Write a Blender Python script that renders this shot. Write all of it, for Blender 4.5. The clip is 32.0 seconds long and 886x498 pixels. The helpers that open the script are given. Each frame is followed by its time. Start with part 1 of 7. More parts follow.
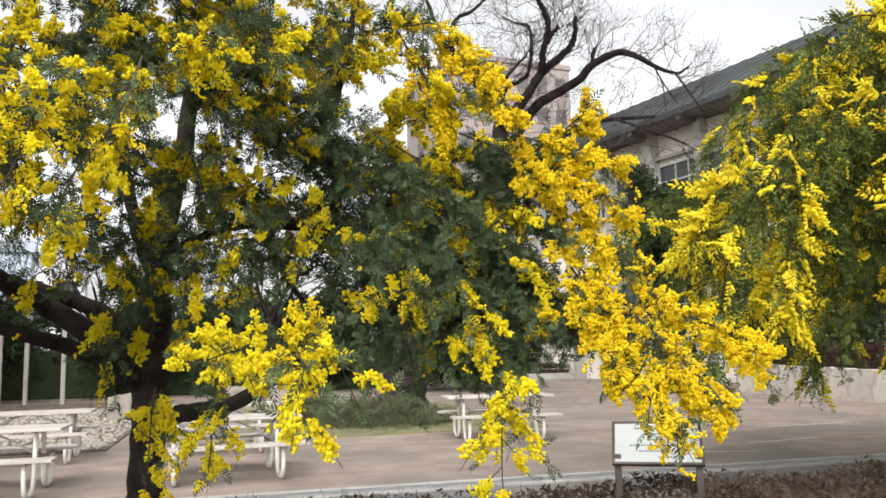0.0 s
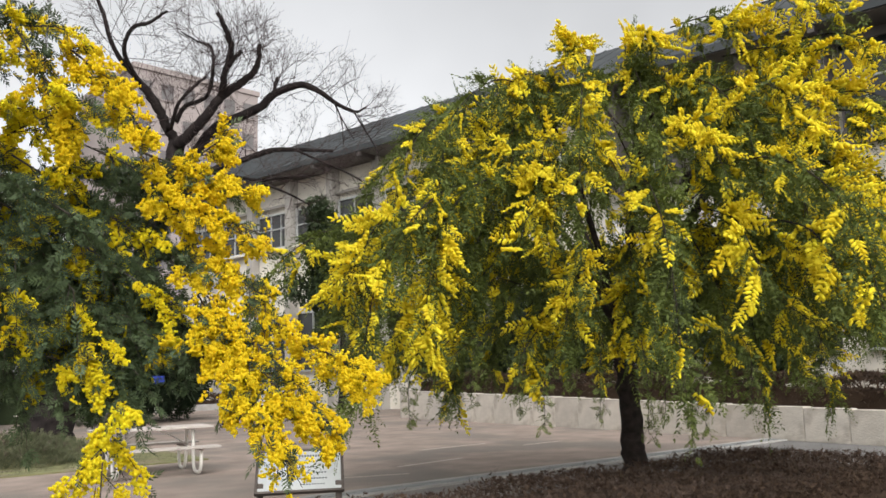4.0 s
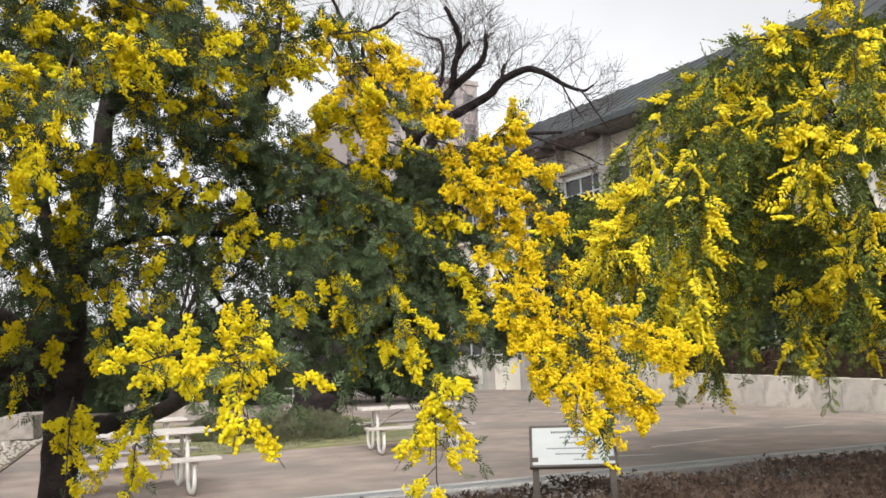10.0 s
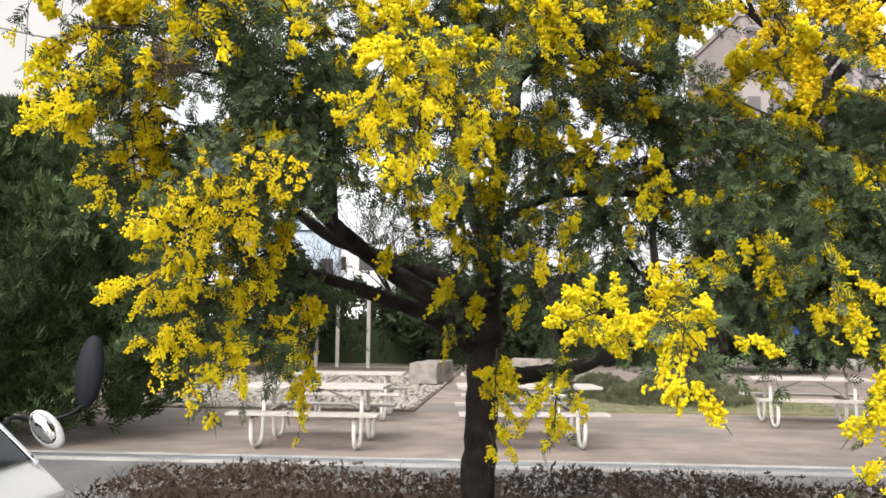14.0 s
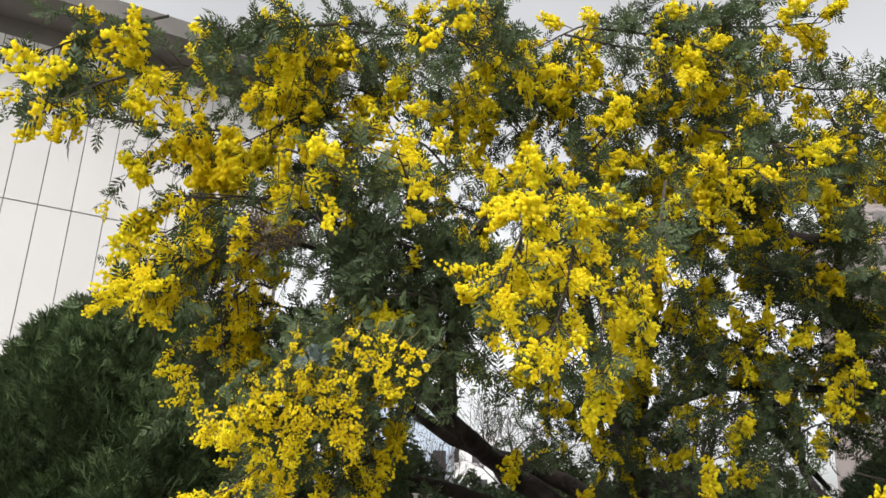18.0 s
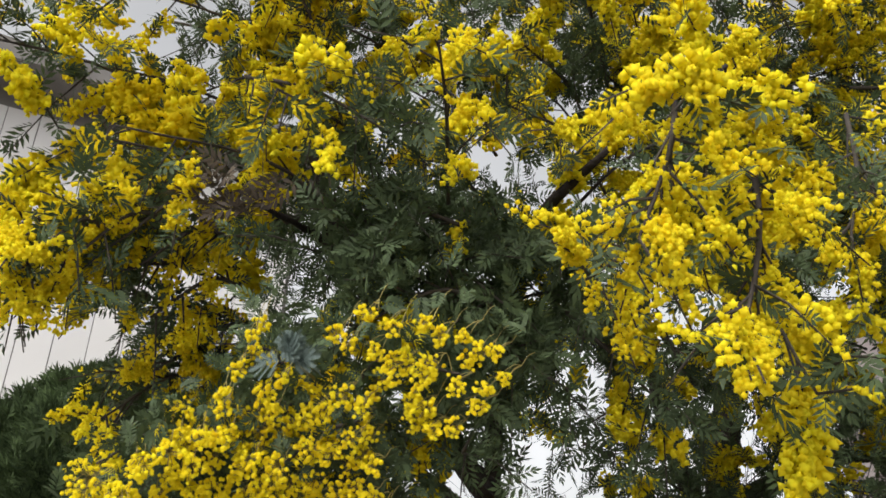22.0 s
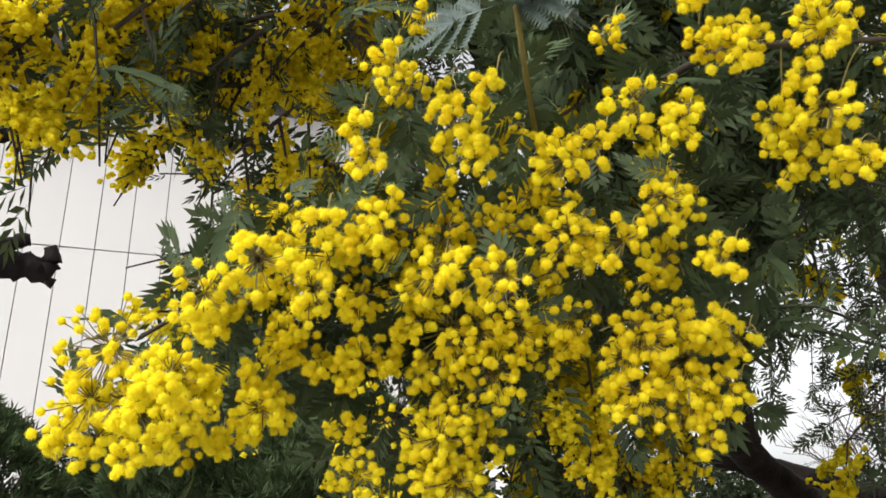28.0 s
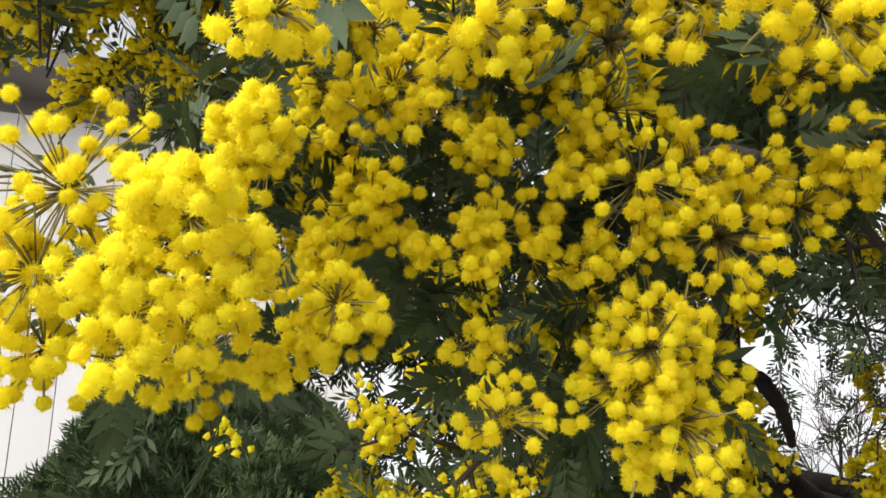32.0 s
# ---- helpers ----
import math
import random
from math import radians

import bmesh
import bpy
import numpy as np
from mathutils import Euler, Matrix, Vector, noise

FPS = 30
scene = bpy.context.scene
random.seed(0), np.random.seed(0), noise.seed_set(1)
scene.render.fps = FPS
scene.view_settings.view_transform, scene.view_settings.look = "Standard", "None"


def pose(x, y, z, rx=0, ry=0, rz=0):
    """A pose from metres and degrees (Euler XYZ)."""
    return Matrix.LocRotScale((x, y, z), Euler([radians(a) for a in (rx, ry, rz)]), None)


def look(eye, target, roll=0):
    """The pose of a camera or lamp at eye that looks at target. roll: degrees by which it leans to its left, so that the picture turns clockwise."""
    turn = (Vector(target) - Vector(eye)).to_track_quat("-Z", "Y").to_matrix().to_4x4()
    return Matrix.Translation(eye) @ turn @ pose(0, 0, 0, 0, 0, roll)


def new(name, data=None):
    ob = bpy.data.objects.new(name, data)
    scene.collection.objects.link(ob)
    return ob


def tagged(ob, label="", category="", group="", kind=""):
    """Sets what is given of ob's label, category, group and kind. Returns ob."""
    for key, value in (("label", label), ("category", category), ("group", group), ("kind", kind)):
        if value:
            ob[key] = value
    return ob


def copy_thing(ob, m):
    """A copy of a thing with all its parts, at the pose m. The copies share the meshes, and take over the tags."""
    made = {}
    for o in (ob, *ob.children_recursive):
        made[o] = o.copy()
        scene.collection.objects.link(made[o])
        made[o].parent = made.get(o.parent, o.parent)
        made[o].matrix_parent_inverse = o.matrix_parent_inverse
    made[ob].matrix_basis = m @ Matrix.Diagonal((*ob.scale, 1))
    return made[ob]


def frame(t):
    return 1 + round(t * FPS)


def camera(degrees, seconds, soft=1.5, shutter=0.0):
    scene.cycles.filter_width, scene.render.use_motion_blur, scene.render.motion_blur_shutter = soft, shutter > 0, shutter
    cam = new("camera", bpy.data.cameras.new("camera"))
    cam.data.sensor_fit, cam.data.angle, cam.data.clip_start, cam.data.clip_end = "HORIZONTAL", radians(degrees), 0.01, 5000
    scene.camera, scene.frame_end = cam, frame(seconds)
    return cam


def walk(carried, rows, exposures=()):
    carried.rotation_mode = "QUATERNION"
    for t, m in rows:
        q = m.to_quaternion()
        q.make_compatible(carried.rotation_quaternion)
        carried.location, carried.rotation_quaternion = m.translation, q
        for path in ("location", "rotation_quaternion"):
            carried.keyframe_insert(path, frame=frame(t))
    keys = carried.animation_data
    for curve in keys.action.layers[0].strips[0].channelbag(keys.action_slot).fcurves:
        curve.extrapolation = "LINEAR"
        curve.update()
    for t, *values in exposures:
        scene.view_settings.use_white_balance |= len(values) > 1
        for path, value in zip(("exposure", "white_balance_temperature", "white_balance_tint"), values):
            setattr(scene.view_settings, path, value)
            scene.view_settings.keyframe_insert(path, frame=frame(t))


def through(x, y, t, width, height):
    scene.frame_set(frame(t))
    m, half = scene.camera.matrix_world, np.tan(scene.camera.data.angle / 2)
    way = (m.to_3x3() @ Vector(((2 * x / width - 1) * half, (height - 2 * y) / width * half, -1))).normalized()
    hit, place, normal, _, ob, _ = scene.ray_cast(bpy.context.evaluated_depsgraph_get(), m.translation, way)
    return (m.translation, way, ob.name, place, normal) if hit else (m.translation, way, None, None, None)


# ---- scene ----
cam = camera(57.2, 32.0, soft=1.65)
PATH = [
    (0, (0.266, -0.053, 1.476), (0.763, 1.867, 1.730), -1.33),
    (0.5, (0.275, -0.072, 1.483), (0.861, 1.822, 1.743), -1.31),
    (1, (0.288, -0.107, 1.486), (0.959, 1.757, 1.767), -1.08),
    (1.5, (0.292, -0.137, 1.483), (1.051, 1.691, 1.772), -0.91),
    (2, (0.302, -0.156, 1.476), (1.156, 1.629, 1.762), -1.22),
    (2.5, (0.330, -0.166, 1.470), (1.268, 1.577, 1.757), -1.39),
    (3, (0.370, -0.169, 1.466), (1.382, 1.530, 1.762), -1.49),
    (3.5, (0.419, -0.171, 1.462), (1.507, 1.480, 1.760), -1.57),
    (4, (0.461, -0.184, 1.467), (1.645, 1.399, 1.770), -1.74),
    (4.5, (0.483, -0.202, 1.471), (1.739, 1.323, 1.782), -2.01),
    (6.5, (0.402, -0.218, 1.464), (1.784, 1.189, 1.799), -3.07),
    (7, (0.383, -0.221, 1.468), (1.731, 1.215, 1.812), -3.28),
    (7.5, (0.357, -0.221, 1.469), (1.648, 1.267, 1.815), -3.51),
    (8, (0.311, -0.210, 1.466), (1.504, 1.360, 1.803), -3.64),
    (8.5, (0.265, -0.180, 1.454), (1.337, 1.479, 1.769), -3.57),
    (9, (0.219, -0.146, 1.443), (1.166, 1.590, 1.739), -3.09),
    (9.5, (0.185, -0.108, 1.437), (1.012, 1.691, 1.722), -2.68),
    (10, (0.152, -0.077, 1.433), (0.864, 1.771, 1.713), -2.18),
    (10.5, (0.124, -0.042, 1.423), (0.695, 1.856, 1.694), -1.78),
    (11, (0.107, -0.022, 1.414), (0.570, 1.907, 1.666), -1.64),
    (11.5, (0.079, -0.023, 1.417), (0.466, 1.924, 1.660), -1.34),
    (12, (0.055, -0.023, 1.419), (0.352, 1.941, 1.653), -0.87),
    (12.5, (0.036, -0.010, 1.412), (0.209, 1.971, 1.628), -0.48),
    (13, (0.000, 0.005, 1.415), (0.009, 1.995, 1.614), -0.25),
    (13.5, (-0.027, 0.015, 1.419), (-0.128, 2.003, 1.613), -0.10),
    (14, (-0.039, 0.022, 1.428), (-0.205, 2.005, 1.630), 0.46),
    (14.5, (-0.035, 0.074, 1.450), (-0.268, 2.046, 1.690), 1.08),
    (15, (-0.022, 0.128, 1.478), (-0.331, 2.083, 1.767), 1.82),
    (15.5, (-0.023, 0.188, 1.492), (-0.418, 2.116, 1.849), 2.61),
    (17.5, (-0.106, 0.420, 1.531), (-0.572, 2.276, 2.114), 2.71),
    (18, (-0.178, 0.535, 1.534), (-0.611, 2.378, 2.180), 2.25),
    (18.5, (-0.211, 0.609, 1.527), (-0.634, 2.452, 2.178), 1.73),
    (19, (-0.233, 0.711, 1.534), (-0.672, 2.552, 2.182), 2.42),
    (19.5, (-0.268, 0.839, 1.561), (-0.739, 2.663, 2.234), 2.86),
    (20, (-0.289, 0.977, 1.563), (-0.795, 2.777, 2.276), 3.26),
    (20.5, (-0.328, 1.077, 1.563), (-0.856, 2.860, 2.298), 3.38),
    (21, (-0.378, 1.177, 1.582), (-0.902, 2.945, 2.356), 3.97),
    (21.5, (-0.428, 1.284, 1.604), (-0.922, 3.046, 2.411), 3.23),
    (22, (-0.476, 1.385, 1.605), (-0.914, 3.147, 2.444), 2.37),
    (22.5, (-0.481, 1.460, 1.630), (-0.881, 3.222, 2.485), 1.74),
    (23, (-0.496, 1.529, 1.632), (-0.937, 3.270, 2.514), 1.86),
    (23.5, (-0.520, 1.592, 1.637), (-1.032, 3.308, 2.527), 2.03),
    (24, (-0.543, 1.658, 1.649), (-1.150, 3.336, 2.552), 3.22),
    (24.5, (-0.567, 1.717, 1.634), (-1.265, 3.345, 2.562), 4.11),
    (25, (-0.622, 1.763, 1.624), (-1.367, 3.369, 2.555), 4.49),
    (25.5, (-0.668, 1.816, 1.616), (-1.417, 3.400, 2.580), 4.91),
    (27.5, (-0.747, 1.904, 1.645), (-1.451, 3.626, 2.379), -1.96),
    (28, (-0.772, 1.921, 1.634), (-1.487, 3.648, 2.344), -1.28),
    (28.5, (-0.794, 1.951, 1.622), (-1.508, 3.683, 2.321), -1.55),
    (29, (-0.817, 1.978, 1.617), (-1.508, 3.720, 2.314), -1.88),
    (29.5, (-0.848, 2.026, 1.620), (-1.492, 3.783, 2.326), -2.76),
    (30, (-0.864, 2.066, 1.623), (-1.447, 3.830, 2.364), -3.05),
    (30.5, (-0.887, 2.079, 1.627), (-1.427, 3.842, 2.403), -3.53),
    (31, (-0.906, 2.072, 1.617), (-1.451, 3.828, 2.405), -3.55),
    (31.5, (-0.931, 2.073, 1.625), (-1.484, 3.840, 2.382), -4.37),
    (32, (-0.943, 2.091, 1.629), (-1.528, 3.844, 2.395), -4.08),
]

walk(cam, [(t, look(eye, target, roll)) for t, eye, target, roll in PATH], exposures=[(0.0, -0.03), (3.0, -0.3), (7.0, -0.27), (9.0, -0.1), (11.0, -0.05), (13.0, 0.12), (18.0, -0.16), (22.0, -0.34), (25.0, -0.2), (28.0, -0.12), (32.0, -0.05)])

# ---- sky and light: bright overcast ----
world = bpy.data.worlds.new("sky")
scene.world = world
world.use_nodes = True
wt = world.node_tree
wt.nodes.clear()
w_out = wt.nodes.new("ShaderNodeOutputWorld")
w_bg = wt.nodes.new("ShaderNodeBackground")
w_sky = wt.nodes.new("ShaderNodeTexSky")
w_sky.sky_type = "NISHITA"
w_sky.sun_disc = False
w_sky.sun_elevation = radians(43)
w_sky.sun_rotation = radians(200)
w_sky.dust_density = 4.0
w_hs = wt.nodes.new("ShaderNodeHueSaturation")
w_hs.inputs["Saturation"].default_value = 0.08
w_co = wt.nodes.new("ShaderNodeTexCoord")
w_no = wt.nodes.new("ShaderNodeTexNoise")
w_no.inputs["Scale"].default_value = 2.2
w_no.inputs["Detail"].default_value = 4
w_mr = wt.nodes.new("ShaderNodeMapRange")
w_mr.inputs["From Min"].default_value, w_mr.inputs["From Max"].default_value = 0.3, 0.7
w_mr.inputs["To Min"].default_value, w_mr.inputs["To Max"].default_value = 0.86, 1.12
w_mx = wt.nodes.new("ShaderNodeVectorMath")
w_mx.operation = "SCALE"
wt.links.new(w_co.outputs["Generated"], w_no.inputs["Vector"])
wt.links.new(w_no.outputs["Fac"], w_mr.inputs["Value"])
wt.links.new(w_sky.outputs["Color"], w_hs.inputs["Color"])
wt.links.new(w_hs.outputs["Color"], w_mx.inputs[0])
wt.links.new(w_mr.outputs["Result"], w_mx.inputs["Scale"])
wt.links.new(w_mx.outputs["Vector"], w_bg.inputs["Color"])
w_bg.inputs["Strength"].default_value = 0.3
wt.links.new(w_bg.outputs["Background"], w_out.inputs["Surface"])
sun_data = bpy.data.lights.new("sun", "SUN")
sun_data.energy, sun_data.angle, sun_data.color = 1.5, radians(50), (1.0, 0.93, 0.84)
sun = new("sun", sun_data)
sun.matrix_world = look((-5, -14, 14), (0, 0, 0))


# ---- materials ----
def material(name, color, rough=0.8, spread=0.25, scale=6.0, fine=60.0, bump=0.2, second=None, metal=0.0, through=0.0, random_by="", coarse=None, sheen=0.0, spec=0.5):
    """Two scales of noise on the colour, a fine relief, and where asked light that passes through."""
    m = bpy.data.materials.new(name)
    m.use_nodes = True
    nt = m.node_tree
    b = nt.nodes["Principled BSDF"]
    out = nt.nodes["Material Output"]
    b.inputs["Roughness"].default_value, b.inputs["Metallic"].default_value = rough, metal
    b.inputs["Specular IOR Level"].default_value = spec
    co = nt.nodes.new("ShaderNodeTexCoord")
    n1, n2 = nt.nodes.new("ShaderNodeTexNoise"), nt.nodes.new("ShaderNodeTexNoise")
    n1.inputs["Scale"].default_value, n1.inputs["Detail"].default_value = scale, 5
    n2.inputs["Scale"].default_value, n2.inputs["Detail"].default_value = fine, 3
    for n in (n1, n2):
        nt.links.new(co.outputs["Object"], n.inputs["Vector"])
    ramp = nt.nodes.new("ShaderNodeMix")
    ramp.data_type = "RGBA"
    lo = [c * (1 - spread) for c in color]
    hi = second or [min(1, c * (1 + spread)) for c in color]
    ramp.inputs[6].default_value, ramp.inputs[7].default_value = (*lo, 1), (*hi, 1)
    add = nt.nodes.new("ShaderNodeMath")
    add.operation = "MULTIPLY_ADD"
    add.inputs[1].default_value = 0.45
    mr = nt.nodes.new("ShaderNodeMapRange")
    mr.inputs["From Min"].default_value, mr.inputs["From Max"].default_value = 0.32, 0.68
    nt.links.new(n1.outputs["Fac"], mr.inputs["Value"])
    src = mr.outputs["Result"]
    if random_by:
        node = nt.nodes.new("ShaderNodeNewGeometry" if random_by == "island" else "ShaderNodeObjectInfo")
        mixr = nt.nodes.new("ShaderNodeMix")
        mixr.inputs[0].default_value = 0.6
        nt.links.new(src, mixr.inputs[2])
        nt.links.new(node.outputs["Random Per Island" if random_by == "island" else "Random"], mixr.inputs[3])
        src = mixr.outputs[0]
    nt.links.new(n2.outputs["Fac"], add.inputs[0])
    sub = nt.nodes.new("ShaderNodeMath")
    sub.operation = "SUBTRACT"
    sub.inputs[1].default_value = 0.225
    nt.links.new(src, sub.inputs[0])
    nt.links.new(sub.outputs[0], add.inputs[2])
    nt.links.new(add.outputs[0], ramp.inputs[0])
    color_out = ramp.outputs[2]
    if coarse:
        n3 = nt.nodes.new("ShaderNodeTexNoise")
        n3.inputs["Scale"].default_value, n3.inputs["Detail"].default_value = coarse[0], 4
        nt.links.new(co.outputs["Object"], n3.inputs["Vector"])
        r3 = nt.nodes.new("ShaderNodeMapRange")
        r3.inputs["From Min"].default_value, r3.inputs["From Max"].default_value = coarse[1], coarse[1] + 0.14
        r3.inputs["To Max"].default_value = coarse[3]
        nt.links.new(n3.outputs["Fac"], r3.inputs["Value"])
        mix3 = nt.nodes.new("ShaderNodeMix")
        mix3.data_type = "RGBA"
        mix3.inputs[7].default_value = (*coarse[2], 1)
        nt.links.new(color_out, mix3.inputs[6])
        nt.links.new(r3.outputs["Result"], mix3.inputs[0])
        color_out = mix3.outputs[2]
    nt.links.new(color_out, b.inputs["Base Color"])
    if sheen:
        b.inputs["Sheen Weight"].default_value = sheen
    if bump:
        bp = nt.nodes.new("ShaderNodeBump")
        bp.inputs["Strength"].default_value, bp.inputs["Distance"].default_value = bump, 0.01
        nt.links.new(n2.outputs["Fac"], bp.inputs["Height"])
        nt.links.new(bp.outputs["Normal"], b.inputs["Normal"])
    if through:
        tr = nt.nodes.new("ShaderNodeBsdfTranslucent")
        nt.links.new(color_out, tr.inputs["Color"])
        ms = nt.nodes.new("ShaderNodeMixShader")
        ms.inputs[0].default_value = through
        nt.links.new(b.outputs["BSDF"], ms.inputs[1])
        nt.links.new(tr.outputs["BSDF"], ms.inputs[2])
        nt.links.new(ms.outputs["Shader"], out.inputs["Surface"])
    return m


M_PLAZA = material("washed_concrete", (0.265, 0.21, 0.178), 0.9, 0.22, 1.6, 70, 0.45, coarse=(0.45, 0.48, (0.17, 0.15, 0.132), 0.8))
# Pale reflector tone for the added, unseen ground before the hedge.
M_BOUNCE_GROUND = material("pale_bounce_ground", (0.38, 0.36, 0.335), 0.9, 0.15, 1.2, 60, 0.3, coarse=(0.5, 0.5, (0.29, 0.275, 0.25), 0.6))
M_ROAD = material("asphalt", (0.15, 0.145, 0.14), 0.9, 0.2, 1.2, 70, 0.35, coarse=(0.5, 0.52, (0.27, 0.255, 0.235), 0.5))
M_EARTH = material("bare_earth", (0.13, 0.10, 0.075), 0.95, 0.35, 3, 50, 0.6)
M_GRASSY = material("thin_grass", (0.17, 0.17, 0.075), 0.95, 0.35, 3, 70, 0.6, coarse=(1.2, 0.5, (0.22, 0.18, 0.12), 0.8))
M_KERB = material("kerb_concrete", (0.36, 0.35, 0.33), 0.85, 0.2, 2, 60, 0.3)
M_GRATE = material("channel_cover", (0.24, 0.25, 0.25), 0.6, 0.25, 4, 40, 0.2, metal=0.3)
M_STONEWALL = material("cast_wall", (0.54, 0.50, 0.44), 0.9, 0.22, 3.0, 30, 1.0, random_by="object", coarse=(2.2, 0.5, (0.37, 0.33, 0.28), 0.75))
M_WHITEWASH = material("painted_wall", (0.72, 0.68, 0.60), 0.85, 0.08, 0.8, 40, 0.1, coarse=(0.35, 0.56, (0.58, 0.54, 0.47), 0.6))
M_PILASTER = material("grey_pilaster", (0.36, 0.34, 0.31), 0.85, 0.12, 1.2, 40, 0.15)
M_ROOF = material("grey_roof", (0.058, 0.064, 0.067), 0.8, 0.15, 0.6, 20, 0.1, coarse=(0.3, 0.55, (0.085, 0.09, 0.088), 0.5), spec=0.15)
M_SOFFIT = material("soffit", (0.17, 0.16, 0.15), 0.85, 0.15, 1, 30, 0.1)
M_FRAME = material("window_alloy", (0.55, 0.56, 0.55), 0.4, 0.08, 3, 60, 0.0, metal=0.4)
M_DARKFRAME = material("dark_bronze", (0.075, 0.065, 0.06), 0.6, 0.2, 3, 60, 0.05)
M_CLAD = material("white_cladding", (0.68, 0.67, 0.66), 0.6, 0.04, 0.6, 30, 0.03, random_by="object")
M_DULLPANE = material("dull_pane", (0.13, 0.12, 0.12), 0.35, 0.1, 0.3, 8, 0.0)
M_APART = material("apartment_render", (0.31, 0.27, 0.26), 0.9, 0.1, 0.2, 8, 0.05)
M_FAR = material("far_render", (0.66, 0.66, 0.66), 0.9, 0.06, 0.2, 8, 0.05)
M_BLUEWALL = material("pale_blue_panel", (0.50, 0.58, 0.68), 0.6, 0.08, 0.5, 20, 0.03)
M_TABLE = material("weathered_white_slat", (0.46, 0.42, 0.385), 0.75, 0.14, 3, 60, 0.25, random_by="object", coarse=(6, 0.6, (0.3, 0.24, 0.2), 0.6))
M_TABLE_BAR = material("dark_brown_cross_bar", (0.24, 0.19, 0.16), 0.85, 0.25, 5, 50, 0.2)
M_TUBE = material("white_enamel_tube", (0.74, 0.72, 0.68), 0.4, 0.06, 6, 60, 0.03, coarse=(9, 0.62, (0.45, 0.33, 0.24), 0.6))
M_BARK = material("acacia_bark", (0.016, 0.012, 0.01), 0.9, 0.4, 9, 60, 0.9, second=(0.038, 0.029, 0.025), spec=0.2)
M_BARKFAR = material("cherry_bark", (0.013, 0.010, 0.010), 0.9, 0.35, 6, 40, 0.7, second=(0.028, 0.022, 0.021), spec=0.15)
M_TWIG = material("twig", (0.042, 0.033, 0.025), 0.85, 0.3, 12, 80, 0.2)
M_GREENTWIG = material("green_twig", (0.24, 0.20, 0.06), 0.8, 0.25, 12, 80, 0.1)
M_REDTWIG = material("budding_twig", (0.045, 0.027, 0.026), 0.85, 0.3, 12, 80, 0.2)
M_LEAF = material("silver_green_leaf", (0.053, 0.08, 0.035), 0.6, 0.4, 3, 40, 0, second=(0.095, 0.135, 0.06), through=0.2, random_by="island", spec=0.25)
M_LEAF2 = material("green_leaf", (0.055, 0.08, 0.016), 0.6, 0.4, 2, 40, 0, second=(0.155, 0.195, 0.042), through=0.25, random_by="island", spec=0.25)
M_SILVER = material("silver_leaf", (0.06, 0.095, 0.08), 0.7, 0.25, 8, 60, 0, second=(0.12, 0.16, 0.145), through=0.15, random_by="island")
M_DEADLEAF = material("dead_leaf", (0.085, 0.066, 0.048), 0.9, 0.3, 8, 60, 0, through=0.15, random_by="island")
M_BLOOM = material("mimosa_bloom", (0.94, 0.76, 0.025), 0.95, 0.05, 5, 90, 0, second=(1.0, 0.95, 0.06), through=0.58, random_by="island", spec=0.05)
M_BLOOM2 = material("lemon_bloom", (0.88, 0.68, 0.03), 0.9, 0.1, 2.5, 90, 0, second=(1.0, 0.92, 0.075), through=0.45, random_by="island", spec=0.05)
M_GOLD = material("older_golden_bloom", (0.92, 0.70, 0.022), 0.95, 0.05, 5, 90, 0, second=(1.0, 0.86, 0.05), through=0.55, random_by="island", spec=0.0)
M_HEDGE = material("russet_hedge_leaf", (0.045, 0.028, 0.021), 0.85, 0.5, 1.5, 40, 0, second=(0.105, 0.07, 0.048), through=0.12, random_by="island", spec=0.15)
M_HEDGETWIG = material("russet_twig", (0.10, 0.07, 0.055), 0.85, 0.4, 3, 50, 0, random_by="island")
# Darker than the juniper's scale: tree shade over the dome is in the colour.
M_SHADED_DOME = material("shaded_yew_scale", (0.008, 0.014, 0.008), 0.85, 0.5, 1.5, 30, 0, second=(0.022, 0.034, 0.016), through=0.05, random_by="island", spec=0.1)
M_CONIFER = material("conifer_scale", (0.022, 0.04, 0.018), 0.8, 0.5, 1.5, 30, 0, second=(0.11, 0.16, 0.062), through=0.1, random_by="island", spec=0.2)
M_SHRUB = material("low_shrub_leaf", (0.07, 0.085, 0.04), 0.7, 0.4, 2, 40, 0, second=(0.19, 0.2, 0.11), through=0.2, random_by="island")
M_DARKLEAF = material("evergreen_leaf", (0.025, 0.04, 0.02), 0.6, 0.5, 1.0, 30, 0, second=(0.06, 0.085, 0.036), through=0.15, random_by="island", spec=0.2)
M_GRAVEL = material("pale_gravel", (0.36, 0.33, 0.285), 0.9, 0.3, 3, 60, 0.2, random_by="island")
M_ROCK = material("bench_stone", (0.26, 0.23, 0.20), 0.9, 0.3, 4, 40, 0.6)
M_SIGN = material("sign_plate", (0.47, 0.49, 0.48), 0.35, 0.05, 4, 60, 0.0, metal=0.25)
M_SIGNFRAME = material("sign_post", (0.085, 0.07, 0.06), 0.5, 0.25, 5, 60, 0.1, metal=0.3)
M_INK = material("sign_ink", (0.09, 0.10, 0.10), 0.7, 0.1, 5, 60, 0)
M_BLUE = material("blue_tag", (0.012, 0.035, 0.26), 0.5, 0.1, 5, 60, 0)
M_CARPAINT = material("silver_paint", (0.55, 0.55, 0.55), 0.3, 0.04, 1, 60, 0, metal=0.5)
M_VAN = material("white_van_paint", (0.74, 0.74, 0.73), 0.3, 0.03, 1, 60, 0)
M_PLASTIC = material("black_plastic", (0.012, 0.013, 0.018), 0.6, 0.2, 6, 80, 0.1, spec=0.2)
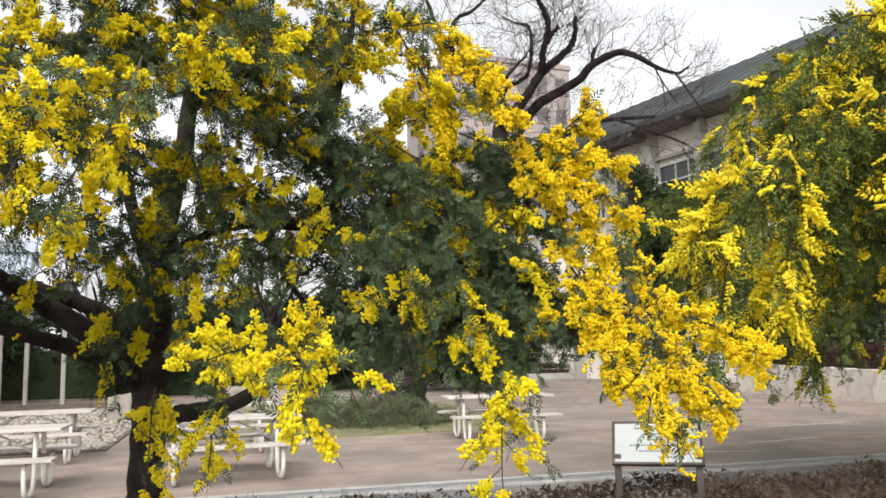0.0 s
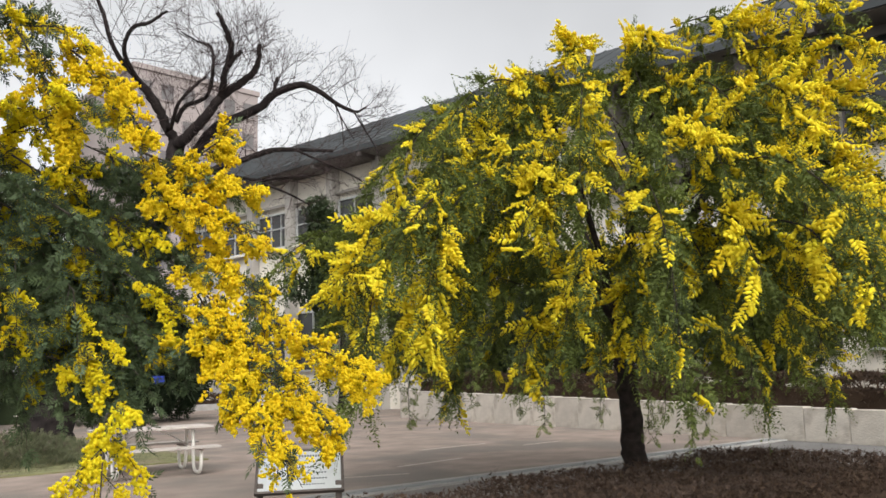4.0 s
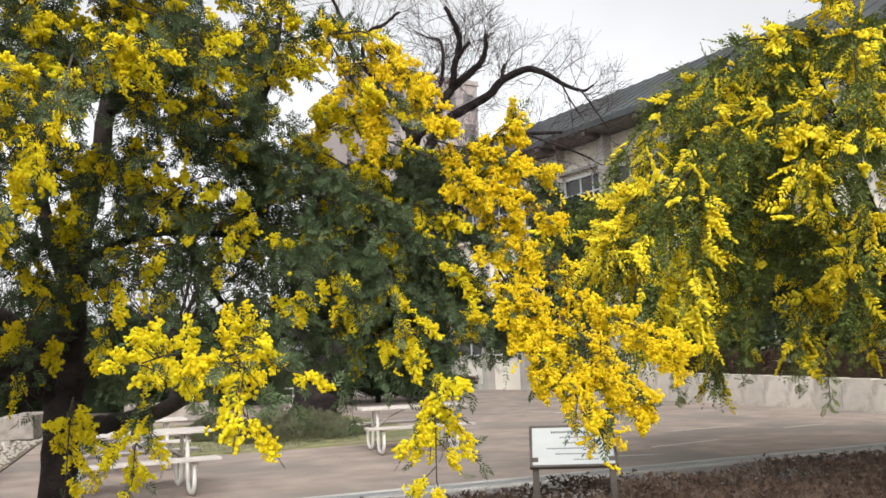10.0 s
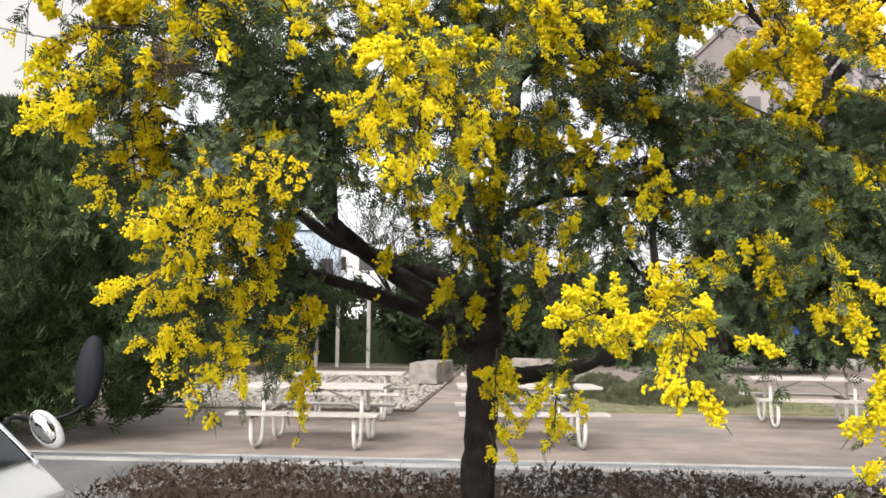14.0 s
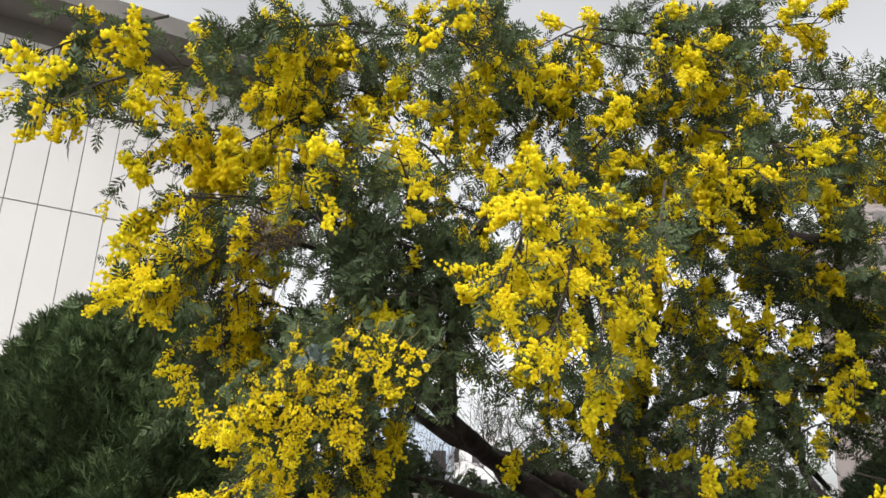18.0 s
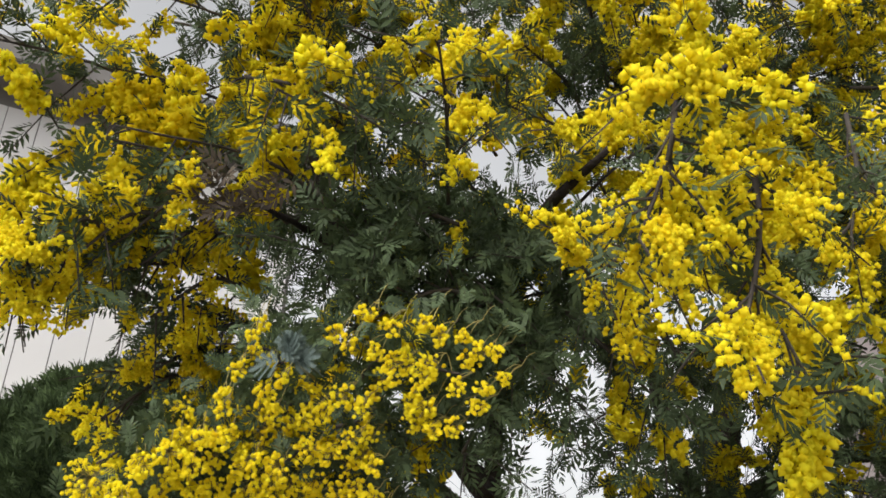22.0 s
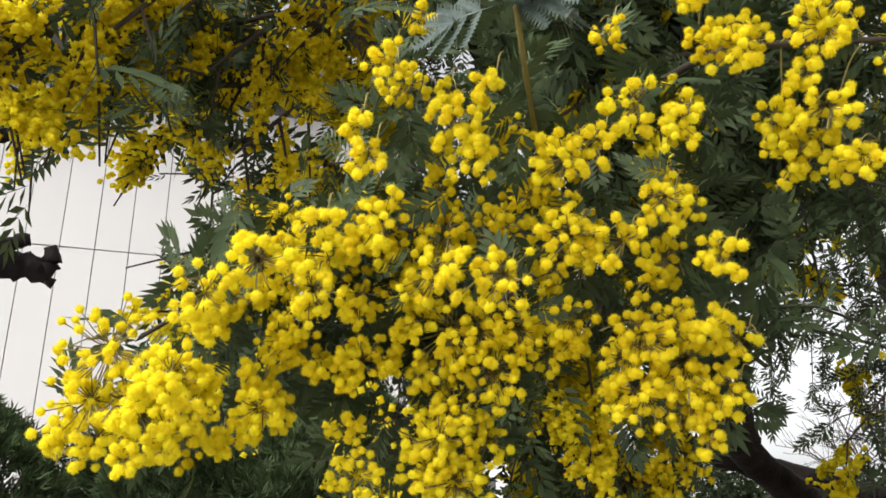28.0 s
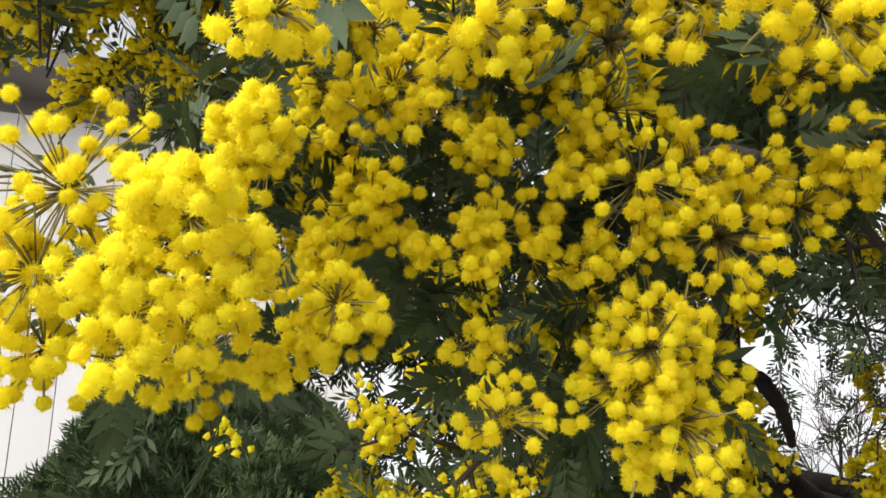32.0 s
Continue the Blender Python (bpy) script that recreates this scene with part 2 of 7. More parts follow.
M_CHROME = material("chrome", (0.75, 0.76, 0.77), 0.12, 0.02, 3, 60, 0, metal=1.0)
M_MIRROR = material("mirror_glass", (0.85, 0.87, 0.88), 0.02, 0.01, 3, 60, 0, metal=1.0)
M_RUBBER = material("tyre_rubber", (0.02, 0.02, 0.02), 0.85, 0.2, 6, 80, 0.2)
M_POST = material("white_post", (0.40, 0.375, 0.345), 0.6, 0.1, 2, 40, 0.05)
M_LINE = material("worn_line_paint", (0.44, 0.385, 0.335), 0.85, 0.12, 6, 40, 0.1)


def glass_material(name, color, rough):
    m = bpy.data.materials.new(name)
    m.use_nodes = True
    b = m.node_tree.nodes["Principled BSDF"]
    b.inputs["Base Color"].default_value, b.inputs["Roughness"].default_value = (*color, 1), rough
    b.inputs["Specular IOR Level"].default_value = 0.6
    return m


M_GLASS = glass_material("window_glass", (0.028, 0.03, 0.03), 0.06)
M_WINDSCREEN = material("windscreen_glass", (0.02, 0.024, 0.028), 0.12, 0.1, 2, 40, 0, spec=0.3)


# ---- builders ----
def part(name, data, mat, parent=None, label=""):
    """Links a bmesh or a mesh as one object, under a thing or a part."""
    if isinstance(data, bmesh.types.BMesh):
        me = bpy.data.meshes.new(name)
        data.to_mesh(me)
        data.free()
    else:
        me = data
    if mat and not me.materials:
        me.materials.append(mat)
    ob = new(name, me)
    if parent:
        ob.parent = parent
    return tagged(ob, label) if label else ob


def thing(name, label, category, group="", at=None, kind=""):
    ob = new(name)
    if at is not None:
        ob.matrix_basis = at
    return tagged(ob, label, category, group, kind)


def box(bm, centre, size, turn=0.0, bevel=0.0, tilt=None):
    m = Matrix.Translation(centre) @ Matrix.Rotation(turn, 4, "Z")
    if tilt is not None:
        m = m @ tilt
    got = bmesh.ops.create_cube(bm, size=1, matrix=m @ Matrix.Diagonal((*size, 1)))
    if bevel:
        edges = {e for v in got["verts"] for e in v.link_edges}
        bmesh.ops.bevel(bm, geom=list(edges), offset=bevel, segments=2, affect="EDGES", profile=0.6)
    return bm


def boxes(*rows, bevel=0.0):
    bm = bmesh.new()
    for centre, size, *turn in rows:
        box(bm, centre, size, turn[0] if turn else 0.0, bevel)
    return bm


def smooth_path(pts, n):
    """Catmull-Rom through a few points."""
    p = np.array(pts, float)
    q = np.vstack([2 * p[0] - p[1], p, 2 * p[-1] - p[-2]])
    u = np.linspace(0, len(p) - 1 - 1e-6, n)
    i = u.astype(int)
    f = (u - i)[:, None]
    a, b, c, d = q[i], q[i + 1], q[i + 2], q[i + 3]
    return 0.5 * (2 * b + (c - a) * f + (2 * a - 5 * b + 4 * c - d) * f**2 + (3 * b - a - 3 * c + d) * f**3)


def tube_arrays(path, radii, sides=8, rough=0.0, rng=None):
    """Vertices and triangles of a tapering round limb, closed at both ends."""
    p = np.asarray(path, float)
    n = len(p)
    r = np.interp(np.linspace(0, 1, n), np.linspace(0, 1, len(radii)), radii)
    tan = np.gradient(p, axis=0)
    tan /= np.linalg.norm(tan, axis=1)[:, None] + 1e-9
    ref = np.array([0.31, 0.22, 0.92]) if abs(tan[0, 2]) < 0.8 else np.array([0.9, 0.3, 0.1])
    s = np.cross(tan, ref)
    s /= np.linalg.norm(s, axis=1)[:, None] + 1e-9
    t = np.cross(tan, s)
    a = np.linspace(0, 2 * np.pi, sides, endpoint=False)
    ring = np.cos(a)[None, :, None] * s[:, None] + np.sin(a)[None, :, None] * t[:, None]
    rr = r[:, None, None] * np.ones((n, sides, 1))
    if rough and rng is not None:
        rr = rr * (1 + rough * rng.uniform(-1, 1, (n, sides, 1)))
    v = (p[:, None] + ring * rr).reshape(-1, 3)
    i, j = np.meshgrid(np.arange(n - 1), np.arange(sides), indexing="ij")
    a0, a1 = i * sides + j, i * sides + (j + 1) % sides
    b0, b1 = a0 + sides, a1 + sides
    f = np.concatenate([np.stack([a0, a1, b1], -1).reshape(-1, 3), np.stack([a0, b1, b0], -1).reshape(-1, 3)])
    v = np.vstack([v, p[:1], p[-1:]])
    k = np.arange(sides)
    c0 = np.stack([np.full(sides, len(v) - 2), (k + 1) % sides, k], -1)
    c1 = np.stack([np.full(sides, len(v) - 1), (n - 1) * sides + k, (n - 1) * sides + (k + 1) % sides], -1)
    return v, np.concatenate([f, c0, c1])


class Soup:
    """Gathers many small pieces into one mesh."""

    def __init__(self):
        self.v, self.f, self.n = [], [], 0

    def add(self, v, f):
        self.v.append(np.asarray(v, float))
        self.f.append(np.asarray(f, int) + self.n)
        self.n += len(v)

    def many(self, template, turns, places, sizes):
        """Copies of a template: turns (k,3,3), places (k,3), sizes (k,)."""
        v, f = template
        if not len(places):
            return
        w = np.einsum("kij,nj->kni", turns, v) * np.asarray(sizes)[:, None, None] + np.asarray(places)[:, None]
        k, n = len(places), len(v)
        self.v.append(w.reshape(-1, 3))
        self.f.append((f[None] + (np.arange(k) * n)[:, None, None] + self.n).reshape(-1, 3))
        self.n += k * n

    def mesh(self, name, smooth=False):
        v, f = np.vstack(self.v), np.vstack(self.f)
        me = bpy.data.meshes.new(name)
        me.vertices.add(len(v))
        me.vertices.foreach_set("co", v.ravel())
        me.loops.add(f.size)
        me.loops.foreach_set("vertex_index", f.ravel())
        me.polygons.add(len(f))
        me.polygons.foreach_set("loop_start", np.arange(0, f.size, 3))
        if smooth:
            me.polygons.foreach_set("use_smooth", np.ones(len(f), bool))
        me.update(calc_edges=True)
        return me


def turns_towards(way, rng, spin=True):
    """Turns whose x axis lies along each given way, with a chance spin about it."""
    x = np.asarray(way, float)
    x = x / (np.linalg.norm(x, axis=1)[:, None] + 1e-9)
    ref = rng.normal(size=x.shape) if spin else np.tile([0.02, 0.03, 1.0], (len(x), 1))
    y = np.cross(ref, x)
    y /= np.linalg.norm(y, axis=1)[:, None] + 1e-9
    return np.stack([x, y, np.cross(x, y)], -1)


def random_turns(k, rng):
    return turns_towards(rng.normal(size=(k, 3)), rng)


def ico(sub=0):
    bm = bmesh.new()
    bmesh.ops.create_icosphere(bm, subdivisions=sub + 1, radius=1)
    v = np.array([q.co[:] for q in bm.verts])
    f = np.array([[q.index for q in p.verts] for p in bm.faces])
    bm.free()
    return v, f


ICO0 = ico(0)


def soup_of(pairs):
    s = Soup()
    for v, f in pairs:
        s.add(v, f)
    return np.vstack(s.v), np.vstack(s.f)


def blade(length, width, base=0.0):
    """A thin folded blade along x."""
    v = np.array([[base, 0, 0], [length * 0.45, width / 2, 0.06 * width], [length, 0, -0.1 * width], [length * 0.45, -width / 2, 0.06 * width]])
    return v, np.array([[0, 1, 2], [0, 2, 3]])


def sliver(length, width):
    """A single pointed leaflet along x."""
    return np.array([[0, width * 0.35, 0], [length * 0.5, -width / 2, 0.06 * width], [length, 0, -0.1 * width], [length * 0.3, width / 2, 0]])[[0, 1, 2]], np.array([[0, 1, 2]])


def rotated(pair, rx=0.0, ry=0.0, rz=0.0, at=(0, 0, 0)):
    m = np.array(Euler((rx, ry, rz)).to_matrix())
    return pair[0] @ m.T + np.array(at), pair[1]


def fringed_pinna(length, width, pairs):
    """A pinna along x made of many small overlapping leaflets."""
    out = []
    step = length / pairs
    for i in range(pairs):
        u = (i + 0.5) / pairs
        reach = 0.62 * width * (0.7 + 0.5 * math.sin(math.pi * (0.12 + 0.8 * u)))
        for side in (1, -1):
            v = np.array([[i * step, 0, 0], [i * step + step * 1.25, 0, 0], [i * step + step * 1.5, side * reach, 0.12 * width]])
            out.append((v, np.array([[0, 1, 2]])))
    return soup_of(out)


def wattle_leaf(pairs, length, pinna, width, droop, fine=0):
    """A short twice-cut wattle leaf along x: a few pairs of blunt pinnae crowded on a short stalk."""
    out = []
    for i in range(pairs):
        u = (i + 0.55) / pairs
        at = (u * length, 0, -droop * length * u * u)
        size = pinna * (0.72 + 0.34 * math.sin(math.pi * u))
        for side in (1, -1):
            piece = fringed_pinna(size, width, fine) if fine else blade(size, width)
            out.append(rotated(piece, 0.5 * side, 0.15 + droop * u, side * (1.12 - 0.5 * u), at))
    tip = fringed_pinna(pinna * 0.9, width, fine) if fine else blade(pinna * 0.9, width)
    out.append(rotated(tip, 0, 0.2 + droop, 0.1, (length, 0, -droop * length)))
    out.append(blade(length, 0.0016, -0.004))
    return soup_of(out)


rng_t = np.random.default_rng(5)
LEAF_MID = [wattle_leaf(4, 0.045, 0.03, 0.0078, d) for d in (0.15, 0.45, 0.75)]
LEAF_HERO = [wattle_leaf(5, 0.032, 0.024, 0.0075, d) for d in (0.1, 0.4, 0.7)]
LEAF_ROSETTE = [wattle_leaf(3, 0.022, 0.024, 0.0075, d, 9) for d in (0.1, 0.35)]
LEAF_FINE = [wattle_leaf(4, 0.04, 0.027, 0.0075, d) for d in (0.15, 0.45, 0.75)]


def raceme(balls, length, spread, radius, template, rng):
    """A string of round flower heads along x."""
    s = Soup()
    u = (np.arange(balls) + rng.uniform(0, 0.8, balls)) / balls
    a = rng.uniform(0, 2 * np.pi, balls)
    taper = spread * (1.0 - 0.55 * u)
    at = np.stack([u * length, taper * np.cos(a), taper * np.sin(a) - 0.12 * length * u * u], -1)
    s.many(template, random_turns(balls, rng), at, radius * rng.uniform(0.8, 1.15, balls))
    return np.vstack(s.v), np.vstack(s.f)


def short_coat(spikes, rng, core=0.8, reach=(0.95, 1.2), foot=0.16):
    """A lighter flower head: a round core with short single stamens."""
    v, f = ICO0
    ways = rng.normal(size=(spikes, 3))
    ways /= np.linalg.norm(ways, axis=1)[:, None]
    side = np.cross(ways, rng.normal(size=(spikes, 3)))
    side /= np.linalg.norm(side, axis=1)[:, None]
    vv = np.stack([ways * 0.6 + side * foot, ways * 0.6 - side * foot, ways * rng.uniform(*reach, (spikes, 1))], 1).reshape(-1, 3)
    return soup_of([(v * core, f), (vv, np.arange(spikes * 3).reshape(-1, 3))])


BALLS = [short_coat(340, rng_t, 0.72, (0.86, 1.06), 0.024) for _ in range(3)]
BALLS_LIGHT = [short_coat(130, rng_t, 0.74, (0.86, 1.05), 0.045) for _ in range(2)]


OCTA = (np.array([[1, 0, 0], [-1, 0, 0], [0, 1, 0], [0, -1, 0], [0, 0, 1], [0, 0, -1]], float),
        np.array([[0, 2, 4], [2, 1, 4], [1, 3, 4], [3, 0, 4], [2, 0, 5], [1, 2, 5], [3, 1, 5], [0, 3, 5]]))
BEAD = (np.array([[1, 0, 0], [-0.5, 0.87, 0], [-0.5, -0.87, 0], [0, 0, 1], [0, 0, -1]], float),
        np.array([[0, 1, 3], [1, 2, 3], [2, 0, 3], [1, 0, 4], [2, 1, 4], [0, 2, 4]]))


def panicle(sides, per, length, side, radius, template, rng):
    """A loose cone of short flower strings round the end of a twig, along x."""
    s = Soup()
    at = [np.array([length * u, 0, 0]) + rng.normal(size=3) * radius * 0.5 for u in np.linspace(0.7, 1.05, 4)]
    for k in range(sides):
        u = 0.08 + 0.84 * k / sides
        a = k * 2.4 + rng.uniform(-0.4, 0.4)
        reach = side * (1.15 - 0.75 * u) * rng.uniform(0.8, 1.15)
        way = np.array([0.62, math.cos(a), math.sin(a)])
        way /= np.linalg.norm(way)
        for j in range(per):
            at.append(np.array([length * u, 0, 0]) + way * reach * (j + 0.9) / per + rng.normal(size=3) * radius * 0.55)
    at = np.array(at)
    s.many(template, random_turns(len(at), rng), at, radius * rng.uniform(0.75, 1.2, len(at)))
    return np.vstack(s.v), np.vstack(s.f)


def near_head(spikes, rng):
    """A small flower head with a few stamens, for flowers a step away."""
    v, f = OCTA
    ways = rng.normal(size=(spikes, 3))
    ways /= np.linalg.norm(ways, axis=1)[:, None]
    side = np.cross(ways, rng.normal(size=(spikes, 3)))
    side /= np.linalg.norm(side, axis=1)[:, None]
    vv = np.stack([ways * 0.4 + side * 0.3, ways * 0.4 - side * 0.3, ways * rng.uniform(1.0, 1.25, (spikes, 1))], 1).reshape(-1, 3)
    return soup_of([(v * 0.95, f), (vv, np.arange(spikes * 3).reshape(-1, 3))])


def finger(length, radius, rng, rings=3, sides=4):
    """A short fat flower string seen from afar: a lumpy spindle along x."""
    v, f = [[0.0, 0.0, 0.0]], []
    for i in range(rings):
        u = (i + 0.7) / (rings + 0.3)
        r = radius * (1.15 - 0.6 * u)
        for j in range(sides):
            a = 2 * math.pi * (j + 0.5 * (i % 2)) / sides
            k = r * rng.uniform(0.7, 1.3)
            v.append([length * u * rng.uniform(0.9, 1.1), k * math.cos(a), k * math.sin(a)])
    v.append([length, 0.0, 0.0])
    for j in range(sides):
        f.append([0, 1 + (j + 1) % sides, 1 + j])
        f.append([len(v) - 1, len(v) - 1 - sides + j, len(v) - 1 - sides + (j + 1) % sides])
        for i in range(rings - 1):
            a, b = 1 + i * sides + j, 1 + i * sides + (j + 1) % sides
            f += [[a, b, b + sides], [a, b + sides, a + sides]]
    return np.array(v), np.array(f)


def frond(pairs, length, out, make, angle, rng):
    """A hanging shoot along x with pieces in two ranks, shorter towards its tip."""
    rows = []
    for k in range(pairs):
        u = (k + 0.4) / pairs
        for side in (-1, 1):
            reach = out * (1.1 - 0.5 * u) * rng.uniform(0.75, 1.15)
            v, f = make(reach)
            rows.append(rotated((v, f), rng.uniform(0, 6.28), rng.uniform(-0.3, 0.3), side * angle * rng.uniform(0.75, 1.2),
                                (length * (u + 0.04 * side), 0, -0.12 * length * u * u)))
    v, f = make(out * 0.6)
    rows.append((v + [length, 0, -0.12 * length], f))
    return soup_of(rows)


FROND_BLOOM = [frond(6, 0.30, 0.095, lambda r: finger(r, r * 0.23, rng_t), 0.85, rng_t) for _ in range(4)]
FROND_LEAF = [frond(11, 0.32, 0.06, lambda r: blade(r, r * 0.34), 0.95, rng_t) for _ in range(4)]
HEAD_NEAR = near_head(5, rng_t)
RACEME_LIGHT = [raceme(10, 0.06, 0.012, 0.008, BEAD, rng_t) for _ in range(4)]
RACEME_NEAR = [raceme(10, 0.055, 0.011, 0.0056, HEAD_NEAR, rng_t) for _ in range(4)]
PLUME_NEAR = [panicle(9, 4, 0.09, 0.032, 0.0072, HEAD_NEAR, rng_t) for _ in range(4)]
PLUME_GOLD = [panicle(11, 4, 0.13, 0.045, 0.0125, BEAD, rng_t) for _ in range(4)]
PLUME_MID = [panicle(8, 4, 0.105, 0.036, 0.0108, BEAD, rng_t) for _ in range(5)]

# The walker's way is kept free of twigs.
WAY = np.array([(0.4, -0.2, 1.46), (0.0, 0.1, 1.45), (-0.3, 1.05, 1.56), (-0.52, 1.59, 1.64), (-0.67, 1.82, 1.62), (-0.79, 1.95, 1.62), (-0.94, 2.09, 1.63)])


def clear_of_way(p, gap):
    p = np.asarray(p, float)
    far = np.full(len(p), 9.0)
    for a, b in zip(WAY[:-1], WAY[1:]):
        ab = b - a
        u = np.clip(((p - a) @ ab) / (ab @ ab), 0, 1)
        far = np.minimum(far, np.linalg.norm(p - a - u[:, None] * ab, axis=1))
    return far > gap


# ---- ground ----
def sheet(name, x0, x1, y0, y1, z, mat, label, cat, thick=0.02, step=0.0, bumps=0.0, seed=1):
    bm = bmesh.new()
    if bumps:
        nx, ny = max(2, int((x1 - x0) / step)), max(2, int((y1 - y0) / step))
        bmesh.ops.create_grid(bm, x_segments=nx, y_segments=ny, size=0.5, matrix=Matrix.Translation(((x0 + x1) / 2, (y0 + y1) / 2, z)) @ Matrix.Diagonal((x1 - x0, y1 - y0, 1, 1)))
        for v in bm.verts:
            v.co.z += bumps * noise.noise(v.co * 0.9)
    else:
        box(bm, ((x0 + x1) / 2, (y0 + y1) / 2, z - thick / 2), (x1 - x0, y1 - y0, thick))
    return tagged(part(name, bm, mat), label, cat, kind="structure")


sheet("ground", -900, 900, -900, 900, -0.06, M_EARTH, "bare brown earth under and around the paved yard", "ground", thick=0.1)
# Unseen pale slab, added to throw light up under the boughs.
sheet("pavement", -40, 60, -14, 2.9, 0.01, M_BOUNCE_GROUND, "unseen pale ground before the hedge, added to bounce light upward", "pavement", thick=0.05)
sheet("road", -40, 60, 2.91, 8.72, 0.0, M_ROAD, "grey asphalt lane worn pale in patches", "road", thick=0.05)
sheet("plaza", -40, 60, 9.22, 40, 0.004, M_PLAZA, "pinkish beige washed concrete yard with faint stains", "pavement", thick=0.05)

# Drain channel between lane and yard: two concrete kerbs and covers between them.
channel = tagged(new("drain_channel"), "pale concrete drain channel with grey covers along the lane", "drain channel", kind="structure")
for k, yy in enumerate((8.78, 9.17)):
    for i in range(-14, 20):
        part("kerbstone", boxes(((i * 1.2 + 0.6, yy, -0.006), (1.192, 0.11, 0.06)), bevel=0.006), M_KERB, channel)
cover_mesh = boxes(((0, 0, 0), (0.592, 0.272, 0.03)), bevel=0.004)
cover_me = bpy.data.meshes.new("cover")
for i in range(6):
    box(cover_mesh, (-0.24 + i * 0.096, 0, 0.0155), (0.03, 0.2, 0.004))
cover_mesh.to_mesh(cover_me)
cover_mesh.free()
cover_me.materials.append(M_GRATE)
for i in range(-28, 38):
    part("cover", cover_me, None, channel).location = (i * 0.6 + 0.3, 8.975, 0.004)

# Worn painted marks and cracks on the yard.
for x, y, sx, sy, turn in ((8.6, 11.2, 1.5, 0.07, 0.16), (10.6, 13.2, 1.7, 0.08, 0.05), (12.2, 12.3, 1.1, 0.06, 0.05), (11.5, 20.0, 1.1, 0.3, 0.1), (13.4, 22.6, 0.9, 0.3, 0.1), (6.9, 10.4, 1.2, 0.05, -0.35)):
    bm = boxes(((x, y, 0.007), (sx, sy, 0.004), turn))
    tagged(part("painted_mark", bm, M_LINE), "worn white painted mark on the concrete yard", "road marking", kind="structure")

# ---- planted ground behind the tables ----
sheet("gravel_bed_ground", -12, -1.75, 14.6, 31, 0.03, M_EARTH, "earth bed covered in pale gravel", "garden bed", thick=0.06)
sheet("grass_patch", 0.55, 6.2, 15.0, 24, 0.03, M_GRASSY, "thin yellowing grass round a low shrub", "lawn", thick=0.05)
rng_g = np.random.default_rng(11)
gs = Soup()
gp = np.stack([rng_g.uniform(-9.5, -1.8, 5200), 14.7 + 12 * rng_g.uniform(0, 1, 5200) ** 1.4, np.full(5200, 0.04)], -1)
gs.many(OCTA, random_turns(5200, rng_g) * np.array([1, 1, 0.6])[None, :, None], gp, rng_g.uniform(0.025, 0.075, 5200))
tagged(part("gravel", gs.mesh("gravel"), M_GRAVEL), "pale rounded gravel stones covering the bed", "gravel", kind="stuff")


# ---- leafy masses ----
def leaf_mass(rng, count, inside, leaf, size, up=0.2):
    """Leaves scattered through a volume given by a function that returns points and outward ways."""
    p, way = inside(count)
    s = Soup()
    t = turns_towards(way + rng.normal(size=way.shape) * 0.55 + np.array([0, 0, up]), rng)
    s.many(leaf, t, p, size * rng.uniform(0.6, 1.3, count))
    return s


SPRAY = soup_of([rotated(sliver(1.0, 0.16), 0, 0, 0), rotated(sliver(0.62, 0.14), 0, 0.3, 0.6, (0.25, 0, 0)), rotated(sliver(0.62, 0.14), 0, -0.2, -0.6, (0.3, 0, 0)),
                 rotated(sliver(0.5, 0.13), 0, 0.2, 0.5, (0.55, 0, 0)), rotated(sliver(0.5, 0.13), 0, -0.3, -0.5, (0.5, 0, 0))])
SMALLLEAF = soup_of([rotated(blade(1, 0.5), 0, 0.2, 0), rotated(blade(0.9, 0.45), 0.3, -0.2, 1.2, (0.2, 0, 0)), rotated(blade(0.9, 0.45), -0.3, 0.2, -1.3, (0.4, 0, 0))])
TWIGLET = soup_of([blade(1.0, 0.03), rotated(blade(0.6, 0.025), 0, 0.5, 0.5, (0.3, 0, 0)), rotated(blade(0.5, 0.025), 0, -0.5, -0.6, (0.45, 0, 0))])


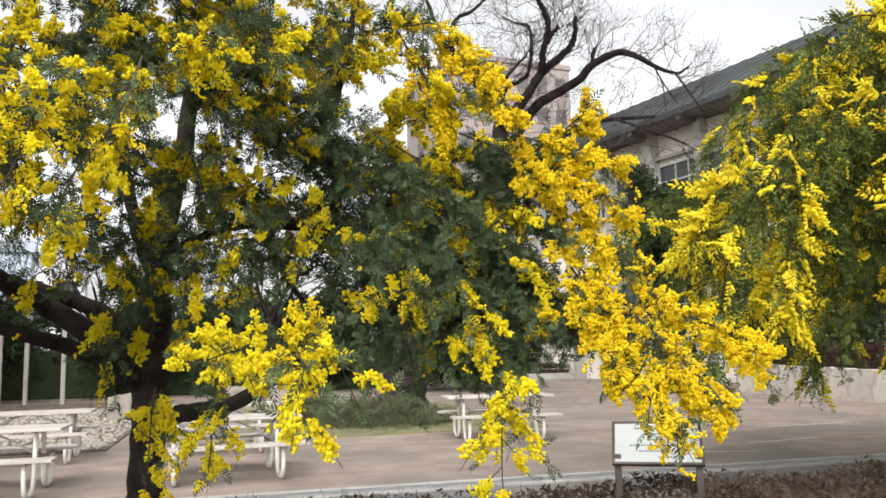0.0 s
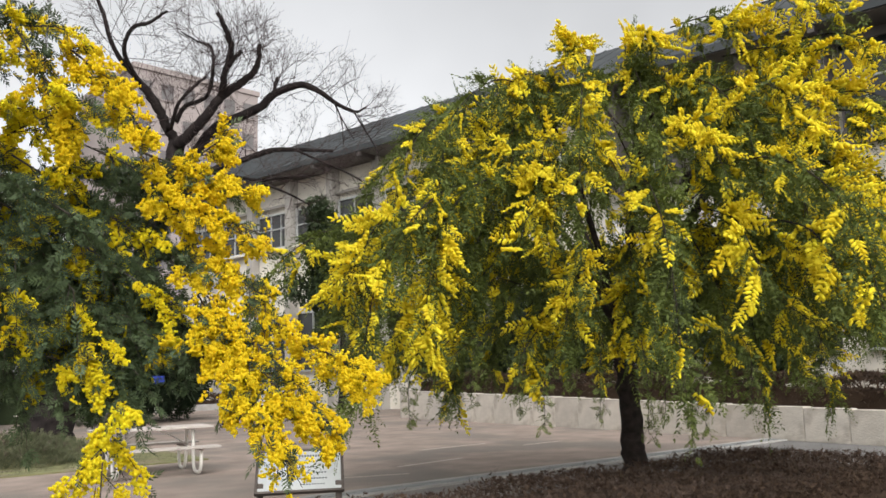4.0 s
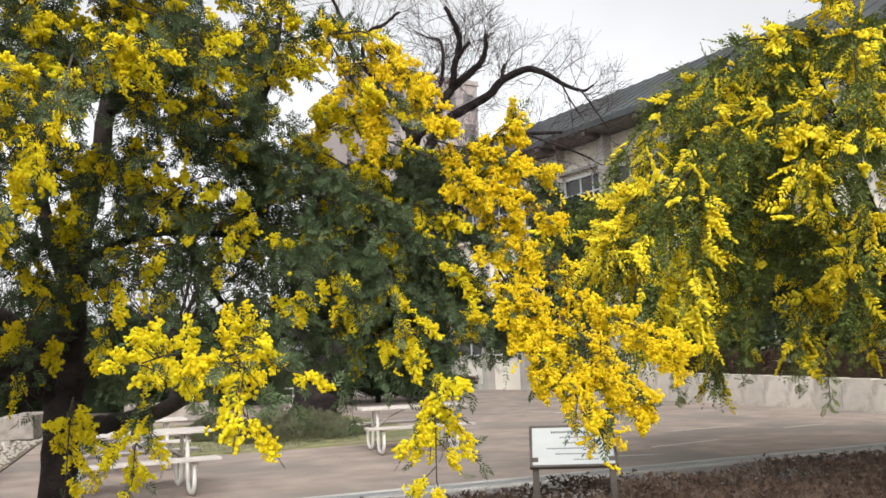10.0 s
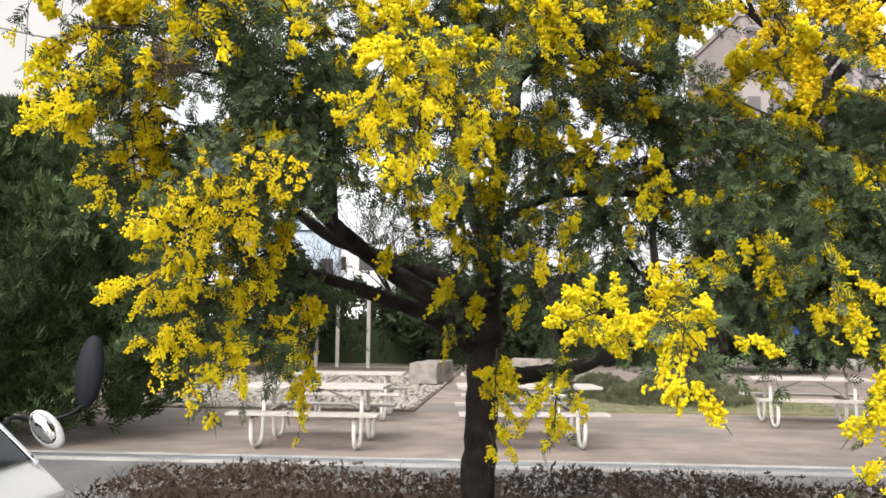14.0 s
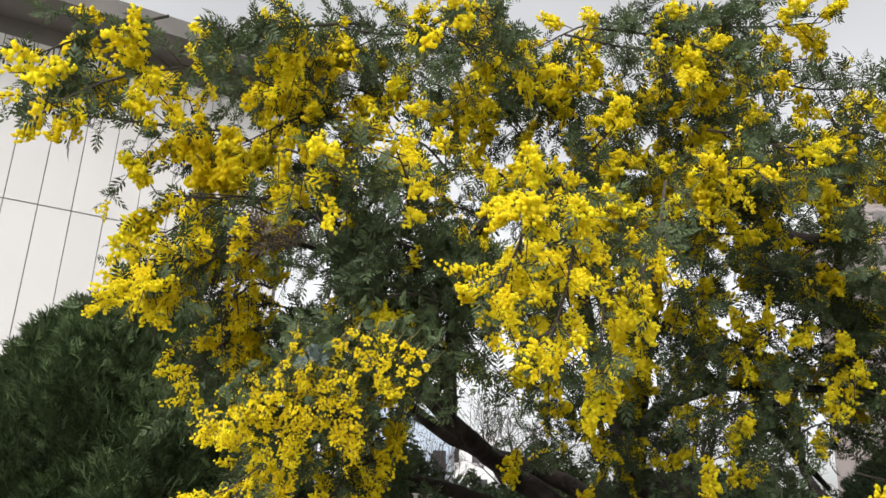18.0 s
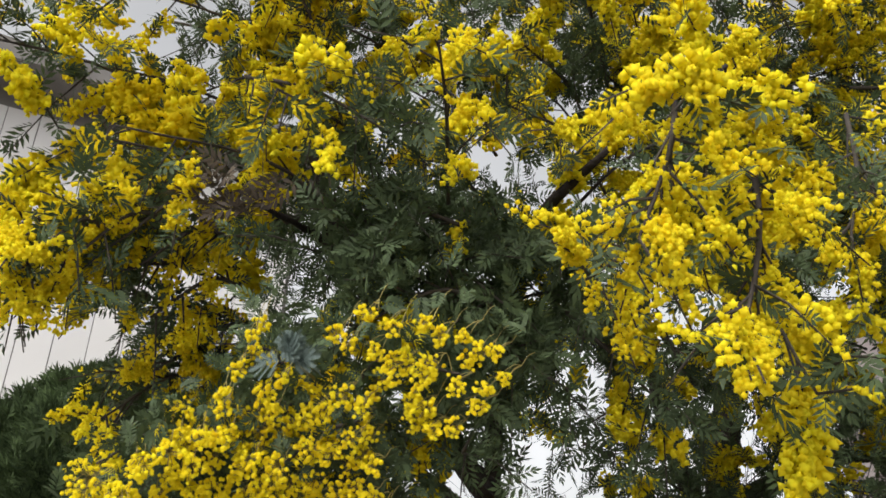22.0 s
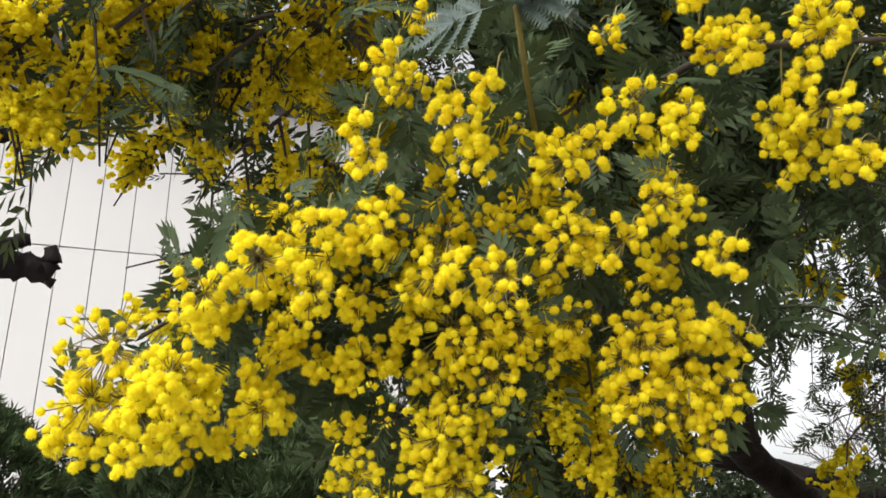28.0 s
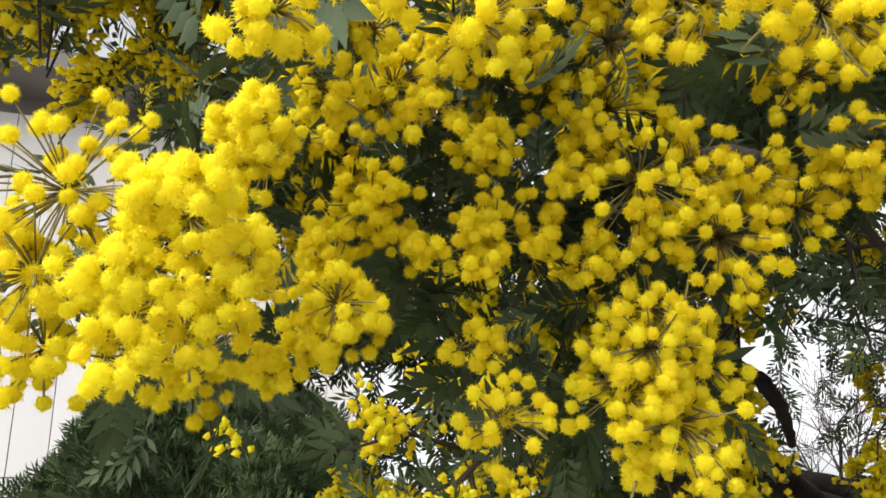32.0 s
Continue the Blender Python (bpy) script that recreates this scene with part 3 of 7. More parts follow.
def hedge_row(name, x0, x1, y0, y1, h, seed, label, leaf_mat, twig_mat, leaves, twigs, leaf=0.035):
    rng = np.random.default_rng(seed)
    hedge = tagged(new(name), label, "hedge")
    core = bmesh.new()
    box(core, ((x0 + x1) / 2, (y0 + y1) / 2, h * 0.31), (x1 - x0 - 0.16, y1 - y0 - 0.16, h * 0.62), bevel=0.05)
    part("core", core, leaf_mat, hedge)
    s = Soup()
    x, y, u = rng.uniform(x0, x1, leaves), rng.uniform(y0, y1, leaves), rng.uniform(0, 1, leaves) ** 0.45
    top = h * (1 + 0.10 * np.sin(x * 2.3 + y) + 0.08 * np.sin(x * 5.7 + 2 * y))
    face = rng.uniform(0, 1, leaves) < 0.4
    side = rng.uniform(0, 1, leaves) < 0.5
    y = np.where(face, np.where(side, y0 + rng.uniform(-0.03, 0.08, leaves), y1 - rng.uniform(-0.03, 0.08, leaves)), y)
    z = np.where(face, u * top, top * rng.uniform(0.8, 1.06, leaves))
    s.many(SMALLLEAF, turns_towards(rng.normal(size=(leaves, 3)) + [0, 0, 0.8], rng), np.stack([x, y, z], -1), leaf * rng.uniform(0.6, 1.3, leaves))
    part("foliage", s.mesh("foliage"), leaf_mat, hedge)
    s = Soup()
    x, y = rng.uniform(x0, x1, twigs), rng.uniform(y0 - 0.02, y1 + 0.02, twigs)
    top = h * (1 + 0.10 * np.sin(x * 2.3 + y) + 0.08 * np.sin(x * 5.7 + 2 * y))
    s.many(TWIGLET, turns_towards(rng.normal(size=(twigs, 3)) * 0.45 + [0, 0, 1], rng), np.stack([x, y, top * rng.uniform(0.6, 0.95, twigs)], -1), rng.uniform(0.07, 0.17, twigs))
    part("twig_growth", s.mesh("twig_growth"), twig_mat, hedge)
    return hedge


hedge_row("clipped_hedge", -2.9, 10.65, 4.15, 6.35, 0.36, 21, "low clipped hedge with russet winter leaves along the lane", M_HEDGE, M_HEDGETWIG, 26000, 12000)

# ---- retaining wall with a terrace hedge ----
WALL_A, WALL_B = Vector((16.4, 23.6, 0)), Vector((15.0, 3.0, 0))
wall_dir = (WALL_B - WALL_A).normalized()
wall_turn = math.atan2(wall_dir.y, wall_dir.x)
rwall = tagged(new("retaining_wall"), "pale cast stone retaining wall of square panels below the terrace", "retaining wall", kind="structure")
panel_me = boxes(((0, 0, 0.46), (0.888, 0.3, 0.92)), bevel=0.012)
pm = bpy.data.meshes.new("wall_panel")
panel_me.to_mesh(pm)
panel_me.free()
pm.materials.append(M_STONEWALL)
for i in range(36):
    p = WALL_A + wall_dir * (0.45 + 0.9 * i)
    low = 1.0 - 0.4 * min(1.0, i / 21)
    part("wall_panel", pm, None, rwall).matrix_basis = Matrix.Translation((p.x, p.y, 0.0)) @ Matrix.Rotation(wall_turn, 4, "Z") @ Matrix.Diagonal((1, 1, low, 1))
bm = boxes(((0, 0, 0), (5.2, 0.3, 0.92)), bevel=0.012)
ret = part("wall_return", bm, M_STONEWALL, rwall)
ret.matrix_basis = Matrix.Translation((19.0, 23.75, 0.46))
bm = bmesh.new()
vs = [bm.verts.new(v) for v in ((16.5, 23.6, 0.86), (15.1, 3.0, 0.48), (14.0, -12, 0.48), (60, -12, 0.48), (60, 23.8, 0.86), (16.5, 23.8, 0.86))]
bm.faces.new(vs)
bmesh.ops.recalc_face_normals(bm, faces=bm.faces)
tagged(part("terrace_ground", bm, M_EARTH), "planted earth terrace behind the retaining wall", "terrace", kind="structure")
for i, (u0, u1, hh) in enumerate(((0.3, 6.6, 0.62), (6.7, 13.5, 0.7), (13.6, 20.4, 0.66))):
    a, b = WALL_A + wall_dir * u0, WALL_A + wall_dir * u1
    hd = hedge_row("terrace_hedge", 0, (b - a).length, 0.35, 1.35, hh, 30 + i, "clipped brown-green hedge on the terrace above the wall", M_HEDGE, M_HEDGETWIG, 8000, 3000, 0.055)
    hd.matrix_basis = Matrix.Translation((a.x, a.y, 0.84 - 0.36 * min(1.0, u0 / 19))) @ Matrix.Rotation(wall_turn, 4, "Z") @ Matrix.Rotation(0.018, 4, "Y")

# ---- hall behind the terrace ----
FACE_A, FACE_B = Vector((16.2, 45.2, 0)), Vector((27.2, 0.4, 0))
fd = (FACE_B - FACE_A).normalized()
hall_len = (FACE_B - FACE_A).length
hall = tagged(new("hall_building"), "cream two-storey hall with grey pilasters and a broad grey roof", "building")
hall.matrix_basis = Matrix.Translation(FACE_A) @ Matrix.Rotation(math.atan2(fd.y, fd.x), 4, "Z")
# In the hall's own frame x runs along the face and y into the building.
part("wall", boxes(((hall_len / 2, 5.2, 5.63), (hall_len, 10, 11.34))), M_WHITEWASH, hall)
FAR_BAY, NEAR_BAY, SPLIT = 3.05, 2.3, 9
edges = [i * FAR_BAY for i in range(SPLIT + 1)]
while edges[-1] + NEAR_BAY < hall_len:
    edges.append(edges[-1] + NEAR_BAY)
nb = len(edges) - 1
for i, ex in enumerate(edges):
    part("pilaster", boxes(((ex, 0.0, 5.63), (0.42, 0.62, 11.34)) if i < SPLIT else ((ex, -0.3, 9.6), (0.34, 1.2, 4.3)), bevel=0.02), M_PILASTER if i < SPLIT else M_DARKFRAME, hall)
for i in range(nb):
    near = i >= SPLIT
    bay = edges[i + 1] - edges[i]
    cx = (edges[i] + edges[i + 1]) / 2
    w = bay - 0.7
    z0, z1 = (8.0, 11.35) if near else (8.0, 9.75)
    win = part("window", boxes(((cx, 0.12, (z0 + z1) / 2), (w, 0.1, z1 - z0))), M_GLASS, hall)
    fr = M_DARKFRAME if near else M_FRAME
    bar = M_FRAME
    part("frame", boxes(((cx, 0.04, z0), (w + 0.1, 0.14, 0.08)), ((cx, 0.04, z1), (w + 0.1, 0.14, 0.08)), ((cx - w / 2, 0.04, (z0 + z1) / 2), (0.07, 0.14, z1 - z0)), ((cx + w / 2, 0.04, (z0 + z1) / 2), (0.07, 0.14, z1 - z0))), fr, win)
    part("mullion", boxes(((cx - 0.06 * w, 0.05, (z0 + z1) / 2), (0.05, 0.1, z1 - z0))), bar, win)
    if not near:
        part("mullion", boxes(((cx + 0.27 * w, 0.055, (z0 + z1) / 2), (0.045, 0.1, z1 - z0))), fr, win)
    part("transom", boxes(((cx, 0.045, z0 + (z1 - z0) * 0.56), (w, 0.1, 0.06))), bar, win)
    part("sill", boxes(((cx, -0.02, z0 - 0.09), (w + 0.25, 0.34, 0.09)), bevel=0.01), M_DARKFRAME if near else M_WHITEWASH, win)
    if not near:
        part("head_band", boxes(((cx, -0.02, z1 + 0.36), (bay - 0.44, 0.16, 0.12))), M_PILASTER, hall)
    else:
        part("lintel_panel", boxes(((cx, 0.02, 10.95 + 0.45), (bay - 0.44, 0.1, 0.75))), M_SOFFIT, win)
    # ground floor openings under the terrace trees
    g = part("lower_window", boxes(((cx, 0.12, 3.2), (w, 0.1, 2.8))), M_GLASS, hall)
    part("frame", boxes(((cx, 0.04, 1.8), (w, 0.12, 0.08)), ((cx, 0.04, 4.6), (w, 0.12, 0.08)), ((cx, 0.045, 3.4), (w, 0.12, 0.06)), ((cx, 0.05, 3.2), (0.06, 0.12, 2.8))), M_FRAME, g)
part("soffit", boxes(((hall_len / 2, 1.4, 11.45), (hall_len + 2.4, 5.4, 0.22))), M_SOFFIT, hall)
bm = bmesh.new()
pr = [(-1.4, 11.36), (-1.4, 11.62), (5.2, 15.4), (11.8, 11.62), (11.8, 11.36)]
ends = [[bm.verts.new((x, y, z)) for y, z in pr] for x in (-1.2, hall_len + 1.2)]
for k in range(5):
    bm.faces.new((ends[0][k], ends[0][(k + 1) % 5], ends[1][(k + 1) % 5], ends[1][k]))
bm.faces.new(ends[0]), bm.faces.new(ends[1][::-1])
bmesh.ops.recalc_face_normals(bm, faces=bm.faces)
roof = part("roof", bm, M_ROOF, hall)
for i in range(int(hall_len / 0.9)):
    p0, p1 = Vector((i * 0.9, -1.4, 11.64)), Vector((i * 0.9, 5.2, 15.42))
    mid, span = (p0 + p1) / 2, (p1 - p0)
    bm = bmesh.new()
    box(bm, mid, (0.04, span.length, 0.05), tilt=Matrix.Rotation(math.atan2(span.z, span.y), 4, "X"))
    part("roof_seam", bm, M_ROOF, roof)
for ex in edges:
    part("rafter_end", boxes(((ex, -0.85, 11.24), (0.2, 1.0, 0.2)), bevel=0.01), M_DARKFRAME, hall)


# ---- trees ----
def away_from_near_flowers(p):
    """Leaves the room where the finely built flower sprays hang."""
    p = np.asarray(p, float)
    return np.linalg.norm((p - [-0.93, 2.3, 1.82]) / [0.42, 0.26, 0.26], axis=1) > 1.0


CLUMP_WAYS = np.random.default_rng(8).normal(size=(9, 3))
CLUMP_WAYS /= np.linalg.norm(CLUMP_WAYS, axis=1)[:, None]


def clumping(p, size):
    """A smooth chance field: high where a tree flowers together, low where it is all leaf."""
    k = 2 * np.pi / size * np.linspace(0.7, 1.4, 9)
    return float(np.sin(CLUMP_WAYS @ np.asarray(p, float) * k + np.arange(9) * 1.7).sum() / 2.1)


def grow_bough(tree, rng, pts, bloom, r0=0.007, spacing=0.045, twig=(0.12, 0.32), leaf_gap=0.014, leaves=LEAF_MID, leaf_size=1.0, racemes=RACEME_LIGHT,
               raceme_gap=0.045, raceme_size=1.0, droop=0.35, leaf_mat=M_LEAF, bloom_mat=M_BLOOM, wood_mat=M_TWIG, hang=0.0, from_u=0.1, gap=0.24, label="", plumes=PLUME_MID, plume_size=1.0, plume_count=4.0, clump=0.36, cling=0.55, spread=0.85, scatter=0.6):
    """One bough: a limb with twigs that carry feather leaves and strings of flower heads."""
    chord = np.linalg.norm(np.diff(np.array(pts, float), axis=0), axis=1).sum()
    path = smooth_path(pts, max(8, int(chord / 0.09)))
    wood, foliage, blossom = Soup(), Soup(), Soup()
    wood.add(*tube_arrays(path, [r0 * 0.7, r0 * 0.6, 0.002], 6))
    count = max(4, int(chord / spacing))
    lp, lw, bp, bw, pp, pw, ps = [], [], [], [], [], [], []
    cum = np.linspace(0, 1, len(path))
    tan = np.gradient(path, axis=0)
    tan /= np.linalg.norm(tan, axis=1)[:, None]
    for u in np.clip(np.linspace(from_u, 1.0, count) + rng.uniform(-0.5, 0.5, count) / count, 0.02, 1.0):
        at = np.array([np.interp(u, cum, path[:, k]) for k in range(3)])
        t = np.array([np.interp(u, cum, tan[:, k]) for k in range(3)])
        side = np.cross(t, rng.normal(size=3))
        side /= np.linalg.norm(side) + 1e-9
        way = t * 0.65 + side * spread + np.array([0, 0, -hang])
        way /= np.linalg.norm(way)
        length = rng.uniform(*twig) * (1.1 - 0.35 * u)
        s = np.linspace(0, 1, 5)[:, None]
        tw = at + way * length * s + np.array([0, 0, -1]) * droop * length * s**2
        if not clear_of_way(tw, gap * 0.8).all():
            continue
        wood.add(*tube_arrays(tw[::2], [0.0028, 0.0012], 3))
        flowers = bloom > 0.01 and clumping(tw[2], clump) > 1.05 - 1.8 * bloom
        nl = max(2, int(length / leaf_gap * (0.35 if flowers else 1.25)))
        v = rng.uniform(0.05, 1.0, nl)
        p = np.stack([np.interp(v, s[:, 0], tw[:, k]) for k in range(3)], -1)
        lp.append(p)
        lw.append(way * 0.55 + rng.normal(size=(nl, 3)) * scatter + np.array([0, 0, -0.5 * droop]))
        for _ in range(rng.poisson(plume_count) if flowers else 0):
            v0 = rng.uniform(0.1, 0.65)
            pp.append(np.array([np.interp(v0, s[:, 0], tw[:, k]) for k in range(3)]))
            pw.append((tw[-1] - tw[1]) / length + rng.normal(size=3) * 0.25)
            ps.append(min(1.05, max(0.6, length / 0.22)) * rng.uniform(0.7, 1.1))
        nr = rng.poisson((0.4 if flowers else 0.05) * min(1.0, bloom * 2) * length / raceme_gap)
        if nr:
            v = rng.uniform(0.15, 1.0, nr)
            bp.append(np.stack([np.interp(v, s[:, 0], tw[:, k]) for k in range(3)], -1))
            bw.append(way * 0.6 + rng.normal(size=(nr, 3)) * cling + np.array([0, 0, 0.12]))
    ob = part("bough", wood.mesh("bough", True), wood_mat, tree, label)
    lp, lw = np.vstack(lp), np.vstack(lw)
    keep = clear_of_way(lp, gap) & away_from_near_flowers(lp)
    lp, lw = lp[keep], lw[keep]
    pick = rng.integers(0, len(leaves), len(lp))
    for k, tpl in enumerate(leaves):
        m = pick == k
        foliage.many(tpl, turns_towards(lw[m], rng), lp[m], leaf_size * rng.uniform(0.6, 1.25, m.sum()))
    if foliage.n:
        part("foliage", foliage.mesh("foliage"), leaf_mat, ob)
    if bp:
        bp, bw = np.vstack(bp), np.vstack(bw)
        keep = clear_of_way(bp, gap) & away_from_near_flowers(bp)
        bp, bw = bp[keep], bw[keep]
        pick = rng.integers(0, len(racemes), len(bp))
        for k, tpl in enumerate(racemes):
            m = pick == k
            blossom.many(tpl, turns_towards(bw[m], rng), bp[m], raceme_size * rng.uniform(0.7, 1.2, m.sum()))
    if pp:
        pp, pw, ps = np.array(pp), np.array(pw), np.array(ps)
        keep = clear_of_way(pp, gap + 0.05) & away_from_near_flowers(pp)
        pp, pw, ps = pp[keep], pw[keep], ps[keep]
        pick = rng.integers(0, len(plumes), len(pp))
        for k, tpl in enumerate(plumes):
            m = pick == k
            blossom.many(tpl, turns_towards(pw[m], rng), pp[m], plume_size * ps[m])
    if blossom.n:
        part("blossom", blossom.mesh("blossom", True), bloom_mat, ob)
    return ob


def limb(tree, pts, radii, mat, name="limb", sides=10, rough=0.06, seed=3, n=0):
    rng = np.random.default_rng(seed)
    path = smooth_path(pts, n or max(8, 6 * len(pts)))
    path[1:-1] += rng.normal(size=path[1:-1].shape) * min(radii) * 0.18
    s = Soup()
    s.add(*tube_arrays(path, radii, sides, rough, rng))
    return part(name, s.mesh(name, True), mat, tree)


# -- the mimosa that the walk leads up to --
mimosa = thing("mimosa_tree", "spreading silver wattle in full yellow bloom with dark leaning limbs", "tree", "wattle trees in the hedge")
limb(mimosa, [(-0.26, 5.1, -0.05), (-0.25, 5.1, 0.35), (-0.22, 5.08, 0.8), (-0.2, 5.08, 1.3), (-0.18, 5.08, 1.6), (-0.15, 5.05, 2.14), (-0.04, 5.02, 2.78), (0.05, 4.98, 3.5), (0.1, 4.9, 4.2)],
     [0.125, 0.105, 0.10, 0.105, 0.085, 0.065, 0.055, 0.04, 0.02], M_BARK, "trunk", 14, 0.08)
limb(mimosa, [(-0.2, 5.08, 1.35), (-0.61, 4.96, 1.69), (-0.82, 4.82, 1.83), (-0.98, 4.04, 2.01), (-1.0, 3.5, 2.14), (-1.08, 3.22, 2.34), (-1.17, 3.04, 2.48), (-1.3, 2.9, 3.0)], [0.075, 0.06, 0.052, 0.04, 0.03, 0.024, 0.018, 0.01], M_BARK, seed=4)
limb(mimosa, [(-0.2, 5.1, 1.55), (-0.5, 5.17, 1.77), (-0.85, 5.11, 1.9), (-1.14, 4.84, 2.0), (-1.5, 4.5, 2.3)], [0.06, 0.05, 0.045, 0.035, 0.02], M_BARK, seed=5)
limb(mimosa, [(-0.22, 5.06, 1.3), (-0.53, 4.87, 1.52), (-0.81, 4.53, 1.63), (-0.98, 4.18, 1.69), (-1.25, 3.6, 1.75)], [0.055, 0.045, 0.04, 0.032, 0.015], M_BARK, seed=6)
limb(mimosa, [(-0.16, 5.07, 1.85), (-0.31, 5.12, 2.29), (-0.4, 5.01, 2.78), (-0.42, 4.9, 3.3)], [0.045, 0.04, 0.034, 0.018], M_BARK, seed=7)
limb(mimosa, [(-0.09, 5.01, 2.66), (-0.18, 4.95, 2.58), (-0.26, 4.88, 2.62), (-0.36, 4.82, 2.8)], [0.032, 0.026, 0.022, 0.012], M_BARK, seed=8)
limb(mimosa, [(-0.2, 5.05, 1.05), (-0.05, 4.85, 1.16), (0.1, 4.55, 1.2), (0.27, 3.89, 1.27), (0.41, 3.28, 1.38), (0.5, 2.9, 1.47)], [0.06, 0.052, 0.046, 0.036, 0.026, 0.012], M_BARK, seed=9)
limb(mimosa, [(-0.14, 5.05, 2.1), (0.25, 4.9, 2.25), (0.75, 4.6, 2.2), (1.15, 4.4, 2.15), (1.5, 4.0, 1.95), (1.8, 3.4, 1.65)], [0.034, 0.024, 0.018, 0.014, 0.011, 0.006], M_BARK, seed=10)
limb(mimosa, [(0.0, 5.0, 3.0), (0.35, 4.75, 3.25), (0.7, 4.6, 3.2), (1.0, 4.3, 3.1)], [0.042, 0.036, 0.03, 0.014], M_BARK, seed=12)
limb(mimosa, [(0.45, 4.75, 3.18), (0.62, 4.65, 2.98), (0.78, 4.5, 2.92), (0.85, 4.3, 3.1), (0.9, 4.2, 3.4)], [0.034, 0.036, 0.036, 0.026, 0.014], M_BARK, seed=13)
limb(mimosa, [(0.4, 4.85, 2.3), (0.55, 4.7, 1.95), (0.66, 4.5, 1.75)], [0.03, 0.022, 0.01], M_BARK, seed=14)
limb(mimosa, [(-0.95, 4.1, 2.0), (-0.85, 3.6, 2.3), (-0.7, 3.2, 2.5), (-0.5, 3.0, 2.6)], [0.03, 0.024, 0.018, 0.008], M_BARK, seed=15)

limb(mimosa, [(-0.97, 3.8, 2.06), (-0.91, 3.71, 2.07), (-0.87, 3.62, 2.1), (-0.8, 3.5, 2.2)], [0.022, 0.018, 0.014, 0.008], M_BARK, seed=19)
limb(mimosa, [(-0.95, 3.86, 2.03), (-0.88, 3.76, 1.96), (-0.85, 3.76, 1.9), (-0.84, 3.85, 1.84)], [0.02, 0.017, 0.014, 0.008], M_BARK, seed=20)
limb(mimosa, [(-1.1, 3.18, 2.38), (-1.14, 3.2, 2.5), (-1.165, 3.2, 2.56), (-1.1, 3.25, 2.68)], [0.016, 0.013, 0.01, 0.006], M_BARK, seed=21)
limb(mimosa, [(-1.165, 3.2, 2.56), (-1.24, 3.1, 2.58), (-1.3, 3.05, 2.62)], [0.01, 0.008, 0.004], M_BARK, seed=22)

# Boughs: from x y z, to x y z, share of bloom.
BOUGHS_FRONT = [
    (-0.85, 3.30, 2.00, -1.24, 2.62, 1.60, 0.9), (-0.90, 3.25, 2.15, -1.10, 2.60, 1.98, 0.7),
    (-1.07, 3.50, 1.65, -1.30, 2.85, 1.38, 0.8), (-1.08, 2.95, 2.40, -1.36, 2.45, 2.40, 0.7), (-0.98, 2.95, 2.45, -1.05, 2.45, 2.44, 0.6),
    (-0.33, 3.43, 2.47, -0.53, 2.40, 2.03, 0.95), (-0.29, 3.22, 2.48, -0.34, 2.26, 2.25, 0.9), (-0.22, 3.28, 2.31, -0.25, 2.48, 1.89, 0.9),
    (-0.14, 3.58, 2.70, -0.19, 3.08, 2.30, 0.9), (-0.52, 3.34, 2.67, -0.69, 2.72, 2.55, 0.7),
]
BOUGHS_MID = [
    (0.43, 3.38, 1.40, 0.15, 2.62, 1.46, 0.95), (0.46, 3.27, 1.45, 0.48, 2.48, 1.44, 1.00), (0.49, 3.17, 1.51, 0.62, 2.55, 1.43, 0.90),
    (0.46, 2.97, 1.46, 0.47, 2.45, 1.30, 0.90), (-0.62, 3.43, 2.35, -0.80, 2.86, 2.40, 0.50),
    (-0.79, 3.50, 2.11, -0.80, 2.90, 1.90, 0.35), (-0.91, 3.58, 2.31, -0.87, 2.98, 2.25, 0.15), (-0.83, 2.84, 2.40, -0.75, 2.40, 2.46, 0.60),
    (0.01, 3.75, 2.82, 0.22, 2.96, 2.61, 0.60),
]
BOUGHS_INNER = [
    (-0.96, 3.89, 1.49, -1.29, 3.36, 1.18, 0.5), (-0.93, 4.10, 1.55, -0.96, 3.68, 1.23, 0.5), (-0.16, 4.94, 2.23, -0.40, 4.16, 1.89, 0.5), (-0.13, 4.96, 2.05, 0.24, 4.16, 2.01, 0.5),
    (-0.13, 4.97, 1.99, 0.07, 4.20, 1.66, 0.5), (-0.20, 4.98, 1.92, -0.35, 4.29, 1.61, 0.5), (-0.17, 5.00, 1.64, -0.43, 4.48, 1.43, 0.8), (-0.11, 4.30, 1.34, -0.12, 4.07, 0.93, 1.6),
    (0.20, 4.00, 1.26, 0.16, 3.87, 0.95, 1.6), (0.06, 4.00, 1.48, 0.25, 3.89, 1.27, 0.0), (0.73, 4.46, 2.30, 0.91, 3.67, 1.83, 0.3), (0.74, 4.49, 2.15, 1.02, 3.41, 1.97, 0.2),
    (0.70, 4.43, 2.46, 0.32, 3.63, 2.51, 0.5),
]
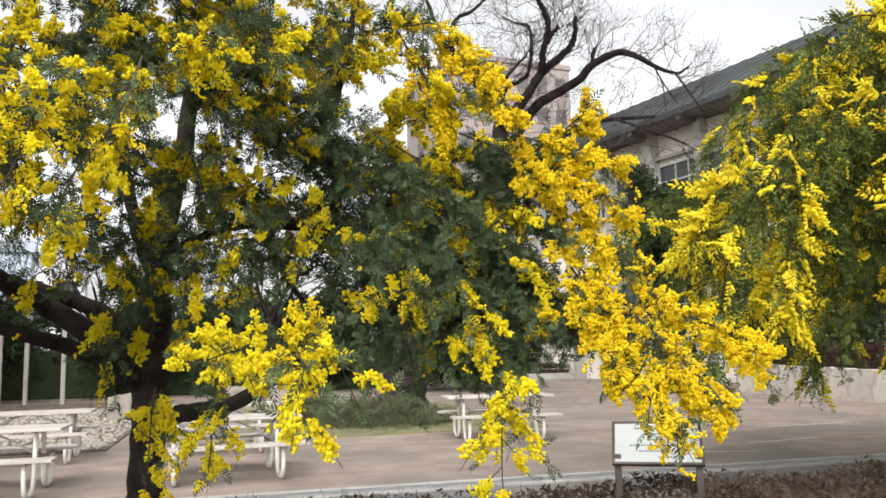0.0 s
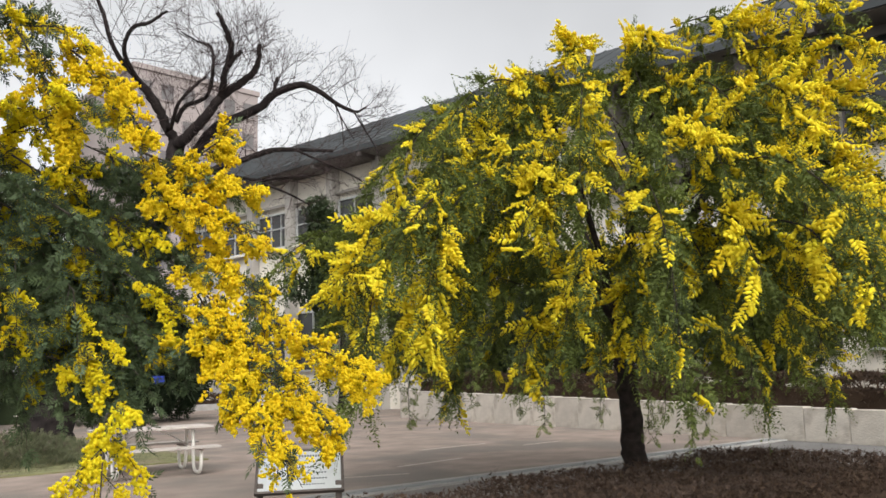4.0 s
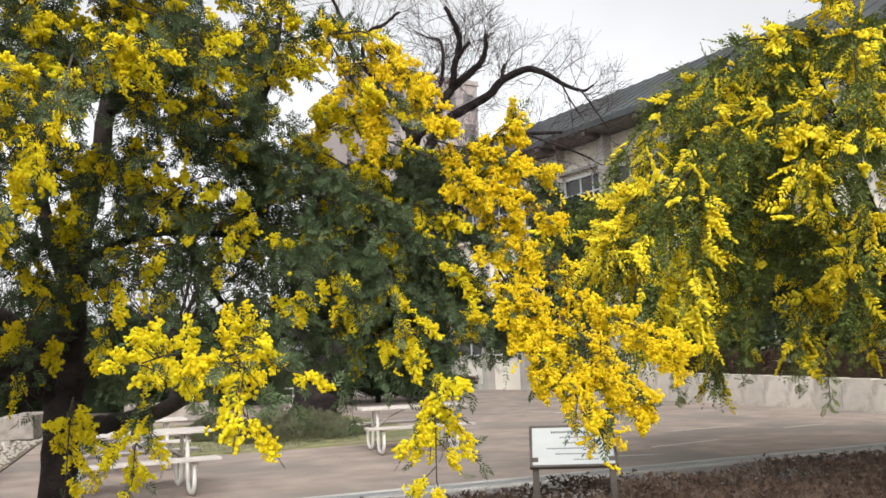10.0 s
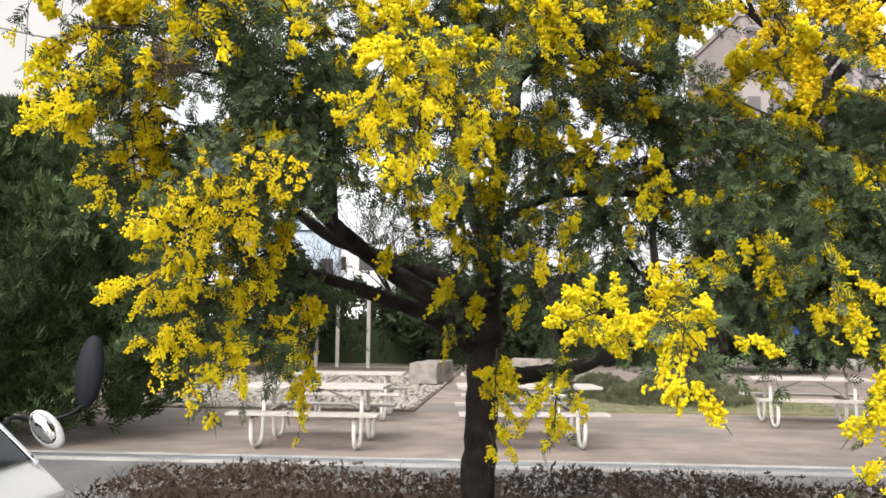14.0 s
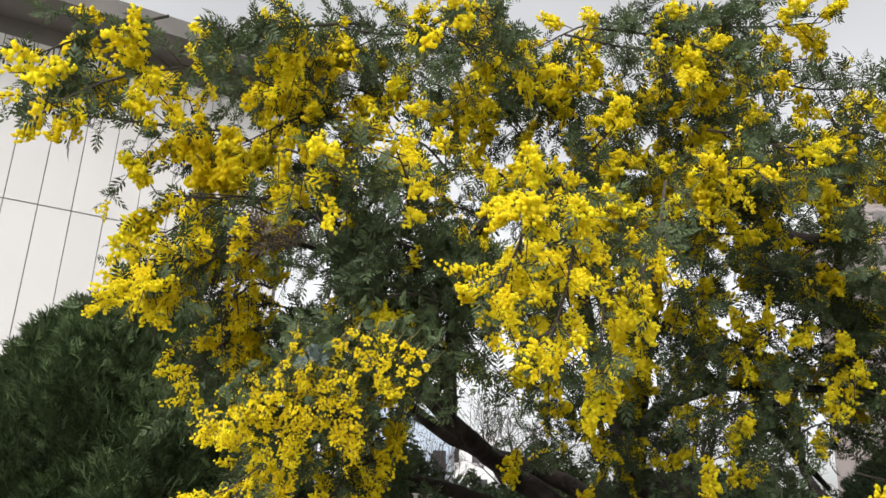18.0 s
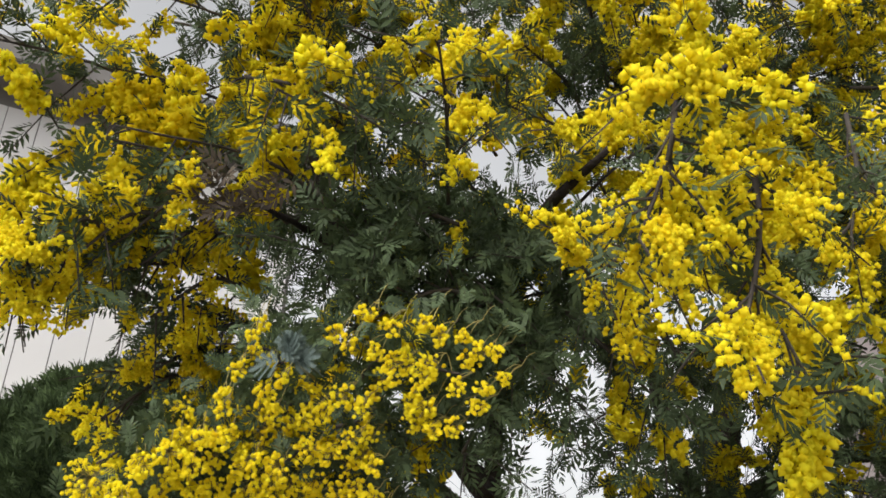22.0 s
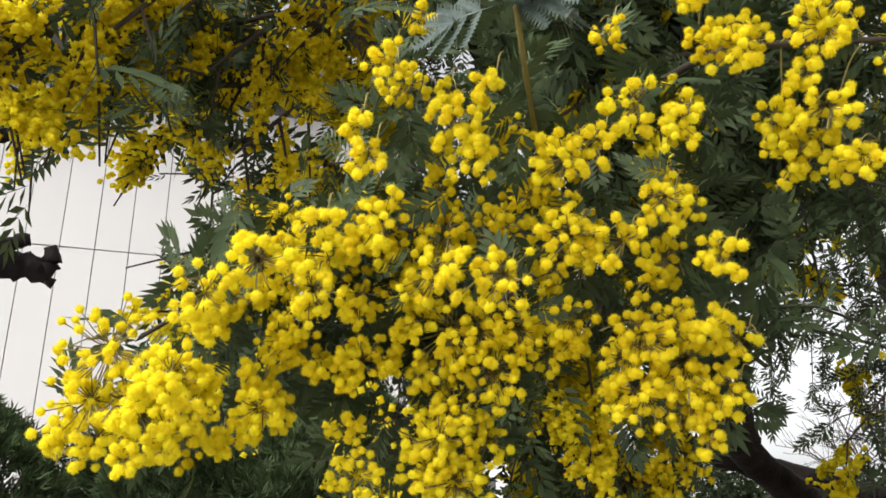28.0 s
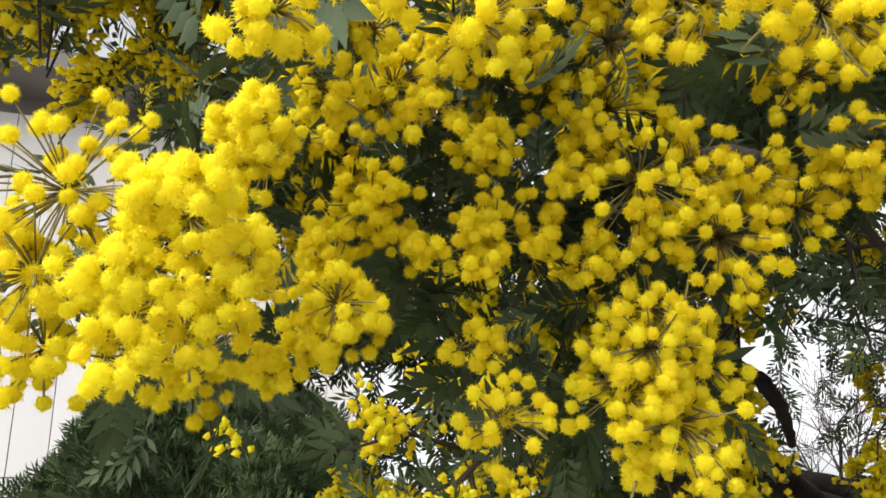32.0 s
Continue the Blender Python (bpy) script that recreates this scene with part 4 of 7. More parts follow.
BOUGHS_UPPER = [
    (0.73, 4.39, 2.61, 0.72, 3.55, 2.59, 0.4), (1.01, 4.41, 2.29, 1.23, 3.36, 1.84, 0.3), (-0.52, 4.13, 2.84, -0.19, 3.08, 2.85, 0.6), (0.32, 4.34, 2.91, 0.51, 3.48, 2.87, 0.6),
    (0.88, 4.80, 2.50, 1.25, 3.21, 2.63, 0.95), (0.73, 4.63, 3.17, 1.11, 3.34, 2.95, 0.7), (-0.07, 4.18, 2.96, -0.27, 3.19, 2.35, 0.9), (0.46, 4.62, 3.26, 0.00, 3.29, 2.79, 0.8),
    (0.51, 4.89, 2.19, 0.40, 4.53, 1.89, 0.5), (0.28, 5.27, 2.87, 0.33, 4.59, 3.34, 0.4), (0.64, 5.25, 2.89, 0.92, 4.56, 3.30, 0.4), (-1.2, 3.0, 2.9, -1.3, 2.5, 3.0, 0.6), (-0.5, 3.6, 3.2, -0.6, 2.7, 3.1, 0.7),
]
BOUGHS_RIGHT = [
    (1.19, 4.62, 2.09, 1.65, 3.48, 1.58, 0.3), (1.02, 4.63, 2.23, 1.45, 3.51, 2.06, 0.3), (0.88, 4.86, 2.19, 1.38, 3.78, 1.65, 0.05), (0.74, 4.83, 2.43, 1.23, 3.92, 2.41, 0.3),
    (1.27, 2.96, 1.36, 1.23, 2.88, 0.99, 0.75), (0.99, 4.67, 1.90, 1.14, 3.85, 1.41, 0.0),
]
BOUGHS_CROWN = [
    (-1.51, 2.90, 2.71, -1.80, 2.44, 2.68, 0.7), (-1.33, 3.14, 3.01, -1.62, 2.67, 2.98, 0.6), (-1.03, 3.34, 3.06, -1.28, 2.85, 3.02, 0.8), (-0.82, 3.36, 2.83, -1.01, 2.85, 2.79, 0.8),
    (-0.57, 3.75, 3.15, -0.72, 3.22, 3.10, 0.5), (-0.37, 3.75, 3.25, -0.42, 3.20, 3.20, 0.7), (-0.17, 3.99, 3.25, -0.12, 3.45, 3.19, 0.8), (0.02, 4.00, 3.16, 0.17, 3.47, 3.10, 0.7),
    (0.23, 4.00, 3.36, 0.49, 3.52, 3.31, 0.7), (-1.23, 2.93, 2.43, -1.47, 2.44, 2.40, 0.8), 
    (-0.06, 4.27, 3.09, 0.09, 3.75, 3.02, 0.7), (0.11, 4.39, 3.03, 0.43, 3.95, 2.96, 0.5),
]
BOUGHS_TOP = [
    (-1.12, 3.66, 2.72, -1.44, 3.21, 2.68, 0.2), (-0.70, 3.80, 2.73, -0.91, 3.29, 2.68, 0.5), (-1.40, 3.12, 2.79, -1.70, 2.66, 2.76, 0.8), (-1.26, 3.42, 3.11, -1.57, 2.97, 3.07, 0.7),
    (-0.88, 3.65, 3.17, -1.13, 3.16, 3.13, 0.8), (-0.60, 3.97, 3.24, -0.80, 3.46, 3.19, 0.7), (-0.33, 4.05, 3.37, -0.38, 3.51, 3.31, 0.5), (-1.22, 3.26, 2.68, -1.50, 2.79, 2.65, 0.7),
 (-0.74, 4.00, 2.73, -1.00, 3.52, 2.68, 0.0), (-0.22, 3.94, 2.97, -0.21, 3.39, 2.92, 0.8), (-1.05, 3.45, 3.24, -1.32, 2.97, 3.20, 0.6), (-0.62, 3.78, 3.44, -0.79, 3.26, 3.39, 0.6),
]
# The golden bough that hangs out over the hedge: points along each, share of bloom.
BOUGHS_GOLD = [
    ([(1.61, 3.35, 1.99), (1.82, 3.02, 1.66), (1.94, 2.85, 1.47), (2.03, 2.68, 1.27)], 1.5),
    ([(1.69, 3.23, 1.84), (1.80, 3.04, 1.52), (1.81, 2.86, 1.32), (1.86, 2.71, 1.16)], 1.3),
    ([(1.85, 3.16, 1.84), (2.00, 2.93, 1.64), (2.12, 2.80, 1.55), (2.17, 2.65, 1.46)], 1.1),
    ([(1.49, 3.44, 2.34), (1.68, 3.23, 2.20), (1.88, 3.01, 2.08)], 1.5),
    ([(1.47, 3.51, 2.52), (1.69, 3.24, 2.37), (1.84, 3.10, 2.28)], 1.3),
    ([(1.65, 3.42, 2.18), (1.80, 3.17, 1.96), (1.91, 3.02, 1.80)], 1.4),
    ([(1.45, 3.54, 1.80), (1.59, 3.40, 1.64), (1.69, 3.25, 1.59)], 0.9),
]
BOUGHS_TIPS = [
    ([(1.67, 3.24, 1.82), (1.74, 3.12, 1.62), (1.74, 2.95, 1.38)], 1.4),
    ([(1.13, 3.45, 2.95), (1.31, 3.32, 2.75), (1.43, 3.19, 2.51)], 1.5),
    ([(0.98, 3.48, 2.97), (1.12, 3.44, 2.70), (1.21, 3.38, 2.50)], 1.2),
    ([(1.67, 3.46, 2.43), (1.75, 3.29, 2.50), (1.80, 3.20, 2.55)], 1.2),
    ([(1.69, 3.24, 1.77), (1.83, 2.96, 1.54), (1.95, 2.79, 1.33)], 1.5),
]
# Silvery green shoots between the trunk and the golden bough.
BOUGHS_SHOOTS = [
    [(0.80, 4.16, 2.15), (1.16, 3.90, 2.11), (1.45, 3.53, 1.93)],
    [(0.92, 4.20, 2.40), (1.27, 3.83, 2.31), (1.58, 3.56, 2.10)],
    [(1.08, 4.05, 2.47), (1.37, 3.77, 2.44), (1.66, 3.51, 2.25)],
    [(1.18, 4.00, 2.07), (1.46, 3.73, 2.01), (1.68, 3.46, 1.79)],
    [(1.13, 4.04, 1.84), (1.36, 3.79, 1.74), (1.49, 3.44, 1.53)],
    [(1.36, 3.94, 2.63), (1.53, 3.71, 2.49), (1.68, 3.48, 2.33)],
    [(0.77, 3.96, 2.41), (1.22, 3.67, 2.14), (1.53, 3.35, 1.86)],
    [(0.83, 4.01, 2.07), (1.28, 3.69, 1.87), (1.59, 3.34, 1.63)],
    [(0.67, 4.07, 1.79), (1.07, 3.76, 1.65), (1.40, 3.42, 1.48)],
    [(1.05, 3.89, 2.52), (1.38, 3.61, 2.24), (1.64, 3.29, 1.98)],
    [(0.89, 3.98, 2.24), (1.17, 3.71, 1.95), (1.36, 3.43, 1.63)],
    [(0.66, 3.93, 2.57), (0.95, 3.68, 2.38), (1.21, 3.40, 2.17)],
    [(0.67, 4.03, 2.13), (0.91, 3.76, 1.95), (1.11, 3.49, 1.74)],
    [(1.12, 4.00, 1.67), (1.33, 3.70, 1.54), (1.45, 3.40, 1.38)],
    [(1.34, 3.91, 2.06), (1.54, 3.61, 1.86), (1.71, 3.30, 1.62)],
]
# Leafy boughs that close the crown over the walk's end.
BOUGHS_FILL = [
    ([(-1.06, 2.93, 2.41), (-0.88, 2.86, 2.32), (-0.72, 2.84, 2.18)], 0.10),
    ([(-0.83, 3.09, 2.47), (-0.68, 3.05, 2.39), (-0.52, 2.97, 2.23)], 0.05),
    ([(-0.94, 3.03, 2.22), (-0.77, 2.99, 2.15), (-0.60, 2.95, 2.03)], 0.10),
    ([(-0.38, 3.38, 2.74), (-0.24, 3.31, 2.66), (-0.09, 3.22, 2.49)], 0.40),
    ([(-0.61, 3.21, 2.55), (-0.46, 3.10, 2.63), (-0.29, 3.08, 2.69)], 0.50),
    ([(-1.23, 2.64, 2.63), (-1.07, 2.63, 2.57), (-0.90, 2.63, 2.45)], 0.50),
    ([(-1.07, 2.69, 3.09), (-1.23, 2.55, 2.99), (-1.39, 2.41, 2.86)], 0.50),
    ([(-0.94, 2.90, 3.22), (-0.73, 2.89, 3.13), (-0.46, 2.91, 3.00)], 0.50),
    ([(-0.26, 3.19, 3.32), (0.04, 3.14, 3.20), (0.30, 3.10, 3.02)], 0.50),
    ([(0.14, 3.38, 2.96), (0.32, 3.29, 2.86), (0.47, 3.23, 2.69)], 0.60),
    ([(-1.50, 2.40, 2.97), (-1.63, 2.26, 2.83), (-1.73, 2.13, 2.67)], 0.45),
    ([(-1.40, 2.35, 2.75), (-1.50, 2.21, 2.64), (-1.58, 2.08, 2.49)], 0.60),
    ([(-1.94, 2.77, 2.92), (-1.83, 2.82, 2.98), (-1.70, 2.92, 2.98)], 0.50),
    ([(-1.84, 3.15, 3.30), (-1.61, 3.28, 3.32), (-1.35, 3.37, 3.38)], 0.30),
    ([(-0.29, 3.45, 3.18), (-0.06, 3.49, 3.07), (0.16, 3.44, 3.07)], 0.30),
    ([(-1.01, 3.39, 3.33), (-0.81, 3.50, 3.25), (-0.59, 3.51, 3.27)], 0.30),
    ([(-1.22, 3.30, 3.03), (-1.37, 3.36, 2.84), (-1.51, 3.41, 2.64)], 0.20),
    ([(-1.12, 2.78, 2.45), (-0.99, 2.78, 2.26), (-0.85, 2.83, 2.06)], 0.10),
    ([(-0.64, 3.19, 2.30), (-0.52, 3.14, 2.16), (-0.40, 3.08, 2.00)], 0.15),
]
# Bright masses over the walk's end, met first from afar and then passed close by.
BOUGHS_LEMON = [
    ([(-0.39, 2.42, 2.36), (-0.41, 2.32, 2.18), (-0.46, 2.26, 2.02)], 1.5),
    ([(-0.29, 2.47, 2.28), (-0.31, 2.37, 2.07), (-0.36, 2.30, 1.89)], 1.4),
    ([(-0.05, 2.82, 2.52), (-0.08, 2.72, 2.34), (-0.14, 2.62, 2.16)], 0.7),
]
# The fine-flowered wing beside the near sprays.
BOUGHS_WING = [
    ([(-1.35, 2.71, 2.24), (-1.45, 2.58, 2.19), (-1.48, 2.43, 2.13)], 1.5), ([(-1.33, 2.73, 2.33), (-1.39, 2.58, 2.26), (-1.44, 2.48, 2.22)], 1.5),
    ([(-1.36, 2.92, 2.21), (-1.41, 2.77, 2.19), (-1.47, 2.66, 2.17)], 0.9),
    ([(-1.33, 2.71, 2.35), (-1.44, 2.56, 2.23), (-1.52, 2.48, 2.12)], 1.5), ([(-1.41, 3.05, 2.15), (-1.51, 2.95, 2.10), (-1.58, 2.85, 2.06)], 0.8),
]
BOUGHS_GREEN = [
    (0.04, 4.78, 2.51, 0.39, 4.47, 2.33, 0.30), (0.34, 4.63, 2.70, 0.76, 4.38, 2.58, 0.30), (0.69, 4.28, 2.32, 1.08, 3.97, 2.24, 0.20), (0.87, 4.09, 1.99, 1.25, 3.77, 1.92, 0.30),
    (0.61, 4.42, 1.91, 1.02, 4.15, 1.82, 0.10), (0.14, 4.75, 2.18, 0.55, 4.51, 2.02, 0.40), (0.42, 4.41, 2.97, 0.78, 4.07, 2.87, 0.50), (0.05, 4.56, 3.03, 0.25, 4.12, 2.89, 0.60),
]
BOUGHS_OVERHEAD = [
    (-0.40, 4.68, 2.34, -0.78, 4.39, 2.20, 0.60),
    (-0.48, 4.41, 2.52, -0.78, 4.03, 2.41, 0.10), (-0.61, 4.33, 2.62, -0.94, 3.97, 2.52, 0.00), (-1.21, 4.00, 2.74, -1.60, 3.69, 2.68, 0.10),
    (-0.01, 3.90, 3.31, 0.03, 3.41, 3.23, 0.70), (0.10, 4.12, 3.27, 0.22, 3.64, 3.18, 0.60), (-0.00, 4.30, 2.49, 0.08, 3.82, 2.38, 0.60),
    (0.08, 4.18, 2.76, 0.20, 3.70, 2.66, 0.50), (-0.91, 3.73, 2.87, -1.19, 3.32, 2.81, 0.60),
]
BOUGHS_BEHIND = [
    (-1.36, 3.56, 2.02, -1.54, 3.14, 1.94, 0.40),
    (-1.20, 3.64, 1.94, -1.38, 3.22, 1.86, 0.50),
    (-1.17, 3.83, 2.09, -1.35, 3.41, 2.01, 0.30),
    (-0.97, 3.50, 1.88, -1.15, 3.08, 1.80, 0.60),
    (-1.29, 3.65, 2.14, -1.47, 3.23, 2.06, 0.10),
    (-1.01, 3.50, 2.18, -1.19, 3.08, 2.10, 0.10),
    (-1.44, 3.40, 2.06, -1.62, 2.98, 1.98, 0.20),
    (-1.22, 3.42, 2.20, -1.40, 3.00, 2.12, 0.10),
    (-1.27, 3.52, 1.80, -1.45, 3.10, 1.72, 0.50),
    (-0.97, 3.62, 1.78, -1.15, 3.20, 1.70, 0.50),
]
BOUGHS_SHADE = [
    (-0.80, 2.82, 2.34, -1.03, 2.66, 2.22, 0.00), (-0.72, 2.99, 2.38, -0.99, 2.83, 2.27, 0.00), (-0.60, 2.97, 2.33, -0.88, 2.83, 2.23, 0.00),
    (-0.55, 3.17, 2.29, -0.85, 3.02, 2.19, 0.00), (-0.49, 3.30, 2.24, -0.82, 3.15, 2.14, 0.00), (-0.74, 2.86, 2.18, -0.97, 2.70, 2.08, 0.00),
    (-0.68, 3.08, 2.20, -0.95, 2.92, 2.10, 0.00), 
    (-1.37, 2.89, 2.56, -1.56, 2.65, 2.36, 0.90), (-1.28, 3.10, 2.53, -1.52, 2.84, 2.35, 0.50), (-1.15, 3.01, 2.92, -1.43, 2.78, 2.71, 0.70),
    (-1.01, 3.21, 2.91, -1.34, 2.98, 2.71, 0.50), (-1.36, 3.15, 2.36, -1.57, 2.88, 2.19, 0.50),
]
BOUGHS_LEFT = [
    (-1.43, 3.09, 2.10, -1.49, 2.72, 1.91, 1.20), (-1.18, 3.18, 2.12, -1.28, 2.82, 1.92, 1.20),
    (-1.06, 3.16, 1.91, -1.17, 2.79, 1.74, 1.20), (-0.94, 3.27, 2.07, -1.08, 2.91, 1.88, 1.20), (-1.23, 3.12, 1.71, -1.31, 2.74, 1.56, 1.20),
    (-1.17, 3.10, 1.52, -1.25, 2.72, 1.39, 1.20), (-0.97, 3.32, 1.73, -1.10, 2.94, 1.57, 1.20),
    (-0.90, 3.35, 1.41, -1.03, 2.96, 1.29, 1.20), (-1.07, 3.19, 1.36, -1.17, 2.81, 1.26, 1.20), (-1.37, 3.19, 2.26, -1.45, 2.82, 2.04, 1.20),
]
BOUGHS_ROOF = [
    (-0.98, 3.46, 3.55, -1.34, 3.16, 3.23, 0.75), (-0.72, 3.71, 3.65, -1.14, 3.42, 3.34, 0.75), (-0.12, 3.72, 3.68, -0.58, 3.49, 3.41, 0.75),
    (0.43, 3.74, 3.53, -0.03, 3.56, 3.32, 0.75), (-1.16, 3.30, 3.50, -1.47, 3.00, 3.18, 0.75),
]
BOUGHS_CORNER = [
    (-1.40, 2.41, 2.18, -1.43, 2.31, 2.06, 1.25), (-1.34, 2.46, 2.20, -1.39, 2.36, 2.08, 1.25), (-1.29, 2.54, 2.25, -1.36, 2.43, 2.13, 1.25),
    (-1.24, 2.60, 2.31, -1.32, 2.49, 2.19, 1.25), (-1.45, 2.45, 2.18, -1.48, 2.35, 2.06, 1.25),
    (-1.25, 2.70, 2.29, -1.34, 2.57, 2.17, 1.25),
    (-1.24, 2.77, 2.21, -1.34, 2.64, 2.10, 1.25),
]
BOUGHS_LOW = [
    (-0.10, 4.29, 2.37, -0.46, 3.97, 2.16, 0.50), (-0.30, 4.46, 2.05, -0.66, 4.09, 1.86, 0.50),
    (0.36, 4.05, 2.26, -0.04, 3.79, 2.08, 0.60), (0.62, 4.08, 2.36, 0.21, 3.85, 2.18, 0.60), (0.80, 4.07, 2.18, 0.38, 3.85, 2.01, 0.60),
    (0.45, 4.08, 2.01, 0.04, 3.82, 1.85, 0.60), (0.71, 4.13, 1.93, 0.29, 3.89, 1.78, 0.60), (0.31, 4.32, 2.52, -0.13, 4.04, 2.31, 0.60),
    (0.82, 4.04, 2.69, 0.39, 3.83, 2.50, 0.60), (0.66, 4.08, 3.01, 0.21, 3.86, 2.79, 0.60), (0.93, 3.94, 3.13, 0.50, 3.75, 2.92, 0.60),
]
# Leafy boughs deep in the crown, round and behind the trunk.
BOUGHS_DEEP = [
    ([(-0.37, 3.28, 3.36), (-0.05, 3.33, 3.29), (0.25, 3.30, 3.29)], 0.35),
    ([(-0.04, 3.42, 3.50), (0.28, 3.44, 3.43), (0.58, 3.40, 3.39)], 0.25),
    ([(0.27, 3.44, 3.25), (0.52, 3.45, 3.14), (0.76, 3.40, 3.11)], 0.35),
    ([(0.39, 3.73, 3.09), (0.60, 3.76, 2.94), (0.79, 3.74, 2.85)], 0.30),
    ([(-0.68, 3.53, 3.48), (-0.50, 3.66, 3.29), (-0.31, 3.77, 3.11)], 0.30),
    ([(0.22, 4.48, 2.93), (0.55, 4.48, 2.77), (0.83, 4.47, 2.62)], 0.40),
    ([(0.29, 4.71, 2.47), (0.59, 4.69, 2.35), (0.90, 4.63, 2.28)], 0.40),
    ([(-1.05, 4.45, 2.78), (-1.28, 4.49, 2.44), (-1.50, 4.48, 2.15)], 0.20),
    ([(-0.34, 4.75, 2.79), (-0.06, 4.80, 2.61), (0.16, 4.84, 2.38)], 0.40),
    ([(-1.31, 3.04, 3.36), (-1.02, 3.16, 3.35), (-0.74, 3.20, 3.40)], 0.30),
    ([(-0.73, 4.35, 2.80), (-0.47, 4.44, 2.65), (-0.20, 4.50, 2.56)], 0.30),
    ([(-0.27, 4.48, 3.25), (-0.01, 4.59, 3.01), (0.28, 4.66, 2.82)], 0.25),
    ([(-0.00, 4.72, 2.55), (0.31, 4.76, 2.37), (0.61, 4.77, 2.24)], 0.20),
    ([(-0.67, 4.39, 2.22), (-0.41, 4.45, 2.12), (-0.13, 4.50, 1.98)], 0.35),
    ([(0.33, 4.47, 3.09), (0.59, 4.55, 2.80), (0.85, 4.59, 2.55)], 0.20),
    ([(-0.75, 4.14, 3.07), (-0.53, 4.22, 2.97), (-0.27, 4.27, 2.95)], 0.35),
]
rng_b = np.random.default_rng(77)


def arched(row, lift):
    a, b = np.array(row[:3]), np.array(row[3:6])
    return [a, a * 0.6 + b * 0.4 + [0, 0, lift], b]


for k, row in enumerate(BOUGHS_FRONT):
    grow_bough(mimosa, rng_b, arched(row, 0.08), row[6], plumes=PLUME_NEAR if k < 6 else PLUME_MID, racemes=RACEME_NEAR if k < 6 else RACEME_LIGHT, spacing=0.042, leaf_gap=0.02, twig=(0.1, 0.26), raceme_gap=0.06, leaves=LEAF_FINE)
for k, row in enumerate(BOUGHS_MID):
    near = k in (5, 7)
    grow_bough(mimosa, rng_b, arched(row, 0.08), row[6], plumes=PLUME_NEAR if near else PLUME_MID, racemes=RACEME_NEAR if near else RACEME_LIGHT, spacing=0.042, leaf_gap=0.02, twig=(0.1, 0.28), raceme_gap=0.06, leaves=LEAF_FINE)
for row in BOUGHS_BEHIND:
    grow_bough(mimosa, rng_b, arched(row, 0.04), row[6], spacing=0.03, leaf_gap=0.011, twig=(0.1, 0.24), raceme_gap=0.05, leaves=LEAF_FINE, gap=0.5, plumes=PLUME_MID, racemes=RACEME_LIGHT)
for row in BOUGHS_CORNER:
    grow_bough(mimosa, rng_b, arched(row, 0.04), row[6], spacing=0.028, leaf_gap=0.02, twig=(0.08, 0.18), leaves=LEAF_FINE, gap=0.36, plumes=PLUME_NEAR, racemes=RACEME_NEAR)
for row in BOUGHS_LEFT:
    grow_bough(mimosa, rng_b, arched(row, 0.06), row[6], spacing=0.03, leaf_gap=0.014, twig=(0.1, 0.22), leaves=LEAF_FINE, gap=0.5, plumes=PLUME_NEAR, racemes=RACEME_NEAR)
for row in BOUGHS_SHADE:
    grow_bough(mimosa, rng_b, arched(row, 0.05), row[6], spacing=0.028, leaf_gap=0.011 if row[6] < 0.3 else 0.024, twig=(0.12, 0.26), leaves=LEAF_FINE, gap=0.5, plumes=PLUME_MID, racemes=RACEME_LIGHT)
for row in BOUGHS_CROWN + BOUGHS_TOP + BOUGHS_ROOF:
    grow_bough(mimosa, rng_b, arched(row, 0.06), row[6], spacing=0.04, leaf_gap=0.019, twig=(0.12, 0.3), racemes=RACEME_LIGHT, plumes=PLUME_MID, raceme_gap=0.06, leaves=LEAF_FINE)
for row in BOUGHS_INNER + BOUGHS_UPPER + BOUGHS_RIGHT + BOUGHS_GREEN + BOUGHS_OVERHEAD + BOUGHS_LOW:
    grow_bough(mimosa, rng_b, arched(row, 0.1), row[6] if row[6] > 0.7 else row[6] * 0.65, spacing=0.042, leaf_gap=0.017 if row[6] > 0.45 else 0.013, twig=(0.12, 0.32), racemes=RACEME_LIGHT, plumes=PLUME_MID, raceme_gap=0.06)

for pts, bloom in BOUGHS_GOLD + BOUGHS_TIPS:
    grow_bough(mimosa, rng_b, pts, bloom, spacing=0.017, leaf_gap=0.03, twig=(0.06, 0.15), leaves=LEAF_FINE, bloom_mat=M_GOLD, plumes=PLUME_GOLD, plume_count=1.9, plume_size=1.2, raceme_gap=0.05, hang=0.15, droop=0.25, from_u=0.02, spread=0.6)
for pts in BOUGHS_SHOOTS:
    grow_bough(mimosa, rng_b, pts, 0.3, spacing=0.03, leaf_gap=0.0105, twig=(0.14, 0.3), droop=0.45, hang=0.1, spread=0.5, leaves=LEAF_FINE)
for pts, bloom in BOUGHS_FILL:
    grow_bough(mimosa, rng_b, pts, bloom, spacing=0.028, leaf_gap=0.012, twig=(0.1, 0.24), leaves=LEAF_FINE, droop=0.35, gap=0.4)
for pts, bloom in BOUGHS_DEEP:
    grow_bough(mimosa, rng_b, pts, bloom, spacing=0.032, leaf_gap=0.013, twig=(0.14, 0.32), leaves=LEAF_MID, droop=0.35)
